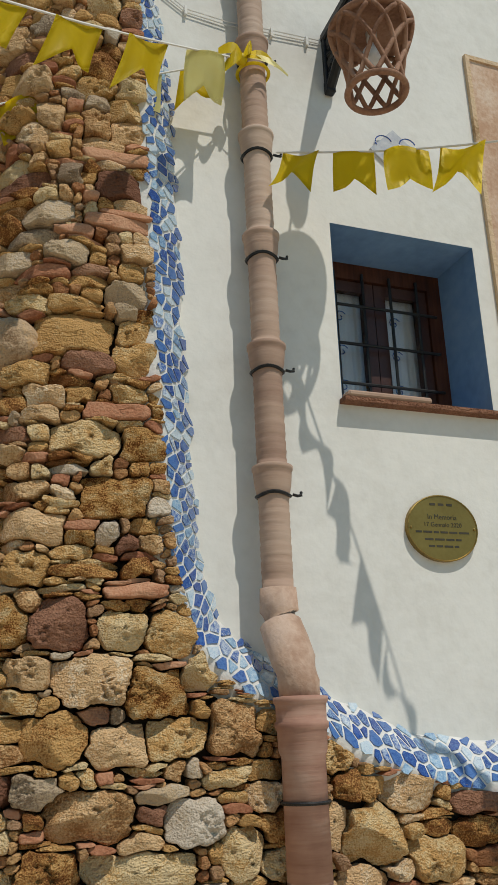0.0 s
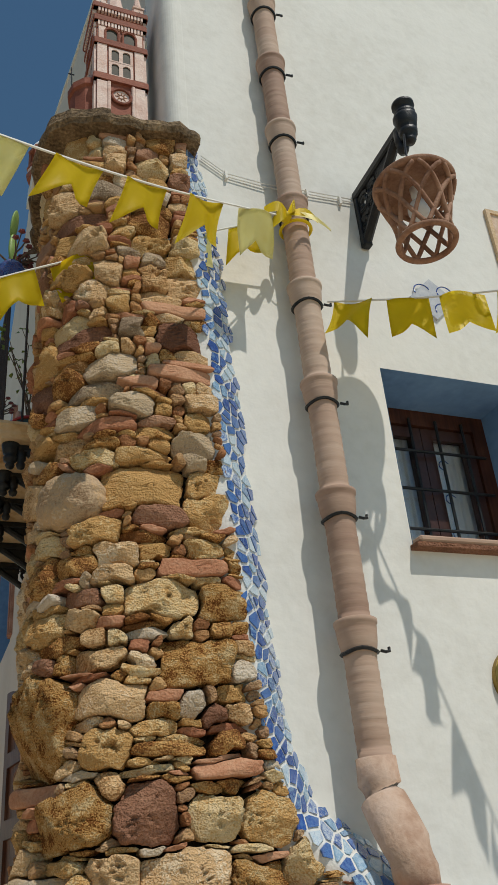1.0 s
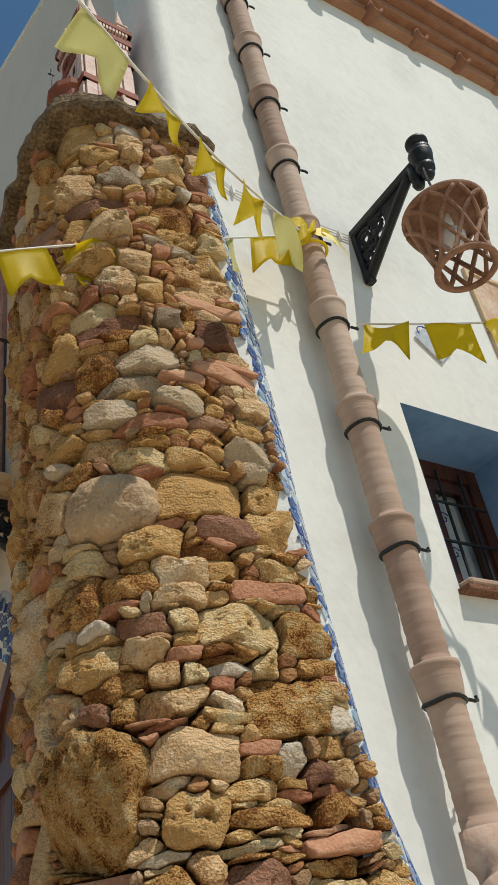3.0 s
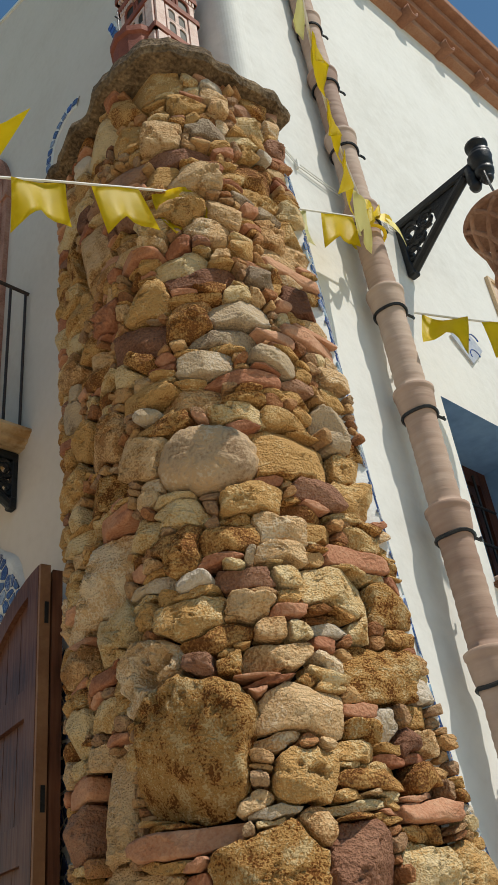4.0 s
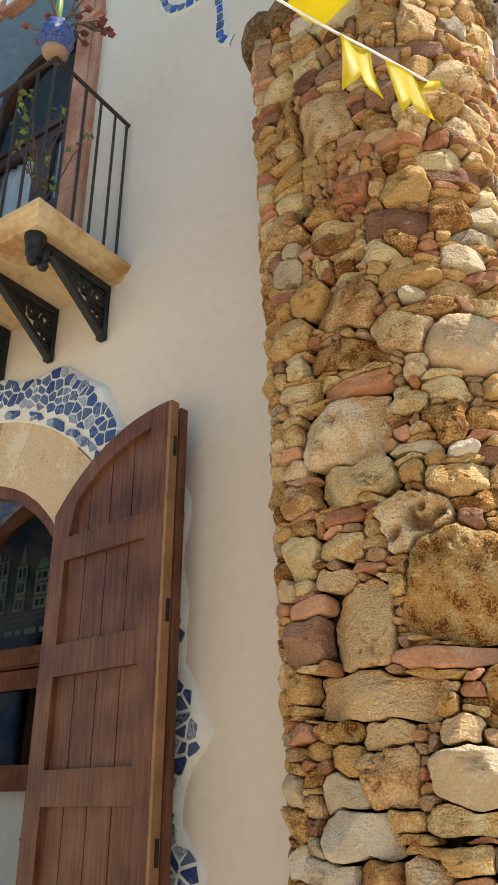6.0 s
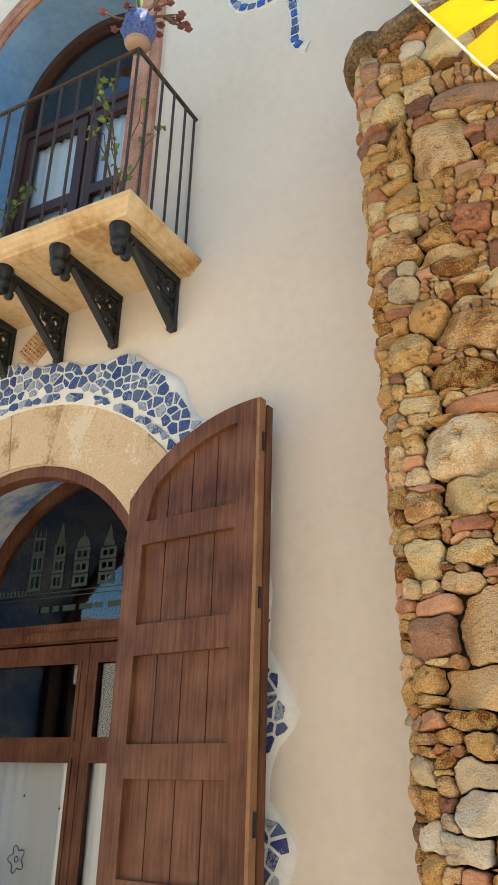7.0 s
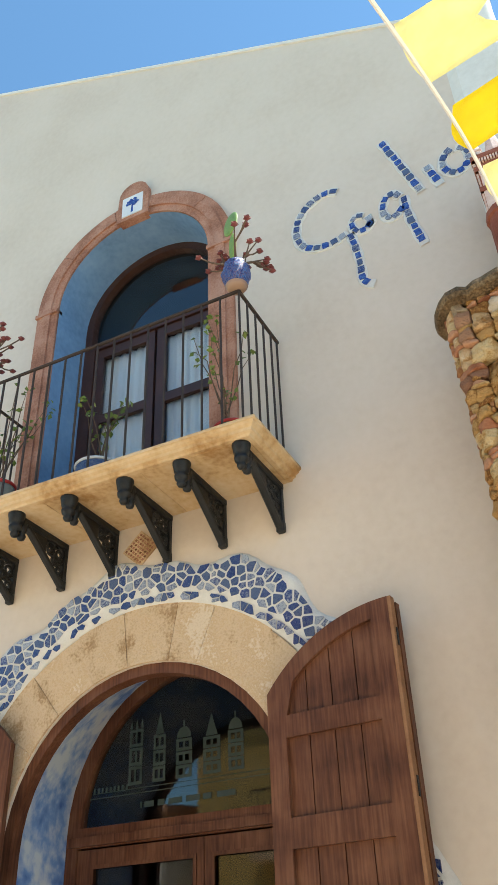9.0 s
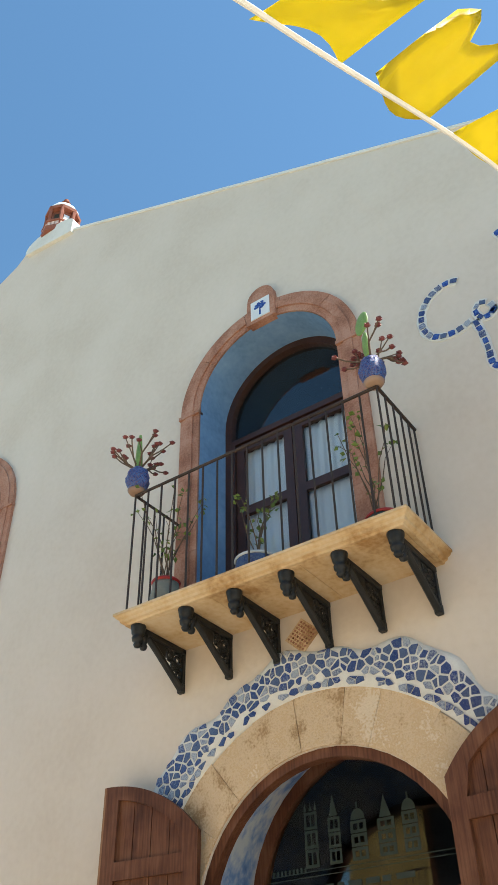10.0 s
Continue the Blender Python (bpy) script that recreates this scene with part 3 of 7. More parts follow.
set_stone("b", -0.161, 2.538, 0.240, 0.069, 0)
set_stone("g", -0.197, 3.018, 0.145, 0.108, 0)
set_stone("o", -0.205, 2.609, 0.150, 0.061, 0)
set_stone("o", -0.034, 2.601, 0.114, 0.060, 0)
set_stone("o", -0.262, 2.130, 0.108, 0.069, 0)
set_stone("o", 0.002, 2.955, 0.199, 0.056, 0)
set_stone("o", -0.932, 1.369, 0.157, 0.096, 0)
set_stone("o", -0.943, 1.265, 0.114, 0.095, 0)
set_stone("p", -1.204, 1.236, 0.198, 0.124, 0)
set_stone("o", -1.041, 1.115, 0.209, 0.181, 0)
set_stone("o", -1.277, 1.012, 0.218, 0.153, 0)
set_stone("n", -1.450, 1.193, 0.203, 0.080, 0)
set_stone("o", -1.451, 1.091, 0.172, 0.101, 0)
set_stone("n", 0.026, 1.802, 0.190, 0.167, 1)
set_stone("o", -0.182, 1.784, 0.154, 0.135, 0)
set_stone("o", -0.342, 1.771, 0.158, 0.138, 15)
set_stone("p", -0.095, 1.618, 0.259, 0.163, -4)
set_stone("t", -0.312, 1.582, 0.201, 0.165, 1)
set_stone("o", -0.469, 1.637, 0.162, 0.117, 10)
set_stone("p", -0.557, 1.463, 0.168, 0.174, 2)
set_stone("o", 0.039, 1.457, 0.182, 0.153, 2)
set_stone("p", -0.168, 1.423, 0.186, 0.139, 3)
set_stone("o", -0.361, 1.436, 0.181, 0.135, 2)
set_stone("n", -0.095, 1.525, 0.106, 0.075, 2)
set_stone("r", -0.269, 1.320, 0.227, 0.016, 3)
set_stone("g", 0.075, 1.308, 0.154, 0.093, 2)
set_stone("p", -0.094, 1.229, 0.273, 0.146, 4)
set_stone("g", -0.310, 1.280, 0.166, 0.049, -1)
set_stone("n", -0.283, 1.223, 0.078, 0.071, 4)
set_stone("g", -0.417, 1.198, 0.170, 0.152, 4)
set_stone("p", -0.256, 1.151, 0.120, 0.059, 5)
set_stone("o", -0.572, 1.098, 0.129, 0.152, 5)
set_stone("o", 0.026, 1.098, 0.174, 0.103, 4)
set_stone("o", -0.250, 1.067, 0.338, 0.106, 5)
set_stone("o", -0.523, 1.314, 0.162, 0.059, -10)
set_stone("b", -0.228, 1.908, 0.214, 0.052, -1)
set_stone("p", 0.126, 1.658, 0.154, 0.101, 2)
set_stone("o", 0.138, 1.566, 0.105, 0.082, 2)
set_stone("s", -0.182, 1.703, 0.108, 0.021, 1)
set_stone("s", -0.284, 1.693, 0.147, 0.025, -7)
set_stone("p", 0.126, 1.883, 0.087, 0.074, -15)
set_stone("s", 0.003, 1.918, 0.122, 0.029, -9)
rf = random.Random(21)
while True:
    flat = int(np.argmin(taken))
    j, i = divmod(flat, NS)
    if taken[j, i]:
        break
    run = 1
    while i + run < NS and not taken[j, i + run] and run < 40:
        run += 1
    z = Z0 + j * CELL
    q = rf.random()
    big = 1.25 if z < 1.9 else 1.0
    if q < 0.08:
        kind, w, h = "b", rf.uniform(0.12, 0.24), rf.uniform(0.035, 0.055)
    elif q < 0.28:
        kind, w, h = rf.choice("sssrr"), rf.uniform(0.07, 0.18), rf.uniform(0.02, 0.032)
    elif q < 0.36:
        kind, w, h = "c", rf.uniform(0.035, 0.07), rf.uniform(0.03, 0.05)
    else:
        kind = rf.choice("oooooopppnotgo")
        w = rf.uniform(0.08, 0.175) * big
        h = w * rf.uniform(0.45, 0.85)
    wc = min(run, max(3, int(w / CELL)))
    if run - wc < 4:
        wc = run if run < 24 else run // 2
    if S0 + i * CELL > 0.84:
        wc = min(wc, 9)
    hc = max(2, int(h / CELL))
    up = 1
    while up < hc and j + up < NZ and not taken[j + up, i:i + wc].any():
        up += 1
    if j + up < NZ and not taken[j + up, i:i + wc].any() and j + up + 1 < NZ and taken[j + up + 1, i:i + wc].any():
        up += 1
    if i > 0 and taken[j, i - 1]:
        lev = 0
        while j + lev < NZ and taken[j + lev, i - 1] and lev < 30:
            lev += 1
        if abs(lev - up) <= max(2, 0.45 * up) and lev >= 2 and j + lev <= NZ and not taken[j:j + lev, i:i + wc].any() and rf.random() < 0.8:
            up = lev
    up = min(up, max(2, int(wc * 1.0)))
    taken[j:j + up, i:i + wc] = True
    if wc <= 2 or (wc == 3 and up == 1):
        continue
    w, h = wc * CELL, up * CELL
    if h < 0.028 and w > 0.05:
        kind = rf.choice("sssr")
    elif w < 0.045 and h < 0.05:
        kind = "c"
    set_stone(kind, S0 + i * CELL + w / 2, z + h / 2, w, h, rf.uniform(-7, 7) if h > 0.04 else rf.uniform(-3, 3), None, False)

# the joints: each stone keeps the ground nearest to its bed, so neighbours fit one another
FINE = 0.005
FS, FZ = int((S1 - S0) / FINE), int((Z1 - Z0) / FINE)
gs, gz = np.meshgrid(S0 + (np.arange(FS) + 0.5) * FINE, Z0 + (np.arange(FZ) + 0.5) * FINE)
warp_s = 0.009 * np.sin(17.3 * gs + 3.1 * np.sin(13.7 * gz)) + 0.006 * np.sin(41.0 * gz + 2.3 * np.sin(29.0 * gs)) + 0.0035 * np.sin(83.0 * gs + 61.0 * gz)
warp_z = 0.007 * np.sin(15.1 * gz + 2.7 * np.sin(11.9 * gs)) + 0.007 * np.sin(37.0 * gs + 2.1 * np.sin(23.0 * gz)) + 0.003 * np.sin(71.0 * gz - 89.0 * gs)
reach = np.full((FZ, FS), 0.015)
owner = np.full((FZ, FS), -1)
for k, (kind, s, z, w, h, tilt, proud) in enumerate(placed):
    pad = 0.03
    i0, i1 = max(0, int((s - w / 2 - pad - S0) / FINE)), min(FS, int((s + w / 2 + pad - S0) / FINE) + 1)
    j0, j1 = max(0, int((z - h / 2 - pad - Z0) / FINE)), min(FZ, int((z + h / 2 + pad - Z0) / FINE) + 1)
    if i1 - i0 < 2 or j1 - j0 < 2:
        continue
    ic, jc = min(FS - 1, max(0, int((s - S0) / FINE))), min(FZ - 1, max(0, int((z - Z0) / FINE)))
    soft = 0.25 if kind in "bR" else 1.0
    ds = gs[j0:j1, i0:i1] - s + soft * (warp_s[j0:j1, i0:i1] - warp_s[jc, ic])
    dz = gz[j0:j1, i0:i1] - z + soft * (warp_z[j0:j1, i0:i1] - warp_z[jc, ic])
    ca, sa = math.cos(radians(tilt)), math.sin(radians(tilt))
    pw = KINDS[kind][3]
    f = ((np.abs(ds * ca + dz * sa) / (w / 2)) ** pw + (np.abs(dz * ca - ds * sa) / (h / 2)) ** pw) ** (1 / pw)
    dist = (f - 1) * min(w, h) / 2
    won = dist < np.minimum(reach[j0:j1, i0:i1], 0.001 if kind == "R" else 0.05)
    reach[j0:j1, i0:i1][won] = dist[won]
    owner[j0:j1, i0:i1][won] = k
for j in range(FZ):
    owner[j, :max(0, int((-(right_edge(Z0 + (j + 0.5) * FINE) - XO) - S0) / FINE))] = -1


def stone_bmesh(k, r):
    """One bedded stone about its own centre: the outline is its share of the wall, the face is domed, cut and broken."""
    kind, s, z, w, h, tilt, proud = placed[k]
    name, mat, relief, squareness, ncut = KINDS[kind]
    size = min(w, h)
    na = 68 if size > 0.14 else 48 if size > 0.08 else 30 if size > 0.045 else 18
    if kind == "h":
        na = 56
    marks = np.arange(0, max(w, h) * 0.9 + 0.03, FINE / 2)
    radii, dirs = [], []
    for q in range(na):
        a = 2 * math.pi * q / na
        d = Vector((w * math.cos(a), h * math.sin(a))).normalized()
        i = np.clip(((s + d.x * marks - S0) / FINE).astype(int), 0, FS - 1)
        j = np.clip(((z + d.y * marks - Z0) / FINE).astype(int), 0, FZ - 1)
        out = owner[j, i] != k
        first = int(np.argmax(out)) if out.any() else len(marks) - 1
        radii.append(marks[first])
        dirs.append(d)
    gap = 0.0062 if size > 0.05 else 0.0036
    radii = [max(0.004, 0.14 * radii[q - 1] + 0.72 * radii[q] + 0.14 * radii[(q + 1) % na] - gap) for q in range(na)]
    if sum(radii) / na < 0.009:
        return None
    p0, n0 = skin(s, z)
    up = Vector((0, 0, 1))
    right = up.cross(n0).normalized()
    high = (0.012 + 0.15 * min(size, 0.17)) * (r.uniform(0.75, 1.25) if kind != "R" else 1.5)
    out = proud if proud is not None else r.uniform(-0.020, 0.010) if s < 0.66 else r.uniform(-0.012, 0.0)
    off = Vector((r.uniform(-50, 50), r.uniform(-50, 50), r.uniform(-50, 50)))
    cuts = []
    for q in range(ncut):
        a, steep, start = r.uniform(0, 6.283), r.uniform(0.2, 0.85), r.uniform(-0.1, 0.55)
        cuts.append((math.cos(a) * steep * h / size, math.sin(a) * steep, high * r.uniform(0.8, 1.0) + steep * start * size / 2))
    wells = [(r.uniform(-0.36, 0.36) * w, r.uniform(-0.36, 0.36) * h, r.uniform(0.010, 0.021)) for _ in range(13)] if kind == "h" else []
    if kind in "op" and size > 0.08 and r.random() < 0.45:
        wells = [(r.uniform(-0.3, 0.3) * w, r.uniform(-0.3, 0.3) * h, r.uniform(0.006, 0.011)) for _ in range(r.choice((1, 2, 4)))]
    if kind == "R":
        levels = [(1.0, None), (1.0, 0.12), (0.95, 0.45), (0.84, 0.72), (0.66, 0.92), (0.46, 1.0), (0.24, 1.0)]
    else:
        levels = [(1.0, None), (1.0, 0.30), (0.965, 0.74), (0.88, 0.93), (0.76, 1.0), (0.62, 1.0), (0.47, 1.0), (0.32, 1.0), (0.16, 1.0)]
        if size > 0.08:
            levels = levels[:4] + [(0.80 - 0.07 * q, 1.0) for q in range(11)]
    if kind == "h":
        levels = [(1.0, None), (1.0, 0.2), (0.95, 0.8)] + [(0.9 - 0.06 * q, 1.0) for q in range(14)]
    b = bmesh.new()

    def place(u, v, lift):
        base = skin(s + u, z + v)[0]
        flat = p0 + right * u * -1 + up * v
        return base.lerp(flat, 0.45 if s < 0.66 else 0.06) + n0 * lift - p0

    rings = []
    for f, lift in levels:
        ring = []
        for q in range(na):
            rr = radii[q] * f
            u, v = dirs[q].x * rr, dirs[q].y * rr
            if lift is None:
                ring.append(b.verts.new(place(u * 0.93, v * 0.93, -0.065)))
                continue
            c = Vector((u, v, 0.0)) / min(max(size, 0.05), 0.10)
            rough = 0.7 * noise.noise(c * 2.2 + off) + 0.9 * (0.3 - abs(noise.noise(c * 3.6 + off))) + 0.8 * (0.3 - abs(noise.noise(Vector((c.x * 2.6, c.y * 7.0, 3.1)) + off))) + 0.55 * noise.noise(c * 9.0 - off) + 0.4 * noise.noise(c * 17.0 + off)
            hgt = high * lift + relief * min(size, 0.13) * 1.5 * rough * (0.35 + 0.65 * lift)
            for ca_, sa_, lim in cuts:
                over = hgt - (lim - ca_ * u - sa_ * v)
                if over > 0:
                    hgt -= over * 0.85
            for wu, wv, wr in wells:
                dd = math.hypot(u - wu, v - wv) / wr
                if dd < 1.25:
                    hgt -= (0.055 if kind == "h" else 0.014) * max(0.0, 1 - dd ** 2 * 0.64)
            jag = 1 + 0.05 * noise.noise(c * 7.0 + off) if f > 0.9 else 1.0
            ring.append(b.verts.new(place(u * jag, v * jag, out + max(hgt, -0.05))))
        rings.append(ring)
    for a, c in zip(rings, rings[1:]):
        for q in range(na):
            b.faces.new((a[q], a[(q + 1) % na], c[(q + 1) % na], c[q]))
    b.faces.new(rings[-1])
    return b, p0


count = {}
rest = {}
for k in range(len(placed)):
    kind = placed[k][0]
    made = stone_bmesh(k, rs)
    if made is None:
        continue
    b, p0 = made
    name, mat = KINDS[kind][:2]
    count[name] = count.get(name, 0) + 1
    if count[name] <= 300:
        bmesh.ops.recalc_face_normals(b, faces=b.faces)
        ob = finish(b, name, mat, buttress, smooth=True)
        ob.matrix_basis = Matrix.Translation(p0)
    else:
        b.transform(Matrix.Translation(p0))
        tmp = bpy.data.meshes.new("tmp")
        b.to_mesh(tmp)
        b.free()
        rest.setdefault(kind, bmesh.new()).from_mesh(tmp)
        bpy.data.meshes.remove(tmp)
for kind, b in rest.items():
    tagged(finish(b, KINDS[kind][0], KINDS[kind][1], buttress, smooth=True), kind="stuff")

CAP_STONE = material("weathered_capstone", [(0.085, 0.058, 0.034), (0.19, 0.130, 0.074), (0.33, 0.235, 0.135)], 0.95, 9, 70, 0.9, fw=1.0, pits=0.3, craggy=1.0, spec=0.15, depth=0.02)
# capstones of the buttress
cap = thing("capstone", "weathered flat capstone on the stone buttress", "capstone")
for s0, s1, zt, mt in ((-0.30, 0.10, 0.0, CAP_STONE), (0.095, 0.55, 0.022, CAP_STONE), (0.545, 1.30, -0.005, CAP_STONE)):
    b = bmesh.new()
    nseg = 16
    cols = []
    for k in range(nseg + 1):
        s = s0 + (s1 - s0) * k / nseg
        p, n = skin(s, TOP)
        jig = 0.022 * noise.noise(Vector((s * 7, 3.3, 1))) + 0.012 * noise.noise(Vector((s * 19, 1.3, 4)))
        o = 0.062 + 1.4 * jig + 0.02 * math.exp(-((s - 0.3) / 0.12) ** 2)
        cols.append([p + n * (o - 0.012) + Vector((0, 0, 0.018 + 0.6 * jig)), p + n * o + Vector((0, 0, 0.045 + 0.6 * jig)), p + n * (o - 0.012) + Vector((0, 0, 0.085 + zt + jig)), p + n * (o - 0.05) + Vector((0, 0, 0.105 + zt)), p - n * 0.22 + Vector((0, 0, 0.12 + zt)), p - n * 0.22 + Vector((0, 0, 0.012))])
    vs = [[b.verts.new(q) for q in c] for c in cols]
    for a, c in zip(vs, vs[1:]):
        for k in range(6):
            b.faces.new((a[k], a[(k + 1) % 6], c[(k + 1) % 6], c[k]))
    b.faces.new(vs[0])
    b.faces.new(list(reversed(vs[-1])))
    part("capstone_piece", b, mt, cap)
b = bmesh.new()
box(b, (-0.42, -0.26, TOP - 0.03), (0.0, 0.26, TOP + 0.115))
part("capstone_bed", b, CAP_STONE, cap)

# ---- mosaic band between the stones and the white wall ----
IN_Z = [4.62, 4.2, 3.88, 3.06, 2.8, 2.0, 1.72, 1.60, 1.50, 1.34, 1.25, 1.21, 1.15]
IN_X = [-0.06, -0.045, -0.03, 0.0, 0.015, 0.08, 0.15, 0.27, 0.47, 0.75, 1.02, 1.29, 1.85]
OUT_Z = [4.75, 4.24, 3.88, 3.06, 2.78, 2.05, 1.85, 1.74, 1.69, 1.556, 1.417, 1.382, 1.33]
OUT_X = [0.045, 0.12, 0.15, 0.18, 0.188, 0.235, 0.30, 0.40, 0.50, 0.753, 1.07, 1.42, 1.92]
lens = [0.0]
for k in range(1, 13):
    lens.append(lens[-1] + math.hypot((IN_X[k] + OUT_X[k] - IN_X[k - 1] - OUT_X[k - 1]) / 2, (IN_Z[k] + OUT_Z[k] - IN_Z[k - 1] - OUT_Z[k - 1]) / 2))


def band(u, v, w):
    """Along the band (u, metres) and across it (v, 0 to 1): from the stones' edge to the wall."""
    xi, zi = np.interp(u, lens, IN_X), np.interp(u, lens, IN_Z)
    xo, zo = np.interp(u, lens, OUT_X), np.interp(u, lens, OUT_Z)
    wave = 0.014 * math.sin(u * 21) + 0.01 * math.sin(u * 47 + 1)
    vv = v * (1 + wave * 3)
    yi = front_y(zi) - 0.002
    y = yi + (YA - 0.012 - yi) * (max(0.0, vv) ** 1.5)
    n = Vector((0.5, -0.85, 0.15)).normalized()
    return Vector((xi + (xo - xi) * vv, y, zi + (zo - zi) * vv)) + n * w


b = bmesh.new()
grid = [[b.verts.new(band(lens[-1] * i / 120, -0.05 + 1.1 * j / 6, 0 if j < 6 else -0.03) if j else band(lens[-1] * i / 120, -0.12, -0.06)) for j in range(7)] for i in range(121)]
for r0, r1 in zip(grid, grid[1:]):
    for k in range(6):
        b.faces.new((r0[k], r0[k + 1], r1[k + 1], r1[k]))
mosaic_a = tagged(finish(b, "mosaic_border", GROUT, smooth=True), "border of broken blue glazed tiles in white grout beside the stones", "mosaic")
WB = 0.19
for poly in shards(0.046, lambda u, v: 0.0 < u < lens[-1] and 0.010 < v < WB - 0.008, random.Random(3), 0.0058, (0, 0), (lens[-1], WB)):
    poly = [(min(max(u, 0.003), lens[-1]), min(max(v, 0.004), WB - 0.003)) for u, v in poly]
    b = plate([poly], 0.0, 0.005, lambda u, v, w: band(u, v / WB, w))
    part("tile_shard", b, TILE, mosaic_a)

# ---- drainpipe ----
PX, PY = 0.485, -0.385
pipe = thing("drainpipe", "terracotta drainpipe of socketed lengths on the white wall", "drainpipe", (PX, PY, 0))
pipe.matrix_basis = pose(PX, PY - 0.060, 0, -0.86)


def pipe_length(z0, z1, name="pipe_length"):
    b = bmesh.new()
    prof = [(0.055, z0 - 0.05), (0.057, z0 + 0.02)]
    n = 30
    for k in range(n + 1):
        z = z0 + 0.02 + (z1 - 0.145 - z0) * k / n
        prof.append((0.057 + 0.0011 * math.sin(k * 2.1) + 0.0006 * math.sin(k * 5.3), z))
    prof += [(0.0585, z1 - 0.115), (0.0625, z1 - 0.095), (0.068, z1 - 0.07), (0.0715, z1 - 0.035), (0.073, z1 - 0.012), (0.077, z1 - 0.007), (0.078, z1 + 0.006), (0.072, z1 + 0.010), (0.060, z1 + 0.004)]
    lathe(b, prof, 28)
    return part(name, b, TERRACOTTA, pipe, smooth=True)


clip_z = [2.27 + 0.4985 * k for k in range(-1, 11)]
for k in range(11):
    pipe_length(clip_z[k] + 0.105 + (0.055 if k == 0 else 0), clip_z[k + 1] + 0.105)
for z in clip_z[1:]:
    b = bmesh.new()
    tube(b, [(0.063 * math.cos(2 * math.pi * i / 20), 0.063 * math.sin(2 * math.pi * i / 20), z + 0.004 * math.cos(i * 0.9)) for i in range(20)], 0.0075, 5, True)
    tube(b, [(0.060, -0.04, z), (0.078, -0.046, z - 0.006), (0.094, -0.042, z - 0.002), (0.096, -0.038, z + 0.012)], 0.006, 5)
    part("pipe_clip", b, IRON, pipe, "black iron clip")
b = bmesh.new()
tube(b, [(0, 0, 1.93), (0, 0, 1.85), (0.0, -0.010, 1.80), (0.004, -0.05, 1.735), (0.008, -0.092, 1.67), (0.01, -0.116, 1.60), (0.01, -0.122, 1.52)], [0.066, 0.07, 0.075, 0.077, 0.075, 0.071, 0.069], 24)
part("pipe_elbow", b, ELBOW_CLAY, pipe, "pale terracotta elbow", True)
b = bmesh.new()
lathe(b, [(0.072, 1.0), (0.072, 1.37), (0.08, 1.39), (0.082, 1.45), (0.089, 1.46), (0.089, 1.475), (0.083, 1.48), (0.084, 1.53), (0.091, 1.54), (0.091, 1.555), (0.07, 1.558)], 28, Matrix.Translation((0.01, -0.122, 0)))
lathe(b, [(0.072, 0.0), (0.072, 1.01)], 28, Matrix.Translation((0.01, -0.122, 0)))
part("pipe_length", b, PIPE_LOW, pipe, "reddish lower pipe length", True)
b = bmesh.new()
tube(b, [(0.01 + 0.078 * math.cos(2 * math.pi * i / 20), -0.122 + 0.078 * math.sin(2 * math.pi * i / 20), 1.235) for i in range(20)], 0.006, 5, True)
part("pipe_clip", b, IRON, pipe, "black iron clip")

# ---- arched doorway in the shaded wall ----
def ring_piece(cu, cv, r0, r1, a0, a1, w0, w1, n=5, place=wallB):
    pts = [(cu + r1 * math.cos(a0 + (a1 - a0) * k / n), cv + r1 * math.sin(a0 + (a1 - a0) * k / n)) for k in range(n + 1)]
    pts += [(cu + r0 * math.cos(a1 + (a0 - a1) * k / n), cv + r0 * math.sin(a1 + (a0 - a1) * k / n)) for k in range(n + 1)]
    return plate([pts], w0, w1, place)


stone_arch = thing("stone_arch", "honey limestone voussoir arch round the doorway", "arch", (0, DOOR_Y, 0))
WORLD.add(stone_arch)
rv = random.Random(5)
cuts = [math.pi * (k + (rv.uniform(-0.16, 0.16) if 0 < k < 11 else 0)) / 11 for k in range(12)]
for a0, a1 in zip(cuts, cuts[1:]):
    b = ring_piece(DOOR_Y, DOOR_S, DOOR_R + 0.002, 1.305 + rv.uniform(-0.01, 0.012), a0 + 0.0012, a1 - 0.0012, -0.05, 0.012 + rv.uniform(0, 0.005))
    part("voussoir", b, LIMESTONE, stone_arch)
for side in (-1, 1):
    z = 0.02
    while z < DOOR_S - 0.05:
        h = min(rv.uniform(0.38, 0.55), DOOR_S - z)
        if DOOR_S - z - h < 0.15:
            h = DOOR_S - z
        u0, u1 = sorted((DOOR_Y + side * (DOOR_R + 0.002), DOOR_Y + side * (1.30 + rv.uniform(-0.01, 0.01))))
        part("jamb_stone", plate([rect(u0, z + 0.003, u1, z + h - 0.003)], -0.05, 0.012 + rv.uniform(0, 0.005), wallB), LIMESTONE, stone_arch)
        z += h

# mosaic round the arch
def arch_band(u, v):
    """Distance outwards from the limestone; the outer rim waves."""
    if v > DOOR_S:
        r = math.hypot(u - DOOR_Y, v - DOOR_S)
        a = math.atan2(v - DOOR_S, u - DOOR_Y)
        rim = 1.60 + 0.045 * math.sin(a * 9.5 + 0.6) + 0.022 * math.sin(a * 23)
    else:
        r = abs(u - DOOR_Y)
        rim = 1.635 + 0.068 * math.sin(v * 11.6 - 0.69) + 0.012 * math.sin(v * 29)
    return r, rim


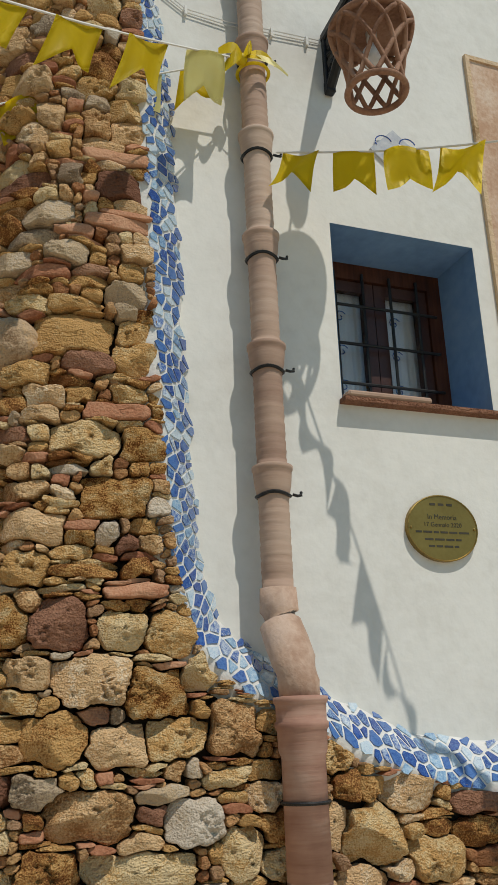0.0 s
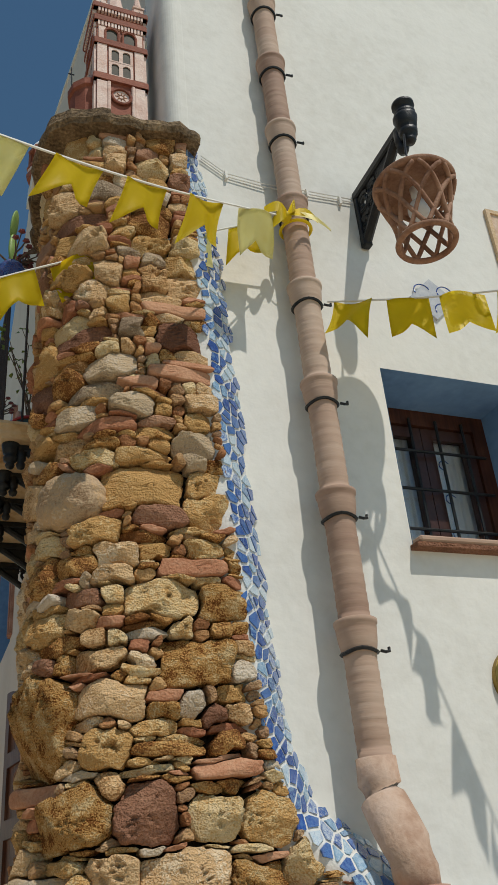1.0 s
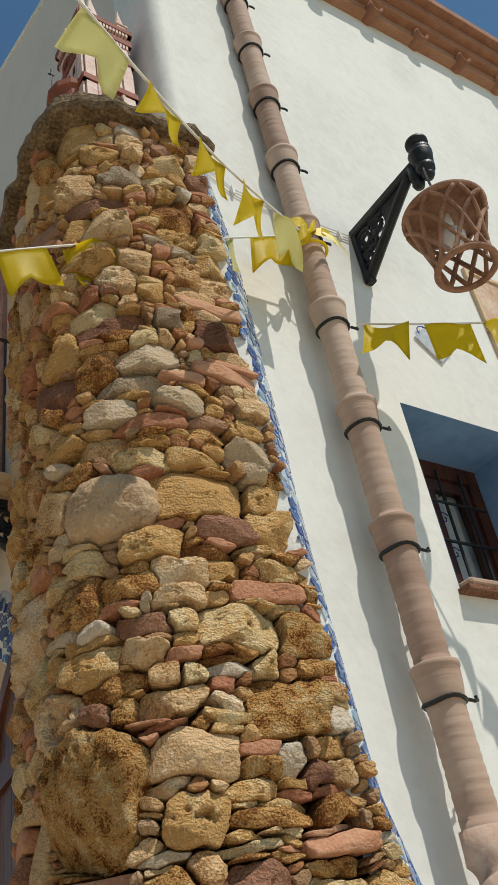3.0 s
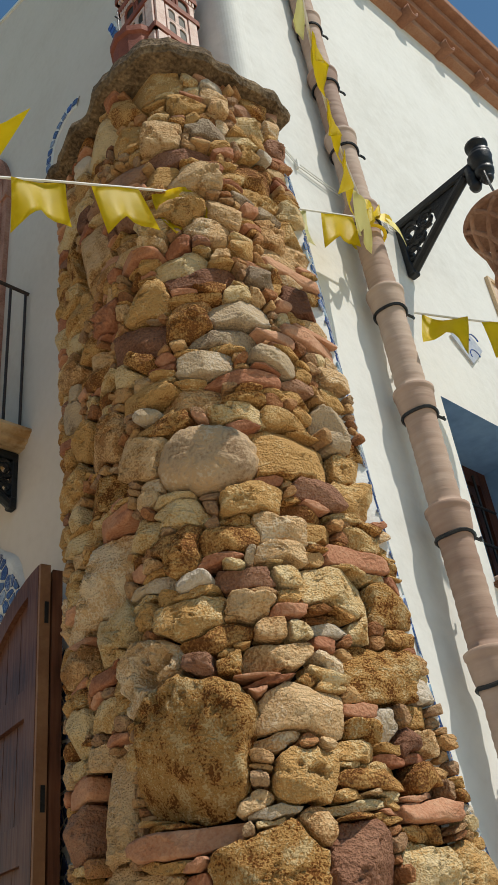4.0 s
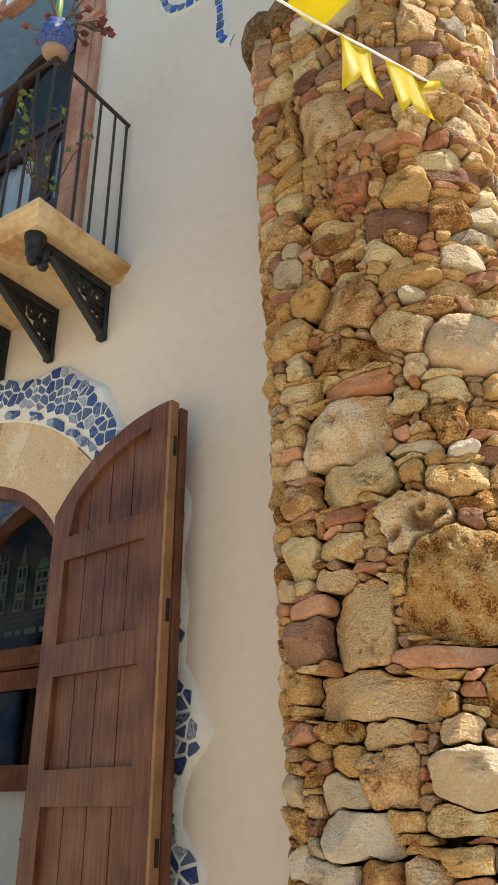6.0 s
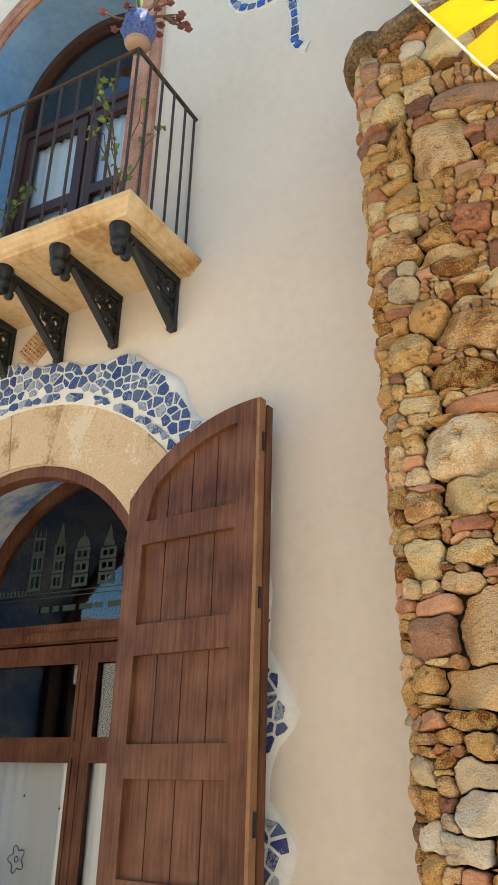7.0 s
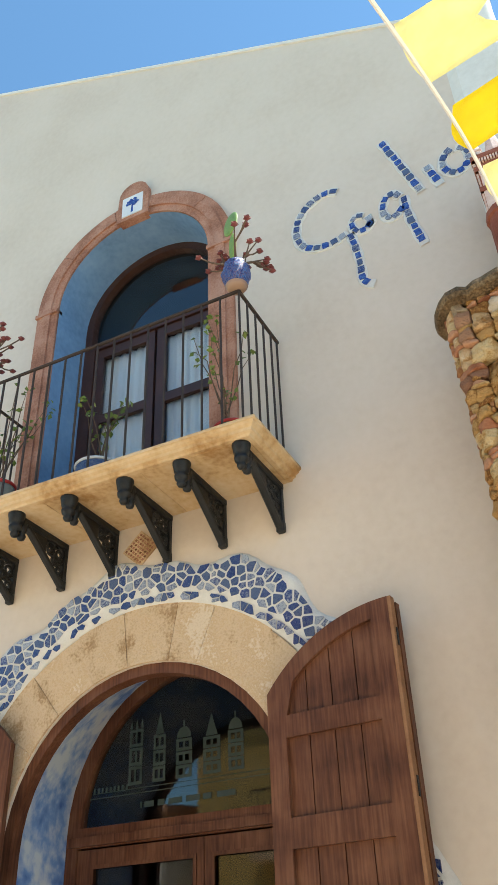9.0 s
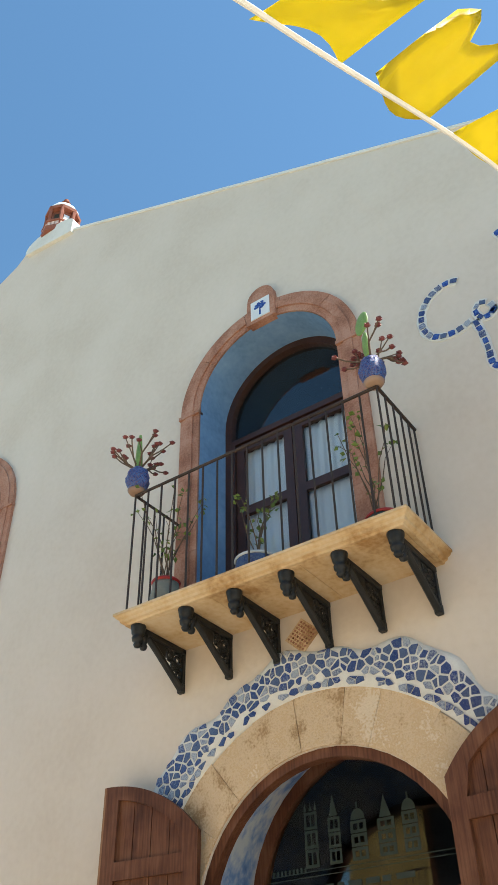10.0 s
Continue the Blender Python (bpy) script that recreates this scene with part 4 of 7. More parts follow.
b = bmesh.new()
N = 150
path = []
for k in range(N + 1):
    f = k / N
    if f < 0.22:
        path.append((1, 0.02 + (DOOR_S - 0.02) * f / 0.22, None))
    elif f > 0.78:
        path.append((-1, 0.02 + (DOOR_S - 0.02) * (1 - f) / 0.22, None))
    else:
        path.append((0, 0, math.pi * (f - 0.22) / 0.56))
rows = []
for side, z, a in path:
    if a is None:
        rim = arch_band(DOOR_Y + side, z)[1]
        get = lambda r: (DOOR_Y + side * r, z)
    else:
        rim = arch_band(DOOR_Y + math.cos(a), DOOR_S + max(1e-6, math.sin(a)))[1]
        get = lambda r: (DOOR_Y + r * math.cos(a), DOOR_S + r * math.sin(a))
    rows.append([b.verts.new(wallB(*get(r), w)) for r, w in ((1.30, 0.002), (1.312, 0.026), (rim - 0.04, 0.028), (rim - 0.01, 0.02), (rim + 0.008, -0.002))])
for r0, r1 in zip(rows, rows[1:]):
    for k in range(4):
        b.faces.new((r0[k], r0[k + 1], r1[k + 1], r1[k]))
mosaic_b = tagged(finish(b, "mosaic_border", GROUT, smooth=True), "wavy band of broken blue and white tiles round the door arch", "mosaic")


def tile_row(step, seed, gap, inner, outer):
    """One row of broken tiles between two distances from the arch's centre; outer None: out to the waving rim."""
    def inside(u, v):
        r, rim = arch_band(u, v)
        return inner + 0.004 < r < (outer if outer else rim - 0.018) and v > 0.5

    for poly in shards(step, inside, random.Random(seed), gap, (DOOR_Y - 1.72, 0.3), (DOOR_Y + 1.72, 4.0), 0.46):
        fit_in = []
        for u, v in poly:
            r, rim = arch_band(u, v)
            hold = min(max(r, inner), outer if outer else rim - 0.012)
            if v > DOOR_S:
                fit_in.append((DOOR_Y + (u - DOOR_Y) * hold / r, DOOR_S + (v - DOOR_S) * hold / r))
            else:
                fit_in.append((DOOR_Y + math.copysign(hold, u - DOOR_Y), v))
        part("tile_shard", plate([fit_in], 0.024, 0.0325, wallB), TILE_GREY, mosaic_b)


tile_row(0.060, 9, 0.0070, 1.378, None)
tile_row(0.056, 19, 0.0042, 1.315, 1.366)

# deep reveal painted as a sky, wooden rim, inner glazed doors
DX, IR, IS = 0.70, 1.02, 2.40      # inner frame: depth, radius, springing of its arch
b = bmesh.new()
ringv = []
for w in (0.10, 0.25, 0.40, 0.55, DX):
    f = (w - 0.10) / (DX - 0.10)
    tunnel = arch(DOOR_Y, 0.02, DOOR_R - 0.01 + (IR - DOOR_R + 0.01) * f, DOOR_S + (IS - DOOR_S) * f)
    ringv.append([b.verts.new(wallB(u, v, -w)) for u, v in tunnel])
for r0, r1 in zip(ringv, ringv[1:]):
    for k in range(1, len(tunnel)):
        j = (k + 1) % len(tunnel)
        b.faces.new((r0[k], r0[j], r1[j], r1[k]))
reveal = tagged(finish(b, "door_reveal", SKY_PAINT, smooth=True), "door reveal painted with blue sky and clouds", "wall", kind="structure")
door = thing("door_1", "arched entrance with dark wooden frame and glazed double doors", "door", (DX, DOOR_Y, 0), kind="structure")
WORLD.add(door)
part("outer_frame", plate([arch(DOOR_Y, 0.03, DOOR_R + 0.004, DOOR_S), arch(DOOR_Y, 0.031, DOOR_R - 0.062, DOOR_S)], -0.10, -0.018, wallB), WOOD, door)
part("arch_frame", plate([arch(DOOR_Y, 0.03, IR + 0.02, IS), arch(DOOR_Y, 2.425, IR - 0.10, IS + 0.026, 24), rect(DOOR_Y - 0.935, 0.04, DOOR_Y + 0.935, 2.305)], -DX - 0.07, -DX, wallB), WOOD, door)
part("transom_rail", plate([rect(DOOR_Y - 1.0, 2.315, DOOR_Y + 1.0, 2.37)], -DX, -DX + 0.022, wallB), WOOD, door)
fan = part("fanlight", plate([arch(DOOR_Y, 2.42, IR - 0.09, IS + 0.022)], -DX - 0.04, -DX - 0.034, wallB), PANE, door, "dark fanlight glass with etched towers")
fan.visible_shadow = False


def etched(loops):
    return part("etching", plate(loops, -DX - 0.0338, -DX - 0.0325, wallB), ETCH, fan, "pale etched drawing")


for cu, w, h, kind in ((3.23, 0.105, 0.36, 0), (3.046, 0.095, 0.30, 1), (2.86, 0.12, 0.25, 2), (2.654, 0.125, 0.235, 1), (2.48, 0.11, 0.25, 2)):
    z0 = 2.655
    for k in range(3):
        zz = z0 + h * k / 3
        etched([rect(cu - w / 2, zz, cu + w / 2, zz + h / 3 - 0.006), rect(cu - w * 0.32, zz + 0.02, cu - w * 0.06, zz + h / 3 - 0.025), rect(cu + w * 0.06, zz + 0.02, cu + w * 0.32, zz + h / 3 - 0.025)])
    top = z0 + h
    if kind == 1:
        etched([[(cu - w * 0.35, top), (cu + w * 0.35, top), (cu, top + 0.14)]])
    elif kind == 2:
        etched([[(cu + w * 0.45 * math.cos(math.pi * k / 10), top + 0.07 * math.sin(math.pi * k / 10)) for k in range(11)]])
        etched([rect(cu - 0.006, top + 0.072, cu + 0.006, top + 0.11)])
    else:
        for d in (-0.4, 0.0, 0.4):
            etched([[(cu + w * (d - 0.12), top), (cu + w * (d + 0.12), top), (cu + w * d, top + 0.06)]])
for k in range(9):
    etched([rect(3.54 - 0.032 * k, 2.635, 3.555 - 0.032 * k, 2.665)])
etched([rect(2.1, 2.63, 3.56, 2.635)])
etched([rect(2.1, 2.60, 3.58, 2.605)])
for k, (u, l) in enumerate(((3.06, 0.012), (3.03, 0.07), (2.93, 0.05), (2.85, 0.10), (2.72, 0.10), (2.60, 0.06), (2.50, 0.13))):
    etched([rect(u - l + 0.12, 2.51, u + 0.12, 2.545)])


def leaf_panels(y0, y1):
    """A glazed leaf between y0 and y1, with a small pane over a long one."""
    w0, w1 = -DX - 0.055, -DX - 0.012
    ya, yb = (y0 + 0.058, y1 - 0.12) if y0 > DOOR_Y - 0.1 else (y0 + 0.12, y1 - 0.058)
    leaf = part("door_leaf", plate([rect(y0, 0.05, y1, 2.295), rect(ya, 1.76, yb, 2.195), rect(ya, 0.62, yb, 1.65)], w0, w1, wallB), WOOD, door)
    for z0, z1 in ((1.76, 2.195), (0.62, 1.65)):
        part("beading", plate([rect(ya - 0.01, z0 - 0.01, yb + 0.01, z1 + 0.01), rect(ya + 0.013, z0 + 0.013, yb - 0.013, z1 - 0.013)], w1, w1 + 0.008, wallB), WOOD, leaf)
        g = part("pane", plate([rect(ya - 0.005, z0 - 0.005, yb + 0.005, z1 + 0.005)], w0 + 0.02, w0 + 0.025, wallB), PANE, leaf, "clear reflecting pane")
        g.visible_shadow = False
    part("lower_panel", plate([rect(y0 + 0.13, 0.2, y1 - 0.13, 0.5)], w1, w1 + 0.01, wallB), WOOD, leaf)
    return leaf


leaf_panels(DOOR_Y + 0.003, DOOR_Y + 0.93)
leaf_panels(DOOR_Y - 0.93, DOOR_Y - 0.003)


def curtain(name, y0, y1, z0, z1, x, amp, n, place, label):
    b = bmesh.new()
    cols = []
    for k in range(n * 6 + 1):
        u = y0 + (y1 - y0) * k / (n * 6)
        cols.append([b.verts.new(place(u + 0.004 * math.sin(v * 7 + k), v, x + amp * math.sin(k * 2 * math.pi / 6 + 0.5 * math.sin(v * 3)) * (0.6 + 0.4 * math.sin(v * 2 + k * 0.1)))) for v in np.linspace(z0, z1, 8)])
    for c0, c1 in zip(cols, cols[1:]):
        for k in range(7):
            b.faces.new((c0[k], c0[k + 1], c1[k + 1], c1[k]))
    return tagged(finish(b, name, CLOTH, smooth=True), label, "curtain")


for y0, y1 in ((DOOR_Y + 0.03, DOOR_Y + 0.85), (DOOR_Y - 0.85, DOOR_Y - 0.03)):
    c = curtain("curtain", y0, y1, 0.6, 1.68, -DX - 0.095, 0.008, 9, wallB, "white half curtain with small dark motifs behind the door glass")
    for k in range(3):
        u = y0 + (y1 - y0) * (k + 0.5) / 3
        b = bmesh.new()
        cz = 1.40 + 0.06 * (k % 2)
        plate([[(u - 0.012, cz), (u - 0.003, cz - 0.003), (u, cz - 0.012), (u + 0.003, cz - 0.003), (u + 0.012, cz), (u + 0.003, cz + 0.003), (u, cz + 0.012), (u - 0.003, cz + 0.003)]], -DX - 0.085, -DX - 0.0835, wallB, b)
        part("motif", b, INK, c)
    u, cz = (y0 + y1) / 2, 1.13
    b = bmesh.new()
    tube(b, [wallB(u + (0.05 + 0.014 * math.cos(5 * t)) * math.cos(t), cz + (0.06 + 0.014 * math.cos(5 * t)) * math.sin(t), -DX - 0.083) for t in np.linspace(0, 2 * math.pi, 41)[:-1]], 0.003, 4, True)
    tube(b, [wallB(u + 0.015 * math.cos(t), cz + 0.015 * math.sin(t), -DX - 0.083) for t in np.linspace(0, 2 * math.pi, 13)[:-1]], 0.003, 4, True)
    part("motif", b, INK, c, "dark outlined emblem")

# the room behind; its lack of light is put into near-black walls
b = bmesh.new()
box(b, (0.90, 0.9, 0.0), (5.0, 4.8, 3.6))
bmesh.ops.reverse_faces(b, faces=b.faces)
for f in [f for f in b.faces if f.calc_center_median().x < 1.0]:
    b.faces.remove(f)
tagged(finish(b, "room_interior", UNLIT_BLACK), "room behind the glazed doors, coloured near black to look unlit", "room", kind="structure")

# ---- arched shutters ----
LEAF_W = 0.745


def shutter(label):
    """One leaf, hinge at the origin, running along +x, face towards +y; the tall edge is the free one."""
    s = thing("door_shutter", label, "shutter", group="door shutters")
    W, R = LEAF_W, DOOR_R

    def top(x, r):
        return DOOR_S + math.sqrt(max(0.0, r * r - (W - x) ** 2))

    def pl(u, v, w):
        return Vector((u, w, v))

    n = 16
    outer = [(0, 0.06), (W, 0.06)] + [(W - W * k / n, top(W - W * k / n, R)) for k in range(n + 1)]
    st, rl = 0.105, 0.085
    rails = [0.06, 0.62, 1.12, 1.63, 2.135, 2.66]
    holes = []
    for z0, z1 in zip(rails, rails[1:]):
        hi_z = z1 - rl
        lo_z = z0 + rl * 0.6
        if z1 == 2.66:
            hi_z = 2.56
        holes.append(rect(st, lo_z, W - st, hi_z) if z1 < 2.6 else [(st, lo_z), (W - st, lo_z), (W - st, hi_z), (st, min(hi_z, top(st, R - 0.09)))])
    m = 12
    x0 = W - math.sqrt(max(0, (R - 0.09) ** 2 - (2.665 - DOOR_S) ** 2))
    x0 = max(x0, st)
    holes.append([(x0 + 0.01, 2.67), (W - st, 2.67)] + [(W - st - (W - st - x0 - 0.01) * k / m, max(2.675, top(W - st - (W - st - x0 - 0.01) * k / m, R - 0.09))) for k in range(m)])
    part("frame", plate([outer] + holes, 0.0, 0.042, pl), WOOD, s)
    inner = [(0.03, 0.1), (W - 0.02, 0.1)] + [(W - 0.02 - (W - 0.05) * k / n, top(W - 0.02 - (W - 0.05) * k / n, R - 0.03)) for k in range(n + 1)]
    nb = 4
    for k in range(nb):
        u0, u1 = st - 0.02 + (W - 2 * st + 0.04) * k / nb, st - 0.02 + (W - 2 * st + 0.04) * (k + 1) / nb
        t0, t1 = top(u0, R - 0.05), top(u1, R - 0.05)
        part("board", plate([[(u0 + 0.003, 0.1), (u1 - 0.003, 0.1), (u1 - 0.003, t1), (u0 + 0.003, t0)]], 0.004, 0.018, pl), WOOD, s)
    part("edge_strip", plate([rect(W, 0.06, W + 0.018, DOOR_S + R)], -0.004, 0.040, pl), WOOD_EDGE, s, "lighter worn wooden edge")
    part("back_leaf", plate([[(0.06, 0.06), (W + 0.022, 0.06), (W + 0.022, DOOR_S + R - 0.02), (W * 0.5, top(W * 0.5, R) - 0.04), (0.06, top(0.06, R) - 0.03)]], -0.055, -0.012, pl), WOOD, s)
    for z in (0.5, 1.35, 2.2, 2.9):
        b = bmesh.new()
        box(b, (W + 0.019, 0.004, z), (W + 0.0235, 0.02, z + 0.09))
        part("hinge", b, IRON, s, "dark slot of a hinge")
    return s


sh = shutter("dark brown wooden arched shutter, open against the wall")
# hinge side at (x=-0.075, y=1.845); the free edge swings to (-0.165, 1.10)
d = Vector((-0.165 + 0.075, 1.10 - 1.845, 0)).normalized()
nrm = Vector((d.y, -d.x, 0))
if nrm.x > 0:
    nrm = -nrm
sh.matrix_basis = Matrix(((d.x, nrm.x, 0, -0.075), (d.y, nrm.y, 0, 1.845), (0, 0, 1, 0), (0, 0, 0, 1)))
d2 = Vector((-0.12, 1.0, 0)).normalized()
n2 = Vector((-d2.y, d2.x, 0))
if n2.x > 0:
    n2 = -n2
left_m = Matrix(((d2.x, n2.x, 0, -0.075), (d2.y, n2.y, 0, 3.56), (0, 0, 1, 0), (0, 0, 0, 1)))
sh2 = shutter("dark brown wooden arched shutter, folded back beside the arch")
sh2.matrix_basis = left_m

# small patterned tile over the arch
dia = thing("wall_tile", "small brown patterned diamond tile on the wall", "tile", (0, 2.76, 3.93))
WORLD.add(dia)
part("tile_body", plate([[(2.62, 3.93), (2.76, 3.80), (2.90, 3.93), (2.76, 4.06)]], -0.01, 0.008, wallB), LIMESTONE, dia)
for k in range(-3, 4):
    for j in range(-3, 4):
        u, v = 2.76 + (k + j) * 0.018, 3.93 + (k - j) * 0.0165
        part("tile_motif", plate([[(u - 0.011, v), (u, v - 0.010), (u + 0.011, v), (u, v + 0.010)]], 0.008, 0.010, wallB), PINK_STONE if (k + j) % 2 else BROWN, dia)

# ---- balcony ----
BX, BY0, BY1 = -0.65, 1.60, 3.95
balcony = thing("balcony", "golden stone balcony slab with moulded edge and iron railing", "balcony", (0, 2.75, SLAB_Z))
WORLD.add(balcony)
b = bmesh.new()
prof = [(0.0, 4.075), (0.03, 4.075), (0.035, 4.095), (0.055, 4.105), (0.06, 4.13), (0.078, 4.145), (0.085, 4.165), (0.095, 4.17), (0.095, 4.195), (0.085, 4.2), (0.0, 4.2)]
path3 = lambda o: [(0.01, BY0 + 0.095 - o), (BX + 0.095 - o, BY0 + 0.095 - o), (BX + 0.095 - o, BY1 - 0.095 + o), (0.01, BY1 - 0.095 + o)]
prof = [(o, 4.2 - (4.2 - z) * 0.72) for o, z in prof]
paths = [path3(o) for o, z in prof]
for k, nm in enumerate(("side_moulding", "front_moulding", "side_moulding")):
    b = bmesh.new()
    ends = [[b.verts.new((*paths[i][q], prof[i][1])) for i in range(len(prof))] for q in (k, k + 1)]
    for i in range(len(prof) - 1):
        b.faces.new((ends[0][i], ends[0][i + 1], ends[1][i + 1], ends[1][i]))
    part(nm, b, SLAB_STONE, balcony)
b = bmesh.new()
xs, ya, yb = paths[0][1][0], paths[0][0][1], paths[0][2][1]
for k in range(3):
    box(b, (xs + 0.001, ya + 0.001 + (yb - ya - 0.002) * k / 3 + 0.0015, 4.109), (0.01, ya + 0.001 + (yb - ya - 0.002) * (k + 1) / 3 - 0.0015, 4.199))
    part("slab_stone", b, SLAB_STONE, balcony)
    b = bmesh.new()
b.free()



def scroll_bracket(name, label, L, H, t, mat):
    """A cast-iron scroll bracket: wall at x=0, running out along -x under z=0."""
    s = thing(name, label, "bracket", group="iron balcony brackets")
    pl = lambda u, v, w=0.0: Vector((-u, w, v))
    b = bmesh.new()
    box(b, (-L, -t, -0.048), (0, t, 0.0), 0.008)
    part("arm", b, mat, s)
    b = bmesh.new()
    box(b, (-0.032, -t * 0.8, -H), (0, t * 0.8, -0.04), 0.004)
    box(b, (-0.045, -t, -H - 0.012), (0, t, -H + 0.06), 0.008)
    part("wall_plate", b, mat, s)
    n = 18
    curve = []
    for k in range(n + 1):
        a = math.pi / 2 * k / n
        curve.append((0.025 + (L * 0.76 - 0.025) * math.sin(a) ** 2.0, -0.045 - (H - 0.06) * math.cos(a) ** 2.1))
    b = bmesh.new()
    tube(b, [pl(u, v) for u, v in curve], t, 8)
    part("curved_brace", b, mat, s)
    web = [(u, v) for u, v in curve if u > L * 0.37]
    part("web", plate([[(web[0][0], -0.04)] + web], -t * 0.45, t * 0.45, pl), mat, s)
    for c, r in (((L * 0.13, -H * 0.32), H * 0.17), ((L * 0.11, -H * 0.66), H * 0.14), ((L * 0.31, -H * 0.29), H * 0.13), ((L * 0.22, -H * 0.48), H * 0.10), ((L * 0.44, -H * 0.21), H * 0.07)):
        b = bmesh.new()
        tube(b, spiral(c, r, r * 0.25, 0.6, 1.6, 26, pl), 0.0125, 5)
        tube(b, [pl(c[0] + r * 0.9 * math.cos(k), c[1] + r * 0.9 * math.sin(k)) for k in np.linspace(3.0, 5.2, 8)], 0.012, 5)
        part("scroll", b, mat, s)
    b = bmesh.new()
    lathe(b, [(0.0, -0.165), (0.020, -0.16), (0.030, -0.142), (0.022, -0.124), (0.040, -0.112), (0.044, -0.088), (0.030, -0.075), (0.046, -0.062), (0.050, -0.035), (0.056, -0.012), (0.056, 0.0)], 16, Matrix.Translation((-L + 0.03, 0, 0)))
    lathe(b, [(0.0, -0.165), (0.022, -0.155), (0.030, -0.132), (0.02, -0.112), (0.03, -0.10), (0.03, -0.03)], 12, Matrix.Translation((-L * 0.83, 0, 0)))
    part("end_boss", b, mat, s, smooth=True)
    return s


bk = scroll_bracket("balcony_bracket", "black cast-iron scroll bracket under the balcony slab", 0.55, 0.33, 0.026, IRON)
bk.matrix_basis = Matrix.Translation((-0.001, 1.75, 4.110))
for y in (2.145, 2.545, 2.96, 3.375, 3.81):
    copy_thing(bk, Matrix.Translation((-0.001, y, 4.110)))

rail = thing("balcony_railing", "brown iron balcony railing with thin upright bars", "railing", (-0.6, 2.75, SLAB_Z))
WORLD.add(rail)
RX, RY0, RY1, RZ = -0.585, 1.70, 3.88, 5.24
b = bmesh.new()
tube(b, [(0.02, RY0, RZ), (RX, RY0, RZ)], 0.013, 6)
tube(b, [(RX, RY0, RZ), (RX, RY1, RZ)], 0.013, 6)
tube(b, [(RX, RY1, RZ), (0.02, RY1, RZ)], 0.013, 6)
part("top_rail", b, RUST_IRON, rail)
spots = [(RX, RY0 + (RY1 - RY0) * k / 16) for k in range(17)] + [(RX * k / 5, y) for y in (RY0, RY1) for k in range(1, 5)] + [(-0.02, RY0)]
for x, y in spots:
    b = bmesh.new()
    tube(b, [(x, y, SLAB_Z - 0.005), (x, y, RZ)], 0.0085, 6)
    part("baluster", b, RUST_IRON, rail)


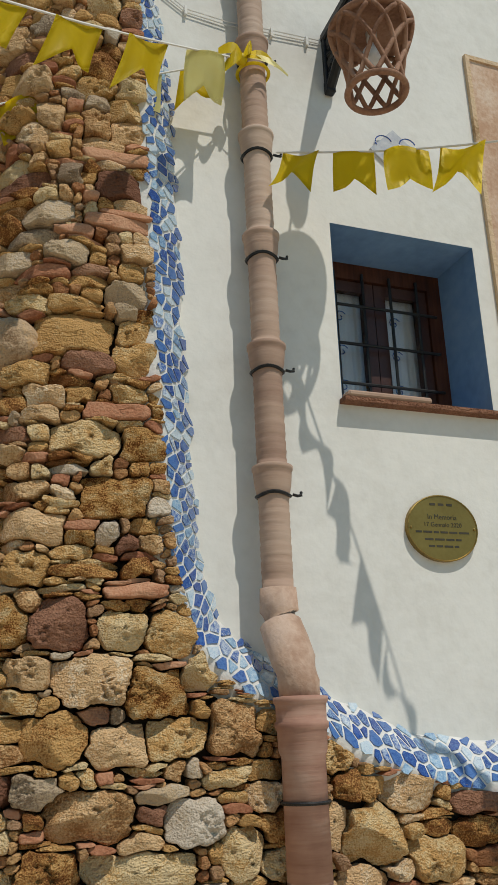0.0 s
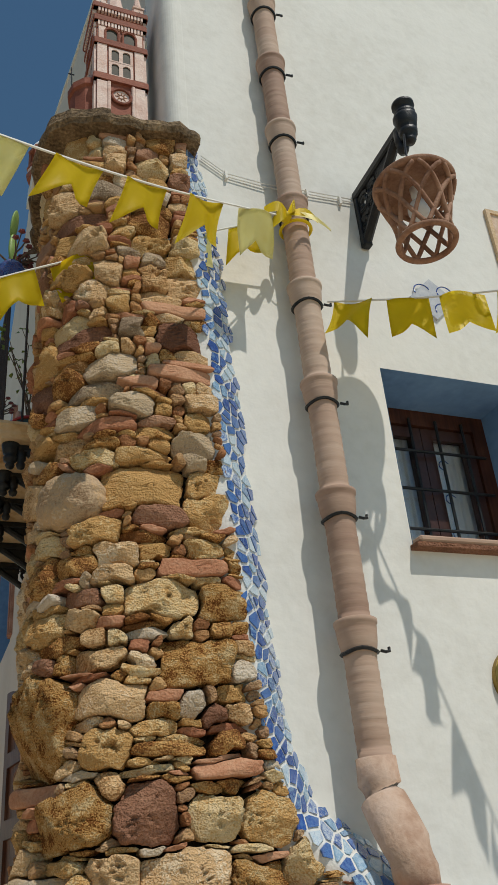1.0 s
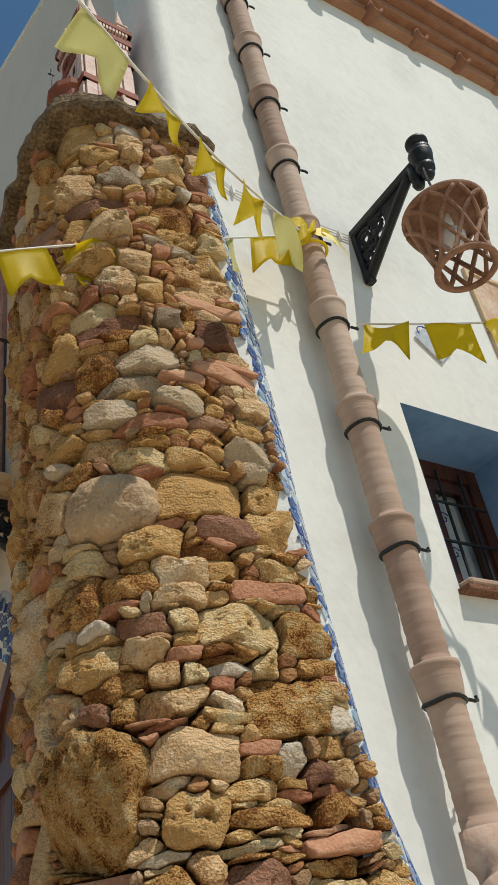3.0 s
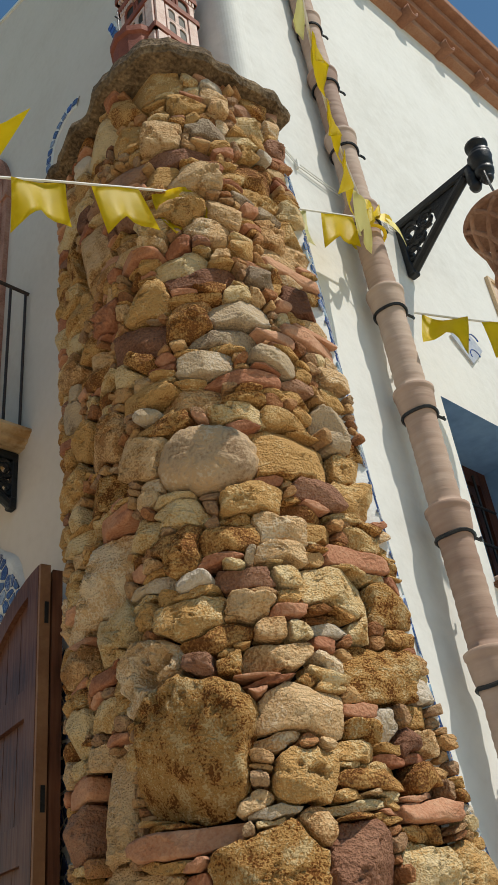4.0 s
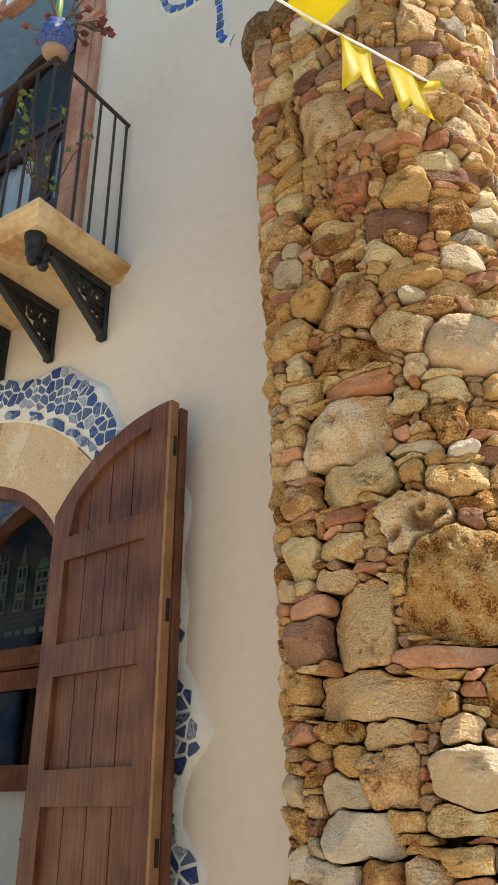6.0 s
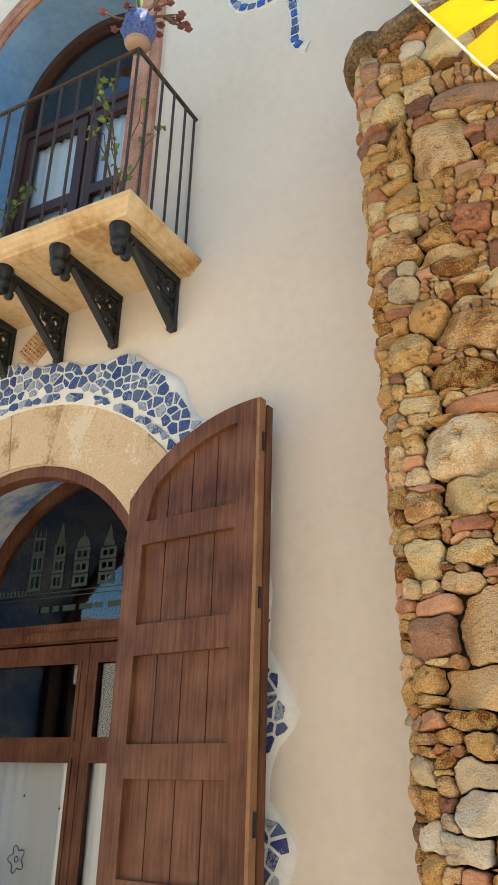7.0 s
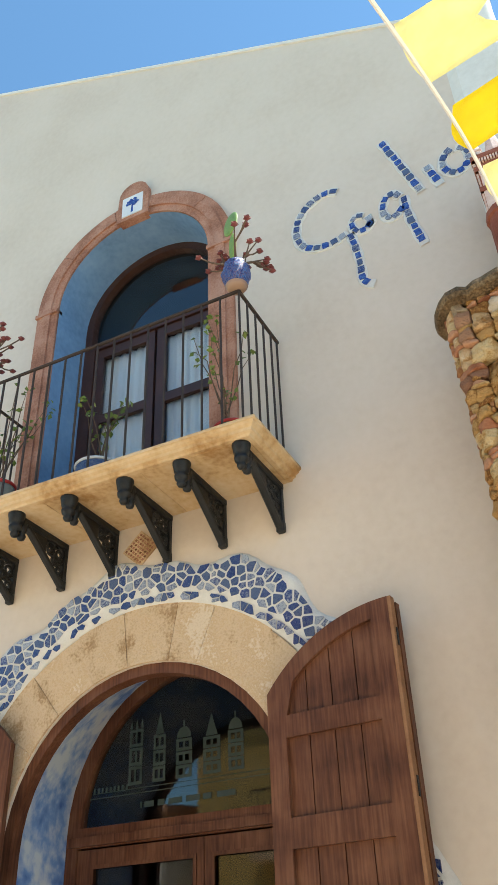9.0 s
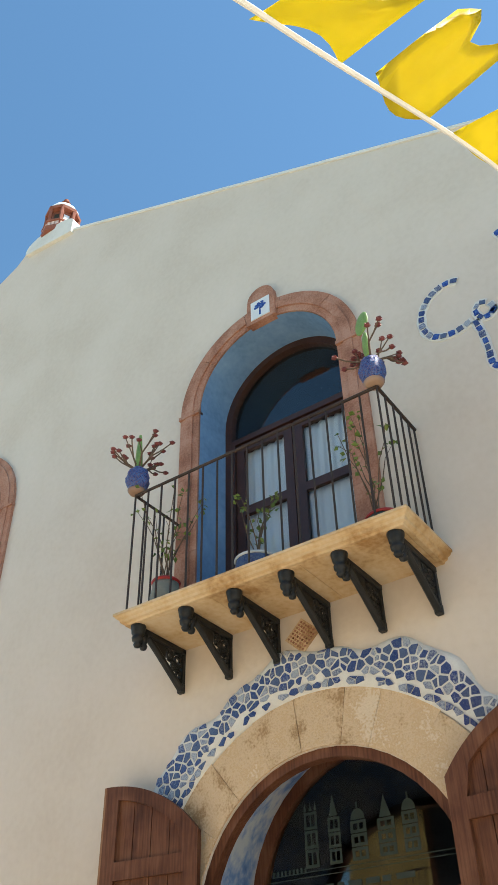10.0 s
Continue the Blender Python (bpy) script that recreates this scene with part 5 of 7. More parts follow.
# ---- arched balcony windows ----
def balcony_window(cy, name, label):
    w = thing(name, label, "window", (0, cy, SLAB_Z), kind="structure")
    WORLD.add(w)
    z0 = SLAB_Z + 0.003
    steps = ((WIN_R, WIN_R + 0.07, 0.03), (WIN_R + 0.07, WIN_R + 0.15, 0.045), (WIN_R + 0.15, WIN_R + 0.215, 0.034))
    for side in (-1, 1):
        zz = [z0, 4.95, 5.7, WIN_S]
        for za, zb in zip(zz, zz[1:]):
            b = bmesh.new()
            for r0, r1, p in steps:
                u0, u1 = sorted((cy + side * r0, cy + side * r1))
                plate([rect(u0, za + 0.002, u1, zb - 0.002)], -0.02, p, wallB, b)
            part("jamb_block", b, PINK_STONE, w)
        b = bmesh.new()
        u0, u1 = sorted((cy + side * (WIN_R - 0.004), cy + side * (WIN_R + 0.225)))
        plate([rect(u0, WIN_S - 0.04, u1, WIN_S - 0.006)], -0.02, 0.052, wallB, b)
        part("impost", b, PINK_STONE, w)
    cutsw = [0, 0.7, 1.35, math.pi - 1.35, math.pi - 0.7, math.pi]
    for a0, a1 in zip(cutsw, cutsw[1:]):
        b = bmesh.new()
        for r0, r1, p in steps:
            pts = [(cy + r1 * math.cos(a0 + 0.003 + (a1 - a0 - 0.006) * k / 7), WIN_S + r1 * math.sin(a0 + 0.003 + (a1 - a0 - 0.006) * k / 7)) for k in range(8)]
            pts += [(cy + r0 * math.cos(a1 - 0.003 - (a1 - a0 - 0.006) * k / 7), WIN_S + r0 * math.sin(a1 - 0.003 - (a1 - a0 - 0.006) * k / 7)) for k in range(8)]
            plate([pts], -0.02, p, wallB, b)
        part("arch_block", b, PINK_STONE, w)
    zk = WIN_S + WIN_R
    key = part("keystone", plate([[(cy - 0.165, zk - 0.02), (cy + 0.165, zk - 0.02), (cy + 0.15, zk + 0.29)] + [(cy + 0.15 * math.cos(math.pi * k / 10), zk + 0.29 + 0.15 * math.sin(math.pi * k / 10)) for k in range(1, 10)] + [(cy - 0.15, zk + 0.29)]], -0.02, 0.06, wallB), PINK_STONE, w)
    tl = part("tile", plate([rect(cy - 0.105, zk + 0.02, cy + 0.105, zk + 0.26)], 0.06, 0.068, wallB), WHITE_GLAZE, w, "white tile painted with a blue tree")
    rt = random.Random(4)
    for k in range(26):
        a, r = rt.uniform(0, math.pi * 2), rt.uniform(0.012, 0.068)
        u, v = cy + r * math.cos(a), zk + 0.178 + r * 0.62 * math.sin(a)
        s = rt.uniform(0.010, 0.018)
        part("painted_leaf", plate([[(u + s * math.cos(q), v + s * math.sin(q)) for q in np.linspace(0, 2 * math.pi, 8)[:-1]]], 0.067, 0.0690 + 0.0003 * k, wallB), COBALT, tl)
    part("painted_trunk", plate([[(cy - 0.012, zk + 0.05), (cy + 0.012, zk + 0.05), (cy + 0.007, zk + 0.15), (cy - 0.007, zk + 0.15)]], 0.068, 0.0692, wallB), COBALT, tl)
    b = bmesh.new()
    pts = arch(cy, SLAB_Z - 0.01, WIN_R - 0.004, WIN_S)
    r0 = [b.verts.new(wallB(u, v, 0.015)) for u, v in pts]
    r1 = [b.verts.new(wallB(u, v, -0.42)) for u, v in pts]
    for k in range(1, len(pts)):
        j = (k + 1) % len(pts)
        b.faces.new((r0[k], r0[j], r1[j], r1[k]))
    part("painted_reveal", b, BLUE_WALL, w, "reveal painted sky blue", True)
    X = 0.40
    zt = 6.22
    part("frame", plate([arch(cy, SLAB_Z, WIN_R + 0.02, WIN_S), arch(cy, zt + 0.06, WIN_R - 0.075, WIN_S), rect(cy - 0.62, SLAB_Z + 0.06, cy + 0.62, zt)], -X - 0.05, -X + 0.03, wallB), WOOD_BLACK, w)
    g = part("fanlight", plate([arch(cy, zt + 0.055, WIN_R - 0.07, WIN_S)], -X - 0.03, -X - 0.024, wallB), PANE, w, "dark arched pane")
    g.visible_shadow = False
    for side in (-1, 1):
        u0, u1 = sorted((cy + side * 0.012, cy + side * 0.615))
        zm = 5.46
        fl = part("casement", plate([rect(u0, SLAB_Z + 0.07, u1, zt - 0.01), rect(u0 + 0.085, zm + 0.045, u1 - 0.085, zt - 0.10), rect(u0 + 0.085, SLAB_Z + 0.35, u1 - 0.085, zm - 0.04)], -X - 0.03, -X + 0.012, wallB), WOOD_BLACK, w)
        for za, zb in ((zm + 0.045, zt - 0.10), (SLAB_Z + 0.35, zm - 0.04)):
            p = part("pane", plate([rect(u0 + 0.08, za - 0.005, u1 - 0.08, zb + 0.005)], -X - 0.02, -X - 0.015, wallB), PANE, fl)
            p.visible_shadow = False
    return w


balcony_window(WIN_Y, "window_1", "arched balcony window with pink stone surround and blue reveal")
for k, (y0, y1) in enumerate(((WIN_Y - 0.60, WIN_Y - 0.03), (WIN_Y + 0.03, WIN_Y + 0.60))):
    curtain("curtain", y0, y1, SLAB_Z + 0.05, 6.15, -0.47, 0.012, 7, wallB, "pale embroidered curtain behind the balcony window")
balcony_window(7.15, "window_2", "arched window surround of pink stone farther along the wall")
# upper room: gloom behind the panes painted as near-black walls
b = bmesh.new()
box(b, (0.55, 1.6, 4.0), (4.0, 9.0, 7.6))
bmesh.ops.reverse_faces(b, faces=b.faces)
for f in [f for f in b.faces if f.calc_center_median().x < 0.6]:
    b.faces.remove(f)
tagged(finish(b, "upper_room", UNLIT_BLACK), "room behind the balcony windows, coloured near black to look unlit", "room", kind="structure")

# ---- small window in the sunlit wall ----
WX0, WX1, WZ0, WZ1 = 0.858, 1.606, 2.735, 3.575
win = thing("window_3", "small dark wooden window with iron bars in a deep blue reveal", "window", (1.23, YA, WZ0), kind="structure")
WORLD.add(win)
b = bmesh.new()
pts = rect(WX0 + 0.002, WZ0 + 0.002, WX1 - 0.002, WZ1 - 0.002)
r0 = [b.verts.new(wallA(u, v, 0.001)) for u, v in pts]
r1 = [b.verts.new(wallA(u, v, -0.33)) for u, v in pts]
for k in range(4):
    b.faces.new((r0[k], r0[(k + 1) % 4], r1[(k + 1) % 4], r1[k]))
part("painted_reveal", b, BLUE_WALL, win, "reveal painted blue")
D0 = -0.30
part("frame", plate([rect(WX0, WZ0, WX1, WZ1), rect(WX0 + 0.075, WZ0 + 0.075, WX1 - 0.075, WZ1 - 0.085)], D0 - 0.06, D0, wallA), WOOD_DARK, win)
mid = (WX0 + WX1) / 2
for u0, u1 in ((WX0 + 0.078, mid - 0.002), (mid + 0.002, WX1 - 0.078)):
    zs_ = [WZ0 + 0.13, WZ0 + 0.31, WZ0 + 0.52, WZ1 - 0.145]
    sash = part("sash", plate([rect(u0, WZ0 + 0.08, u1, WZ1 - 0.09), rect(u0 + 0.06, zs_[0], u1 - 0.06, zs_[3])], D0 - 0.05, D0 - 0.015, wallA), WOOD_BLACK, win)
    g = part("pane", plate([rect(u0 + 0.055, zs_[0] - 0.005, u1 - 0.055, zs_[3] + 0.005)], D0 - 0.036, D0 - 0.032, wallA), PANE, sash)
    g.visible_shadow = False
    c = curtain("curtain", u0 + 0.03, u1 - 0.03, WZ0 + 0.1, WZ1 - 0.1, D0 - 0.075, 0.006, 5, wallA, "white lace curtain with small blue motifs behind the barred window")
    for q in range(3):
        u, v = u0 + 0.13, WZ0 + 0.22 + 0.18 * q
        b = bmesh.new()
        tube(b, spiral((u, v), 0.035, 0.006, 0.5, 1.1, 12, lambda a, z: wallA(a, z, D0 - 0.066)), 0.003, 4)
        part("motif", b, COBALT, c)
for k in range(4):
    u = WX0 + 0.15 + (WX1 - WX0 - 0.30) * k / 3
    b = bmesh.new()
    tube(b, [wallA(u, WZ0 + 0.05, D0 + 0.016), wallA(u, WZ1 - 0.06, D0 + 0.016)], 0.0075, 6)
    part("iron_bar", b, IRON, win)
for k in range(3):
    v = WZ0 + 0.2 + 0.20 * k
    b = bmesh.new()
    tube(b, [wallA(WX0 + 0.05, v, D0 + 0.022), wallA(WX1 - 0.05, v, D0 + 0.022)], 0.0075, 6)
    part("iron_bar", b, IRON, win)
sill = thing("window_sill", "terracotta tile sill under the small window, chipped at one end", "sill", (1.23, YA, WZ0))
WORLD.add(sill)
part("sill_bed", plate([rect(WX0 - 0.012, WZ0 - 0.024, WX1 + 0.03, WZ0 - 0.004)], -0.30, 0.055, wallA), BROWN, sill)
b = bmesh.new()
box(b, (WX0 + 0.004, YA - 0.058, WZ0 - 0.003), (WX0 + 0.40, YA + 0.10, WZ0 + 0.024), 0.008)
part("sill_tile", b, TERRACOTTA, sill)
b = bmesh.new()
box(b, (WX0 + 0.405, YA - 0.03, WZ0 - 0.003), (WX1 - 0.004, YA + 0.10, WZ0 + 0.004), 0.002)
part("sill_tile", b, BROWN, sill)
# box behind the barred window, its darkness painted on rather than lit
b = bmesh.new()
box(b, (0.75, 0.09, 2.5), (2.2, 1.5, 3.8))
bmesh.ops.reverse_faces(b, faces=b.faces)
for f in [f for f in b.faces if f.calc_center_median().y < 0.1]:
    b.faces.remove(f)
tagged(finish(b, "small_room", UNLIT_BLACK), "room behind the barred window, coloured near black to look unlit", "room", kind="structure")

# ---- brass plaque ----
plaque = thing("wall_plaque", "oval brass memorial plaque with engraved lines on the wall", "plaque", (1.265, YA, 2.2))
WORLD.add(plaque)
ell = lambda a, f=1.0: (1.265 + 0.166 * f * math.cos(a), 2.202 + 0.138 * f * math.sin(a))
part("plate", plate([[ell(2 * math.pi * k / 48) for k in range(48)]], -0.005, 0.022, wallA), BRASS, plaque)
b = bmesh.new()
tube(b, [wallA(*ell(2 * math.pi * k / 48, 0.985), 0.022) for k in range(48)], 0.0035, 5, True)
part("rim", b, BRASS, plaque)


def lettering(text, u, v, size, place_m, mat, parent):
    cu = bpy.data.curves.new("lettering", "FONT")
    cu.body, cu.size, cu.align_x, cu.extrude = text, size, "CENTER", 0.0006
    tmp = bpy.data.objects.new("lettering", cu)
    scene.collection.objects.link(tmp)
    bpy.context.view_layer.update()
    me = bpy.data.meshes.new_from_object(tmp.evaluated_get(bpy.context.evaluated_depsgraph_get()))
    bpy.data.objects.remove(tmp)
    me.transform(place_m)
    me.materials.append(mat)
    ob = new("lettering", me)
    ob.parent = parent
    ob.matrix_parent_inverse = parent.matrix_basis.inverted()
    return ob


def on_a(u, v, w):
    return Matrix.Translation(wallA(u, v, w)) @ pose(0, 0, 0, 90, 0, 0)


lettering("In Memoria", 0, 0, 0.030, on_a(1.265, 2.238, 0.0225), INK, plaque)
lettering("17 Gennaio 2020", 0, 0, 0.026, on_a(1.265, 2.207, 0.0225), INK, plaque)
for v, l, n in ((2.180, 0.26, 6), (2.150, 0.18, 4), (2.122, 0.15, 4)):
    u = 1.265 - l / 2
    rl = random.Random(int(v * 1000))
    ws = [rl.uniform(0.7, 1.4) for _ in range(n)]
    for wd in ws:
        wl = l * wd / sum(ws)
        part("engraved_bar", plate([rect(u, v, u + wl - 0.008, v + 0.008)], 0.022, 0.0232, wallA), INK, plaque)
        u += wl
for u in (1.225, 1.265, 1.305):
    part("engraved_bar", plate([rect(u - 0.013, 2.295, u + 0.013, 2.305)], 0.022, 0.0232, wallA), INK, plaque)
for u in (1.115, 1.415):
    b = bmesh.new()
    lathe(b, [(0.0055, 0.0), (0.0055, 0.003), (0.003, 0.005), (0.0, 0.0055)], 10, Matrix.Translation(wallA(u, 2.2, 0.022)) @ pose(0, 0, 0, 90, 0, 0))
    part("screw", b, BRASS, plaque)

POT_PALE = material("grey_white_glaze", [(0.42, 0.44, 0.48), (0.62, 0.62, 0.61)], 0.3, 40, 120, 0.05, coat=0.3)
# diamond tile beside the lamp
dt = thing("wall_tile", "white diamond tile with blue painted arcs on the sunlit wall", "tile", (1.225, YA, 4.02))
WORLD.add(dt)
part("tile_body", plate([[(1.095, 4.015), (1.225, 3.90), (1.357, 4.035), (1.225, 4.145)]], -0.01, 0.012, wallA), POT_PALE, dt)
for c in ((1.17, 4.06), (1.27, 3.96), (1.30, 4.07)):
    b = bmesh.new()
    tube(b, [wallA(c[0] + 0.045 * math.cos(a), c[1] + 0.04 * math.sin(a), 0.012) for a in np.linspace(0.4, 3.6, 12)], 0.0035, 4)
    part("painted_arc", b, COBALT, dt)

# terracotta surround of the next opening
band_a = thing("wall_panel", "pinkish terracotta panel with a pale rim on the sunlit wall", "panel", (1.9, YA, 4.0))
WORLD.add(band_a)
part("panel_face", plate([rect(1.725, 2.95, 2.35, 4.70)], -0.01, 0.012, wallA), FADED_PANEL, band_a)
part("panel_rim", plate([rect(1.70, 2.93, 2.375, 4.725), rect(1.725, 2.951, 2.35, 4.70)], -0.01, 0.022, wallA), LIMESTONE, band_a)

# ---- lamp on its bracket ----
LX = 0.885
lamp_bracket = scroll_bracket("lamp_bracket", "black cast-iron scroll bracket holding the lamp on the sunlit wall", 0.53, 0.345, 0.024, IRON)
lamp_bracket["group"] = "wall lamp"
lamp_bracket.matrix_basis = Matrix.Translation((LX + 0.015, YA, 4.62)) @ pose(0, 0, 0, 0, 0, 90)
b = bmesh.new()
lathe(b, [(0.026, 0), (0.048, 0.01), (0.05, 0.03), (0.034, 0.04), (0.034, 0.065), (0.052, 0.075), (0.052, 0.09), (0.0, 0.095)], 18, Matrix.Translation((-0.505, 0, -0.01)))
part("finial", b, IRON, lamp_bracket, smooth=True)
lamp = thing("basket_lamp", "pierced terracotta basket lamp hanging from the iron bracket", "lamp", (0.835, -0.825, 4.11))
lamp.scale = (0.95, 0.95, 0.95)
b = bmesh.new()
PROF = [(0.178, 0.03), (0.170, 0.0), (0.155, -0.04), (0.138, -0.09), (0.123, -0.15), (0.114, -0.20), (0.114, -0.25), (0.122, -0.285)]


def basket_r(f):
    x = f * (len(PROF) - 1)
    k = min(len(PROF) - 2, int(x))
    t = x - k
    return PROF[k][0] * (1 - t) + PROF[k + 1][0] * t, PROF[k][1] * (1 - t) + PROF[k + 1][1] * t


for d in (1, -1):
    for k in range(9):
        pts = []
        for i in range(15):
            f = 0.04 + 0.92 * i / 14
            r, z = basket_r(f)
            a = 2 * math.pi * k / 9 + d * 1.45 * f
            pts.append((r * math.cos(a), r * math.sin(a), z))
        tube(b, pts, 0.011, 6)
part("lattice", b, LAMP_CLAY, lamp, smooth=True)
b = bmesh.new()
lathe(b, [(0.155, 0.025), (0.17, 0.015), (0.184, 0.025), (0.187, 0.04), (0.18, 0.05), (0.10, 0.072), (0.03, 0.085), (0.0, 0.085)], 36)
part("top_rim", b, LAMP_CLAY, lamp, smooth=True)
b = bmesh.new()
tube(b, [(0.122 * math.cos(a), 0.122 * math.sin(a), -0.285) for a in np.linspace(0, 2 * math.pi, 37)[:-1]], 0.014, 8, True)
part("bottom_rim", b, LAMP_CLAY, lamp, smooth=True)
b = bmesh.new()
bmesh.ops.create_uvsphere(b, u_segments=16, v_segments=10, radius=0.052, matrix=Matrix.Translation((0, 0, -0.10)))
lathe(b, [(0.02, -0.06), (0.025, 0.03)], 12)
part("bulb", b, WHITE_GLAZE, lamp, "unlit pale bulb", True)
b = bmesh.new()
tube(b, [(0, 0, 0.075), (0.0, 0, 0.2), (0.01, 0.01, 0.28), (0.03, 0.02, 0.40)], 0.006, 6)
part("hook", b, IRON, lamp)
cable = thing("wall_cable", "thin pale cables clipped along the sunlit wall", "cable", (0.5, YA, 4.55))
WORLD.add(cable)
for dz in (0.0, 0.02):
    b = bmesh.new()
    tube(b, [wallA(0.08, 4.62 + dz, 0.012), wallA(0.2, 4.54 + dz, 0.012), wallA(0.4, 4.525 + dz, 0.014), wallA(0.6, 4.54 + dz, 0.014), wallA(0.87, 4.555 + dz, 0.012)], 0.0028, 5)
    part("cable_run", b, STRING, cable)
for u in (0.2, 0.62, 0.8):
    b = bmesh.new()
    box(b, wallA(u, 4.525, 0.0) - Vector((0.006, 0.02, 0)), wallA(u, 4.575, 0.0) + Vector((0.006, 0, 0)))
    part("cable_clip", b, STRING, cable)

# ---- roof edge over the sunlit wall ----
eave = thing("tiled_eave", "stepped brown clay cornice with channel tiles jutting beneath it", "roof", (2, YA, eave_z(2.0)))
WORLD.add(eave)
rt = random.Random(12)
EX0, EX1 = 0.30, 9.0


def eave_run(y0, y1, a0, a1):
    """A course along the eave between two distances out of the wall and two heights over its foot."""
    b = bmesh.new()
    vs = [b.verts.new((x, YA - y, eave_z(x) + a)) for x in (EX0, EX1) for y, a in ((y0, a0), (y1, a0), (y1, a1), (y0, a1))]
    for f in ((0, 1, 2, 3), (7, 6, 5, 4), (0, 4, 5, 1), (1, 5, 6, 2), (2, 6, 7, 3), (3, 7, 4, 0)):
        b.faces.new([vs[k] for k in f])
    bmesh.ops.bevel(b, geom=list(b.edges), offset=0.006, segments=1, affect="EDGES")
    return b


for k in range(4):
    part("cornice_course", eave_run(-0.3, 0.075 + 0.062 * k, 0.097 * k - 0.02, 0.097 * k + 0.073 - (0.002 if k < 3 else 0)), ROOF_TILE, eave)


def half_tile(r, L, down):
    b = bmesh.new()
    n = 12
    rows_ = []
    for y, rr in ((0, r), (L, r * 0.82)):
        rows_.append([b.verts.new((q * math.cos(math.pi * k / n), y, (-1.25 if down else 0.9) * q * math.sin(math.pi * k / n))) for q in (rr, rr - 0.014) for k in (range(n + 1) if q == rr else range(n, -1, -1))])
    m_ = len(rows_[0])
    for k in range(m_):
        b.faces.new((rows_[0][k], rows_[0][(k + 1) % m_], rows_[1][(k + 1) % m_], rows_[1][k]))
    b.faces.new(rows_[0])
    b.faces.new(list(reversed(rows_[1])))
    return b


channel = half_tile(0.062, 0.42, True)
channel_data = bpy.data.meshes.new("channel_tile")
bmesh.ops.recalc_face_normals(channel, faces=channel.faces)
channel.to_mesh(channel_data)
channel.free()
channel_data.materials.append(ROOF_TILE)
for f in channel_data.polygons:
    f.use_smooth = True
for k in range(18):
    x = 0.385 + 0.477 * k
    o = new("channel_tile", channel_data)
    o.parent = eave
    o.matrix_parent_inverse = eave.matrix_basis.inverted()
    o.matrix_basis = Matrix.Translation((x, YA - 0.135 + rt.uniform(-0.008, 0.008), eave_z(x) + 0.012)) @ pose(0, 0, 0, 6, 0, rt.uniform(-3, 3))
b = bmesh.new()
v = [b.verts.new(p) for p in ((EX0, YA + 0.25, eave_z(EX0) + 0.37), (EX1, YA + 0.25, eave_z(EX1) + 0.37), (EX1, 6.2, 10.8), (EX0, 6.2, 10.6), (EX1, 12, 8.0), (EX0, 12, 8.0))]
b.faces.new((v[0], v[1], v[2], v[3]))
b.faces.new((v[3], v[2], v[4], v[5]))
part("roof_slope", b, ROOF_TILE, eave)

# ---- parapet edge, corner pot and cupola ----
cop = thing("parapet_coping", "thin pale coping along the sloping parapet", "coping", (0, 3, 9.5))
WORLD.add(cop)
part("coping_run", plate([[(0.12, roof_line(0.12) - 0.02), (6.05, 10.96), (6.05, 11.0), (0.12, roof_line(0.12) + 0.02)]], -0.40, 0.015, wallB), PLASTER, cop)
part("corner_block", plate([rect(YA - 0.01, 7.95, 0.16, 8.16)], -0.34, 0.075, wallB), PLASTER, cop)
ped = part("pedestal", plate([[(6.05, 10.9), (6.98, 11.05)] + [(6.51 + 0.47 * math.cos(a), 11.13 + 0.19 * math.sin(a)) for a in np.linspace(0, math.pi, 14)]], -0.45, 0.05, wallB), PLASTER, cop)
pot = thing("roof_pot", "small blue and white glazed pot on the wall's corner", "pot", (0.1, -0.08, 8.16))
b = bmesh.new()
lathe(b, [(0.08, 0.0), (0.12, 0.06), (0.14, 0.13), (0.12, 0.2), (0.13, 0.22), (0.11, 0.225), (0.0, 0.2)], 20)
part("pot_body", b, COBALT, pot, smooth=True)
for k in range(14):
    b = bmesh.new()
    a = 2 * math.pi * k / 14
    bmesh.ops.create_uvsphere(b, u_segments=8, v_segments=6, radius=0.016, matrix=Matrix.Translation((0.132 * math.cos(a), 0.132 * math.sin(a), 0.215)))
    part("pot_bead", b, WHITE_GLAZE, pot)
cup = thing("cupola_model", "small glazed terracotta cupola model on the parapet", "model", (0.16, 6.56, 11.30))
cup.scale = (0.92, 0.92, 0.92)
b = bmesh.new()
lathe(b, [(0.0, -0.06), (0.29, -0.06), (0.30, 0.0), (0.30, 0.05), (0.27, 0.06), (0.27, 0.15), (0.30, 0.16), (0.30, 0.19), (0.2, 0.20), (0.2, 0.50), (0.28, 0.51), (0.29, 0.56), (0.26, 0.58)], 8)
part("drum", b, TERRA_RED, cup)
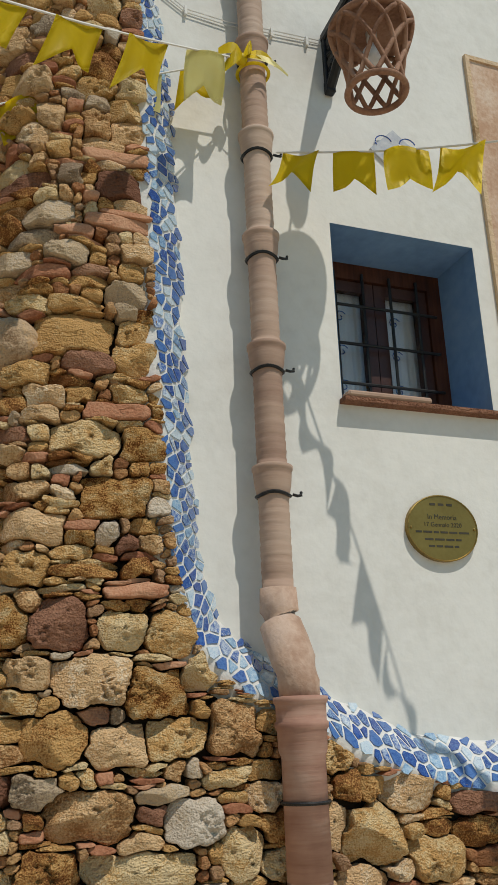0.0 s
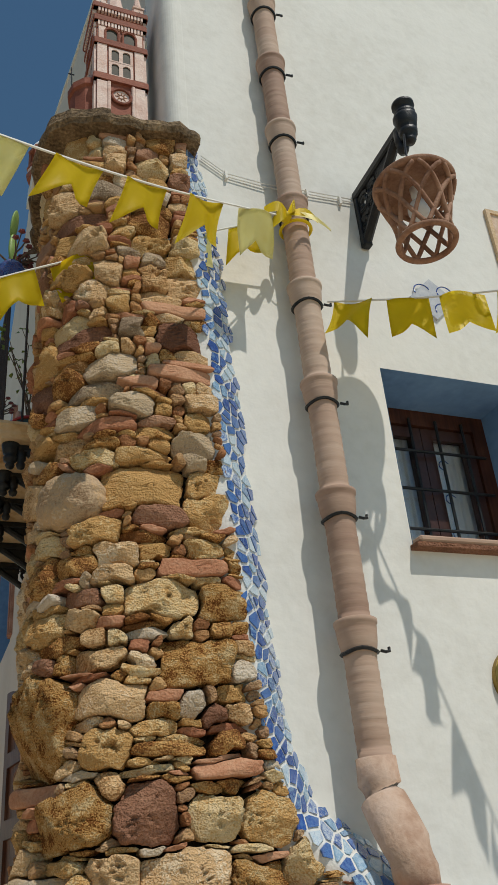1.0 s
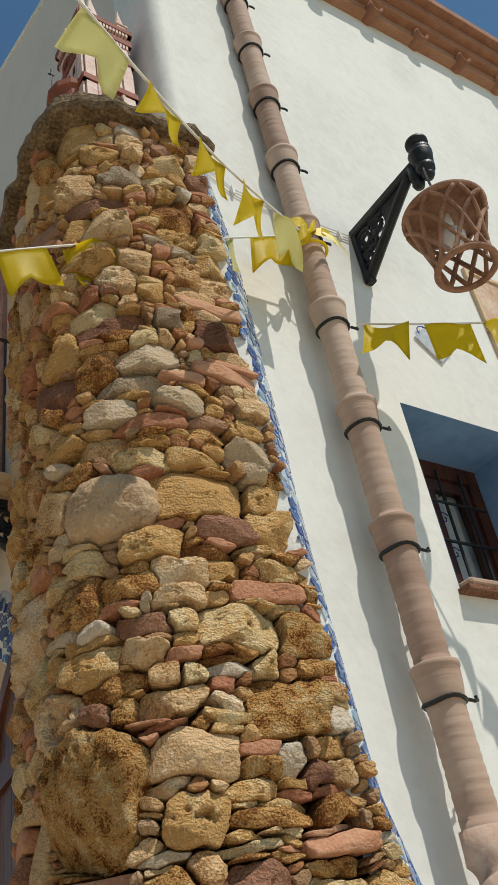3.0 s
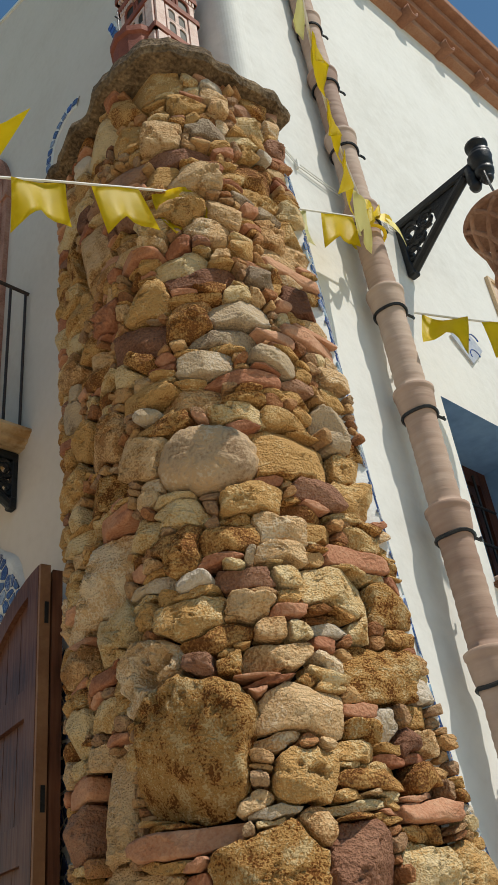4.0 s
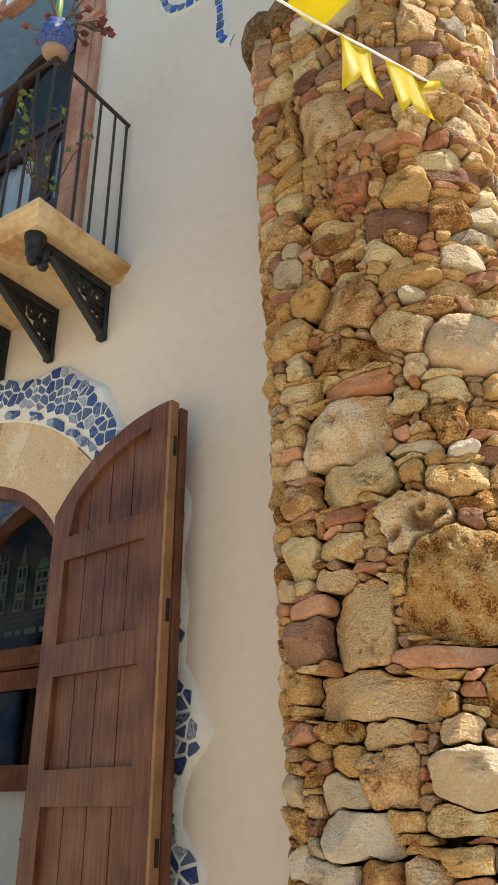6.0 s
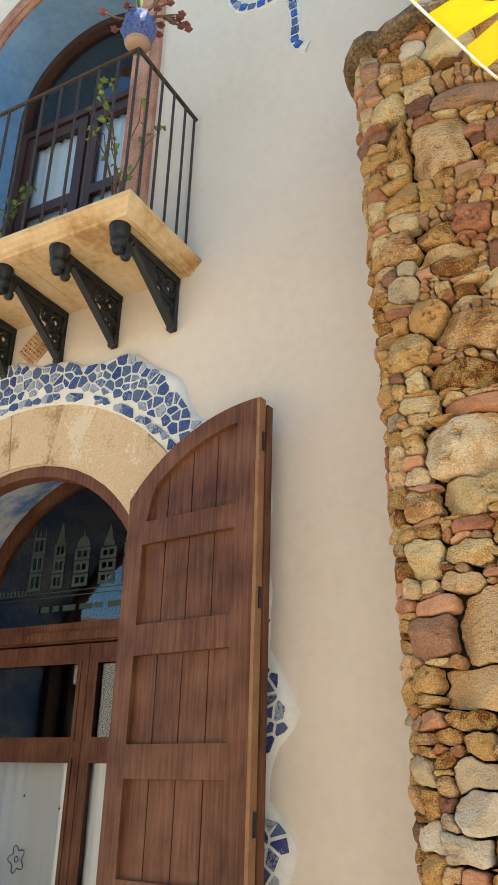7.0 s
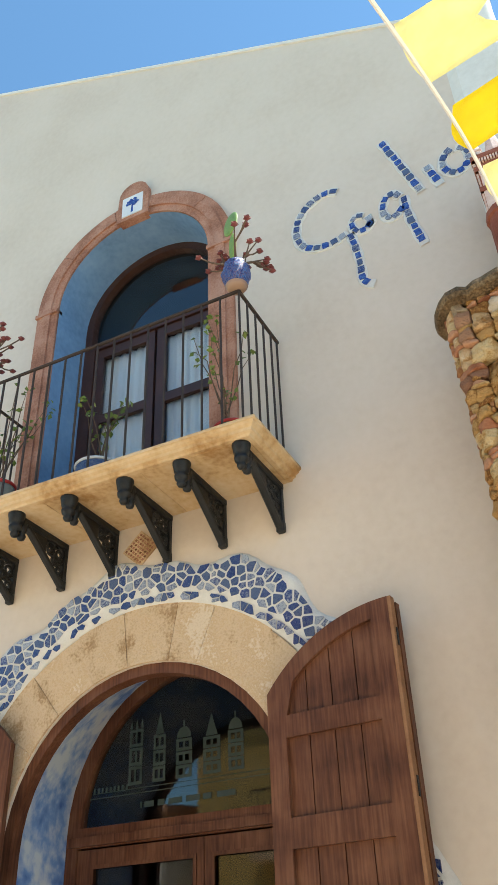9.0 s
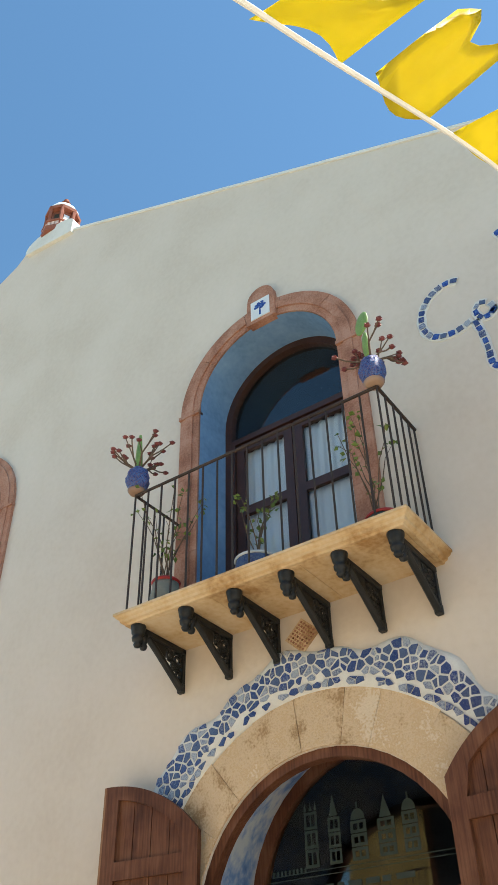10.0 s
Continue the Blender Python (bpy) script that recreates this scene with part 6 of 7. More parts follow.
for k in range(8):
    a = 2 * math.pi * (k + 0.5) / 8
    b = bmesh.new()
    box(b, (-0.03, -0.045, 0.25), (0.006, 0.045, 0.42))
    part("drum_window", b, WHITE_GLAZE if k % 2 else INK, cup, m=pose(0.188 * math.cos(a), 0.188 * math.sin(a), 0, 0, 0, math.degrees(a)))
    for q in range(3):
        b = bmesh.new()
        box(b, (-0.01, -0.03, 0.065), (0.012, 0.02, 0.14))
        part("arcade", b, TOWER_PALE, cup, m=pose(0.255 * math.cos(a), 0.255 * math.sin(a), 0, 0, 0, math.degrees(a)) @ Matrix.Translation((0, (q - 1) * 0.065, 0)))
    b = bmesh.new()
    a2 = 2 * math.pi * k / 8
    tube(b, [(0.25 * math.cos(a2), 0.25 * math.sin(a2), 0.19), (0.25 * math.cos(a2), 0.25 * math.sin(a2), 0.52)], 0.03, 6)
    part("column", b, TERRA_RED, cup)
b = bmesh.new()
lathe(b, [(0.26, 0.575), (0.25, 0.63), (0.21, 0.71), (0.14, 0.78), (0.08, 0.81)], 16)
part("dome", b, CLOTH, cup, "silvery glazed dome", True)
b = bmesh.new()
lathe(b, [(0.09, 0.80), (0.095, 0.84), (0.07, 0.85), (0.065, 0.93), (0.08, 0.94), (0.05, 0.98), (0.03, 1.0), (0.045, 1.03), (0.0, 1.06)], 12)
part("lantern", b, TERRA_RED, cup, smooth=True)

# ---- terracotta church tower on the buttress ----
tower = thing("tower_model", "terracotta model of a bell tower standing on the buttress", "model", (-0.255, -0.005, TOP + 0.115))
tower.scale = (0.93, 0.93, 1.0)
TZ = TOP + 0.115
H1, H2, H3, H4 = 0.575, 0.845, 1.03, 1.13
CZ = 0.46           # clock height
hw = 0.135


def side_m(k):
    return pose(0, 0, 0, 0, 0, 90 * k)


def tplace(u, v, w):
    return Vector((u, -hw - w, v))


b = bmesh.new()
box(b, (-hw, -hw, 0), (hw, hw, H4))
part("shaft", b, TERRA_RED, tower)
b = bmesh.new()
lathe(b, [(0.125, 0.0), (0.125, 0.55), (0.14, 0.56), (0.14, 0.60), (0.10, 0.62), (0.0, 0.74)], 12, Matrix.Translation((-0.12, 0.03, 0)))
part("apse", b, TERRA_RED, tower)
b = bmesh.new()
tube(b, [(-0.24, 0.02, 0.60), (-0.245, 0.02, 0.78)], 0.004, 5)
tube(b, [(-0.262, 0.02, 0.73), (-0.228, 0.02, 0.73)], 0.004, 5)
part("apse_cross", b, IRON, tower)
for k in range(4):
    m = side_m(k)
    for u in (-0.105, 0.105):
        part("corner_panel", plate([rect(u - 0.027, 0.03, u + 0.027, H1 - 0.03)], 0, 0.012, tplace), TOWER_PALE, tower, m=m)
        part("corner_panel", plate([rect(u - 0.027, H1 + 0.03, u + 0.027, H2 - 0.02)], 0, 0.012, tplace), TOWER_PALE, tower, m=m)
        part("corner_panel", plate([rect(u - 0.02, H2 + 0.024, u + 0.02, H3 - 0.06)], 0, 0.009, tplace), TOWER_PALE, tower, m=m)
    for u in (-0.067, 0.067):
        b = bmesh.new()
        tube(b, [tplace(u, 0.03, 0.008), tplace(u, H1 - 0.03, 0.008)], 0.011, 8)
        part("column", b, TOWER_PALE, tower, m=m)
    b = bmesh.new()
    tube(b, [tplace(0.052 * math.cos(a), CZ + 0.052 * math.sin(a), 0.01) for a in np.linspace(0, 2 * math.pi, 25)[:-1]], 0.009, 6, True)
    part("clock_ring", b, TERRA_RED, tower, m=m)
    part("clock_face", plate([[(0.047 * math.cos(a), CZ + 0.047 * math.sin(a)) for a in np.linspace(0, 2 * math.pi, 21)[:-1]]], -0.01, 0.005, tplace), TOWER_PALE, tower, m=m)
    for q in range(8):
        a = q * math.pi / 4
        part("clock_ray", plate([[(0.012 * math.cos(a - 0.4), CZ + 0.012 * math.sin(a - 0.4)), (0.034 * math.cos(a), CZ + 0.034 * math.sin(a)), (0.012 * math.cos(a + 0.4), CZ + 0.012 * math.sin(a + 0.4))]], 0.005, 0.0075, tplace), BROWN, tower, m=m)
    part("door_frame", plate([rect(-0.052, 0.0, 0.052, 0.16), rect(-0.034, 0.001, 0.034, 0.135)], 0, 0.012, tplace), TERRA_RED, tower, m=m)
    for zc in (H1, H2, H3):
        part("cornice", plate([rect(-hw - 0.014, zc - 0.02, hw + 0.014, zc + 0.02)], -0.02, 0.018, tplace), TERRA_RED, tower, m=m)
    # no holes here: flat dark plates paint the shade inside the openings
    for vz in (H1 + 0.034, H1 + 0.143):
        for u in (-0.032, 0.032):
            part("arched_opening", plate([arch(u, vz, 0.021, vz + 0.065, 10)], -0.01, 0.004, tplace), INK, tower, m=m)
        part("opening_frame", plate([rect(-0.068, vz - 0.012, 0.068, vz + 0.10), arch(-0.032, vz, 0.021, vz + 0.065, 10), arch(0.032, vz, 0.021, vz + 0.065, 10)], -0.005, 0.010, tplace), TOWER_PALE, tower, m=m)
    for u in (-0.05, 0.05):
        part("arched_opening", plate([arch(u, H2 + 0.03, 0.032, H2 + 0.085, 12)], -0.01, 0.004, tplace), INK, tower, m=m)
        b = bmesh.new()
        tube(b, [tplace(u + 0.038 * math.cos(a), H2 + 0.085 + 0.038 * math.sin(a), 0.008) for a in np.linspace(0, math.pi, 12)], 0.008, 6)
        for d in (-0.038, 0.038):
            tube(b, [tplace(u + d, H2 + 0.02, 0.008), tplace(u + d, H2 + 0.085, 0.008)], 0.008, 6)
        part("opening_frame", b, TERRA_RED, tower, m=m)
    for q in range(14):
        u = -hw + 0.012 + q * (2 * hw - 0.024) / 13
        part("corbel", plate([rect(u - 0.006, H3 - 0.055, u + 0.006, H3 - 0.018)], 0, 0.014, tplace), TOWER_PALE, tower, m=m)
        part("dentil", plate([rect(u - 0.006, H4 - 0.05, u + 0.006, H4 - 0.022)], 0, 0.022, tplace), TOWER_PALE, tower, m=m)
    part("cornice", plate([rect(-hw - 0.02, H4 - 0.022, hw + 0.02, H4 + 0.012)], -0.02, 0.026, tplace), TERRA_RED, tower, m=m)
    for q in range(7):
        u = -hw + 0.02 + q * (2 * hw - 0.04) / 6
        part("merlon", plate([[(u - 0.012, H4 + 0.01), (u + 0.012, H4 + 0.01), (u + 0.012, H4 + 0.035), (u, H4 + 0.048), (u - 0.012, H4 + 0.035)]], -0.015, 0.005, tplace), TOWER_PALE, tower, m=m)
for x in (-0.11, 0.11):
    for y in (-0.11, 0.11):
        b = bmesh.new()
        box(b, (x - 0.03, y - 0.03, H4), (x + 0.03, y + 0.03, H4 + 0.07), 0.004)
        box(b, (x - 0.036, y - 0.036, H4 + 0.07), (x + 0.036, y + 0.036, H4 + 0.085), 0.003)
        lathe(b, [(0.03, H4 + 0.085), (0.004, H4 + 0.24), (0.007, H4 + 0.25), (0.0, H4 + 0.26)], 8, Matrix.Translation((x, y, 0)))
        part("pinnacle", b, TOWER_PALE, tower)
b = bmesh.new()
lathe(b, [(0.085, H4), (0.08, H4 + 0.05), (0.006, H4 + 0.47), (0.011, H4 + 0.485), (0.009, H4 + 0.50), (0.0, H4 + 0.505)], 8)
part("spire", b, TOWER_PALE, tower)

# ---- mosaic lettering on the shaded wall ----
word = thing("mosaic_lettering", "handwritten word laid in broken blue tiles on the wall", "lettering", (0, 0.8, 6.0))
WORLD.add(word)


def smooth_line(pts, step):
    out = []
    n = len(pts)
    P = [pts[0]] + list(pts) + [pts[-1]]
    fine = []
    for i in range(1, n):
        for k in range(12):
            t = k / 12
            p0, p1, p2, p3 = P[i - 1], P[i], P[i + 1], P[i + 2]
            fine.append(tuple(0.5 * (2 * p1[c] + (p2[c] - p0[c]) * t + (2 * p0[c] - 5 * p1[c] + 4 * p2[c] - p3[c]) * t * t + (3 * p1[c] - p0[c] - 3 * p2[c] + p3[c]) * t ** 3) for c in (0, 1)))
    fine.append(pts[-1])
    out, acc = [fine[0]], 0.0
    for a, c in zip(fine, fine[1:]):
        acc += math.hypot(c[0] - a[0], c[1] - a[1])
        if acc >= step:
            out.append(c)
            acc = 0.0
    return out


rl = random.Random(31)


def stroke(pts, width=0.062):
    line = smooth_line(pts, 0.062)
    b = bmesh.new()
    prev = None
    dense = smooth_line(pts, 0.02)
    for i, (u, v) in enumerate(dense):
        a, c = dense[max(0, i - 1)], dense[min(len(dense) - 1, i + 1)]
        L = math.hypot(c[0] - a[0], c[1] - a[1]) or 1
        nu, nv = -(c[1] - a[1]) / L, (c[0] - a[0]) / L
        w = width * 0.5 + 0.010 + 0.004 * math.sin(i)
        cur = [b.verts.new(wallB(u + nu * q, v + nv * q, h)) for q, h in ((-w, -0.001), (-w * 0.85, 0.008), (w * 0.85, 0.008), (w, -0.001))]
        if prev:
            for k in range(3):
                b.faces.new((prev[k], prev[k + 1], cur[k + 1], cur[k]))
        prev = cur
    part("grout_line", b, GROUT, word)
    for i in range(len(line) - 1):
        (u0, v0), (u1, v1) = line[i], line[i + 1]
        L = math.hypot(u1 - u0, v1 - v0)
        du, dv = (u1 - u0) / L, (v1 - v0) / L
        hw_ = width * rl.uniform(0.40, 0.5)
        g = 0.008
        quad = []
        for al, ac in ((g, -1), (L * 0.5, -1.08), (L - g, -1), (L - g, 1), (L * 0.5, 1.08), (g, 1)):
            al += rl.uniform(-0.003, 0.003)
            ac *= rl.uniform(0.66, 1.0)
            quad.append((u0 + du * al - dv * hw_ * ac, v0 + dv * al + du * hw_ * ac))
        part("letter_tile", plate([quad], 0.006, 0.0145, wallB), TILE_GREY if rl.random() < 0.5 else COBALT, word)


stroke([(1.13, 6.49), (1.22, 6.52), (1.32, 6.49), (1.41, 6.42), (1.47, 6.31), (1.485, 6.17), (1.44, 6.05), (1.36, 5.995), (1.26, 5.975), (1.16, 5.99), (1.08, 6.03)])
stroke([(1.08, 6.00), (1.05, 5.84), (1.035, 5.67), (1.03, 5.51), (0.955, 5.455)], 0.055)
stroke([(0.96, 6.13), (1.02, 6.15), (1.06, 6.09), (1.03, 6.0), (0.97, 5.98), (0.92, 6.03), (0.94, 6.11)], 0.05)
stroke([(0.95, 6.0), (0.88, 6.06)], 0.045)
stroke([(0.68, 6.17), (0.73, 6.24), (0.79, 6.20), (0.82, 6.09), (0.79, 6.0), (0.73, 6.0), (0.67, 6.07)], 0.055)
stroke([(0.655, 6.16), (0.65, 6.0), (0.62, 5.82), (0.575, 5.63)], 0.06)
stroke([(0.742, 6.82), (0.70, 6.69), (0.65, 6.54), (0.59, 6.34), (0.525, 6.14)], 0.06)
stroke([(0.46, 6.37), (0.425, 6.25), (0.39, 6.13)], 0.058)
stroke([(0.26, 6.445), (0.33, 6.39), (0.345, 6.28), (0.285, 6.19), (0.20, 6.21), (0.155, 6.30), (0.18, 6.40), (0.25, 6.44)], 0.058)

# ---- pots and plants on the balcony ----
def head_vase(at, seed):
    v = thing("ceramic_vase", "knobbly cobalt-glazed ceramic vase on a clay saucer", "vase", at, "vases on the balcony corners")
    r = random.Random(seed)
    b = bmesh.new()
    bmesh.ops.create_icosphere(b, subdivisions=4, radius=1)
    for q in b.verts:
        c = q.co.copy()
        k = 1 + 0.16 * noise.noise(c * 4.5 + Vector((seed, 0, 0))) + 0.10 * noise.noise(c * 9)
        q.co = Vector((c.x * 0.092 * k, c.y * 0.092 * k, 0.135 + c.z * 0.125 * (1 + 0.05 * k)))
    part("vase_body", b, MURAL_BLUE, v, smooth=True)
    b = bmesh.new()
    lathe(b, [(0.04, 0.0), (0.058, 0.004), (0.074, 0.03), (0.070, 0.034), (0.045, 0.02), (0.0, 0.02)], 20)
    part("saucer", b, TERRACOTTA, v, smooth=True)
    return v


def succulent(at, seed, pad):
    s = thing("succulent", "dark red rosette succulent with bare branching stems in a vase", "plant", at)
    r = random.Random(seed)
    tips = []
    for k in range(9):
        a = r.uniform(0, 2 * math.pi)
        L = r.uniform(0.14, 0.30)
        up = r.uniform(0.02, 0.20)
        stems = bmesh.new()
        p1 = Vector((math.cos(a) * L * 0.45, math.sin(a) * L * 0.45, up * 0.35 + 0.02))
        p2 = Vector((math.cos(a + 0.3) * L, math.sin(a + 0.3) * L, up + 0.04))
        tube(stems, [(0, 0, -0.02), p1, p1.lerp(p2, 0.5) + Vector((0, 0, -0.012)), p2], [0.009, 0.007, 0.006, 0.005], 6)
        tips.append(p2)
        for j in range(2):
            q = p1.lerp(p2, r.uniform(0.2, 0.8)) + Vector((r.uniform(-0.06, 0.06), r.uniform(-0.06, 0.06), r.uniform(0.02, 0.10)))
            tube(stems, [p1, q], [0.006, 0.004], 5)
            tips.append(q)
        part("stem", stems, TWIG, s)
    for t in tips:
        b = bmesh.new()
        bmesh.ops.create_icosphere(b, subdivisions=2, radius=1)
        for q in b.verts:              # pointed leaves in a tight whorl
            c = q.co.copy()
            a = math.atan2(c.y, c.x)
            k = 1 + 0.38 * math.sin(5 * a + 6 * c.z) * (1 - c.z * c.z)
            q.co = t + Vector((c.x * 0.021 * k, c.y * 0.021 * k, c.z * 0.014))
        part("rosette", b, RED_LEAF, s)
    if pad:
        b = bmesh.new()
        bmesh.ops.create_uvsphere(b, u_segments=16, v_segments=12, radius=1, matrix=Matrix.Translation((0.0, 0.03, 0.38)) @ pose(0, 0, 0, 8, 0, 70) @ Matrix.Diagonal((0.068, 0.016, 0.125, 1)))
        part("cactus_pad", b, CACTUS, s, "green prickly-pear pad", True)
        b = bmesh.new()
        bmesh.ops.create_uvsphere(b, u_segments=14, v_segments=10, radius=1, matrix=Matrix.Translation((0.0, 0.02, 0.15)) @ pose(0, 0, 0, 0, 0, 50) @ Matrix.Diagonal((0.045, 0.02, 0.13, 1)))
        part("cactus_pad", b, CACTUS, s, "green prickly-pear pad", True)
    else:
        b = bmesh.new()
        tube(b, [(0, 0, 0), (0.0, 0.005, 0.2), (0.005, 0.01, 0.36)], [0.035, 0.026, 0.012], 8)
        part("cactus_stem", b, CACTUS, s, "green columnar stem")
    return s


def bush(at, seed, height, n, label, spread=0.16):
    s = thing("potted_shrub", label, "plant", at)
    r = random.Random(seed)
    stems, leaves = bmesh.new(), bmesh.new()
    for k in range(n):
        a = r.uniform(0, 2 * math.pi)
        pts = [Vector((r.uniform(-0.03, 0.03), r.uniform(-0.03, 0.03), 0))]
        for i in range(1, 6):
            f = i / 5
            pts.append(Vector((math.cos(a) * spread * f ** 1.6 + r.uniform(-0.02, 0.02), math.sin(a) * spread * f ** 1.6 + r.uniform(-0.02, 0.02), height * f * r.uniform(0.9, 1.05))))
        tube(stems, pts, [0.006, 0.005, 0.0045, 0.004, 0.003, 0.002], 5)
        for i in range(2, 6):
            for j in range(r.choice((1, 3, 4)) if i > 3 else r.choice((0, 1, 2))):
                c = pts[i] + Vector((r.uniform(-0.035, 0.035), r.uniform(-0.035, 0.035), r.uniform(-0.03, 0.04)))
                rot = Euler((r.uniform(-1, 1), r.uniform(-1, 1), r.uniform(0, 6.28))).to_matrix()
                L, W = r.uniform(0.035, 0.06), r.uniform(0.013, 0.022)
                q = [c + rot @ Vector(p) for p in ((0, 0, 0), (L * 0.5, W, 0.006), (L, 0, -0.004), (L * 0.5, -W, 0.006))]
                vs = [leaves.verts.new(p) for p in q]
                leaves.faces.new((vs[0], vs[1], vs[2]))
                leaves.faces.new((vs[0], vs[2], vs[3]))
    part("stem", stems, TWIG, s)
    part("foliage", leaves, LEAF, s, "small yellow-green leaves")
    return s


head_vase((RX - 0.005, RY0 + 0.01, RZ + 0.012), 3)
succulent((RX - 0.005, RY0 + 0.01, RZ + 0.26), 14, True)
head_vase((RX - 0.005, RY1 - 0.01, RZ + 0.012), 8)
succulent((RX - 0.005, RY1 - 0.01, RZ + 0.26), 27, False)


def pot_on_slab(at, prof, mat, label, rim=None):
    p = thing("flower_pot", label, "pot", at)
    b = bmesh.new()
    lathe(b, prof, 24)
    part("pot_body", b, mat, p, smooth=True)
    if rim:
        b = bmesh.new()
        tube(b, [(rim[0] * math.cos(a), rim[0] * math.sin(a), rim[1]) for a in np.linspace(0, 2 * math.pi, 25)[:-1]], rim[2], 6, True)
        part("pot_rim", b, rim[3], p, smooth=True)
    return p


RED_RIM = material("red_glaze", [(0.35, 0.02, 0.02), (0.45, 0.04, 0.03)], 0.4, 10, 60, 0)
GREEN_POT = material("dark_green_glaze", [(0.02, 0.05, 0.04), (0.04, 0.08, 0.06)], 0.35, 10, 60, 0)
POT_GREY = material("grey_glaze", [(0.20, 0.19, 0.15), (0.30, 0.28, 0.22)], 0.5, 10, 60, 0.1)
pot_on_slab((-0.42, 3.66, SLAB_Z), [(0.09, 0), (0.105, 0.02), (0.115, 0.13), (0.10, 0.2), (0.10, 0.25), (0.085, 0.25), (0.08, 0.22), (0.0, 0.22)], POT_GREY, "grey glazed pot with a red rim on the balcony", (0.095, 0.25, 0.016, RED_RIM))
bush((-0.42, 3.66, SLAB_Z + 0.22), 5, 0.75, 10, "leggy shrub with sparse yellow-green leaves in a pot", 0.26)
pot_on_slab((-0.34, 2.90, SLAB_Z), [(0.08, 0), (0.13, 0.05), (0.155, 0.12), (0.145, 0.19), (0.15, 0.21), (0.13, 0.21), (0.12, 0.18), (0.0, 0.18)], TILE_GREY, "wide majolica pot with blue decoration on the balcony", (0.145, 0.205, 0.012, WHITE_GLAZE))
bush((-0.34, 2.90, SLAB_Z + 0.18), 9, 0.55, 6, "small shrub with fresh green leaves in a majolica pot", 0.14)
pot_on_slab((-0.40, 1.86, SLAB_Z), [(0.10, 0), (0.125, 0.03), (0.13, 0.08), (0.115, 0.12), (0.10, 0.12), (0.09, 0.1), (0.0, 0.1)], GREEN_POT, "low dark green pot with a red rim on the balcony", (0.115, 0.12, 0.014, RED_RIM))
bush((-0.40, 1.90, SLAB_Z + 0.1), 17, 0.72, 8, "thin reddish twigs with a few leaves against the surround", 0.20)

# ---- bunting ----
def bunting(pts, label, flag_w, flag_h, gap, seed, first_at=0.1, pale=0.15, wind=(0, 0, 0), calm=0.0):
    s = thing("bunting", label, "bunting", pts[0], "yellow bunting lines")
    WORLD.add(s)
    line = [Vector(p) for p in pts]
    fine = []
    for i in range(len(line) - 1):
        p0, p1, p2, p3 = line[max(0, i - 1)], line[i], line[i + 1], line[min(len(line) - 1, i + 2)]
        for k in range(14):
            t = k / 14
            fine.append(0.5 * (2 * p1 + (p2 - p0) * t + (2 * p0 - 5 * p1 + 4 * p2 - p3) * t * t + (3 * p1 - p0 - 3 * p2 + p3) * t ** 3))
    fine.append(line[-1])
    b = bmesh.new()
    tube(b, fine, 0.0045, 5)
    part("cord", b, STRING, s)
    acc = [0.0]
    for a, c in zip(fine, fine[1:]):
        acc.append(acc[-1] + (c - a).length)

    def at(d):
        d = min(max(d, 0), acc[-1])
        for i in range(len(acc) - 1):
            if acc[i + 1] >= d:
                f = (d - acc[i]) / max(1e-6, acc[i + 1] - acc[i])
                return fine[i].lerp(fine[i + 1], f)
        return fine[-1]

    r = random.Random(seed)
    d = first_at
    while d + flag_w < acc[-1]:
        p0, p1 = at(d), at(d + flag_w)
        along = (p1 - p0).normalized()
        side = along.cross(Vector((0, 0, 1))).normalized()
        gust = Vector(wind) * (r.uniform(0.75, 1.2) if d > calm else r.uniform(0.0, 0.15))
        down = (Vector((0, 0, -1)) + side * r.uniform(-0.15, 0.15) + along * r.uniform(-0.2, 0.2) + gust).normalized()
        curl = r.uniform(-0.03, 0.03)
        b = bmesh.new()
        nu, nv = 8, 6
        g = []
        for i in range(nu + 1):
            u = i / nu
            notch = 1.0 - 0.36 * (1 - abs(2 * u - 1))
            g.append([])
            for j in range(nv + 1):
                v = j / nv * notch
                p = p0.lerp(p1, u) + down * (flag_h * v) + side * (curl * math.sin(v * 3 + u * 4) + 0.014 * math.sin(u * 9 + seed) * v)
                g[-1].append(b.verts.new(p))
        for i in range(nu):
            for j in range(nv):
                b.faces.new((g[i][j], g[i + 1][j], g[i + 1][j + 1], g[i][j + 1]))
        bmesh.ops.solidify(b, geom=list(b.faces), thickness=0.0012)
        part("pennant", b, YELLOW_PALE if r.random() < pale else YELLOW, s, smooth=True)
        d += flag_w + gap * r.uniform(0.8, 1.2)
    return s


BOW = Vector((0.405, -0.455, 4.205))
bunting([(0.55, -0.455, 3.76), (0.90, -0.80, 3.60), (1.30, -1.20, 3.47), (1.75, -1.72, 3.36), (2.6, -2.7, 3.26), (4.0, -4.3, 3.4)], "line of yellow swallow-tailed pennants tied to the drainpipe", 0.175, 0.205, 0.05, 2, 0.03, 0.05, (-0.12, -0.05, 0.0))
bunting([BOW, (-0.35, -0.86, 3.80), (-1.13, -1.36, 3.38), (-2.2, -2.05, 2.87), (-4.2, -3.35, 2.62), (-7.8, -5.5, 3.1)], "line of yellow swallow-tailed pennants crossing the street", 0.23, 0.25, 0.11, 6, 0.12, 0.12, (-0.2, -0.1, 0.05), 0.3)
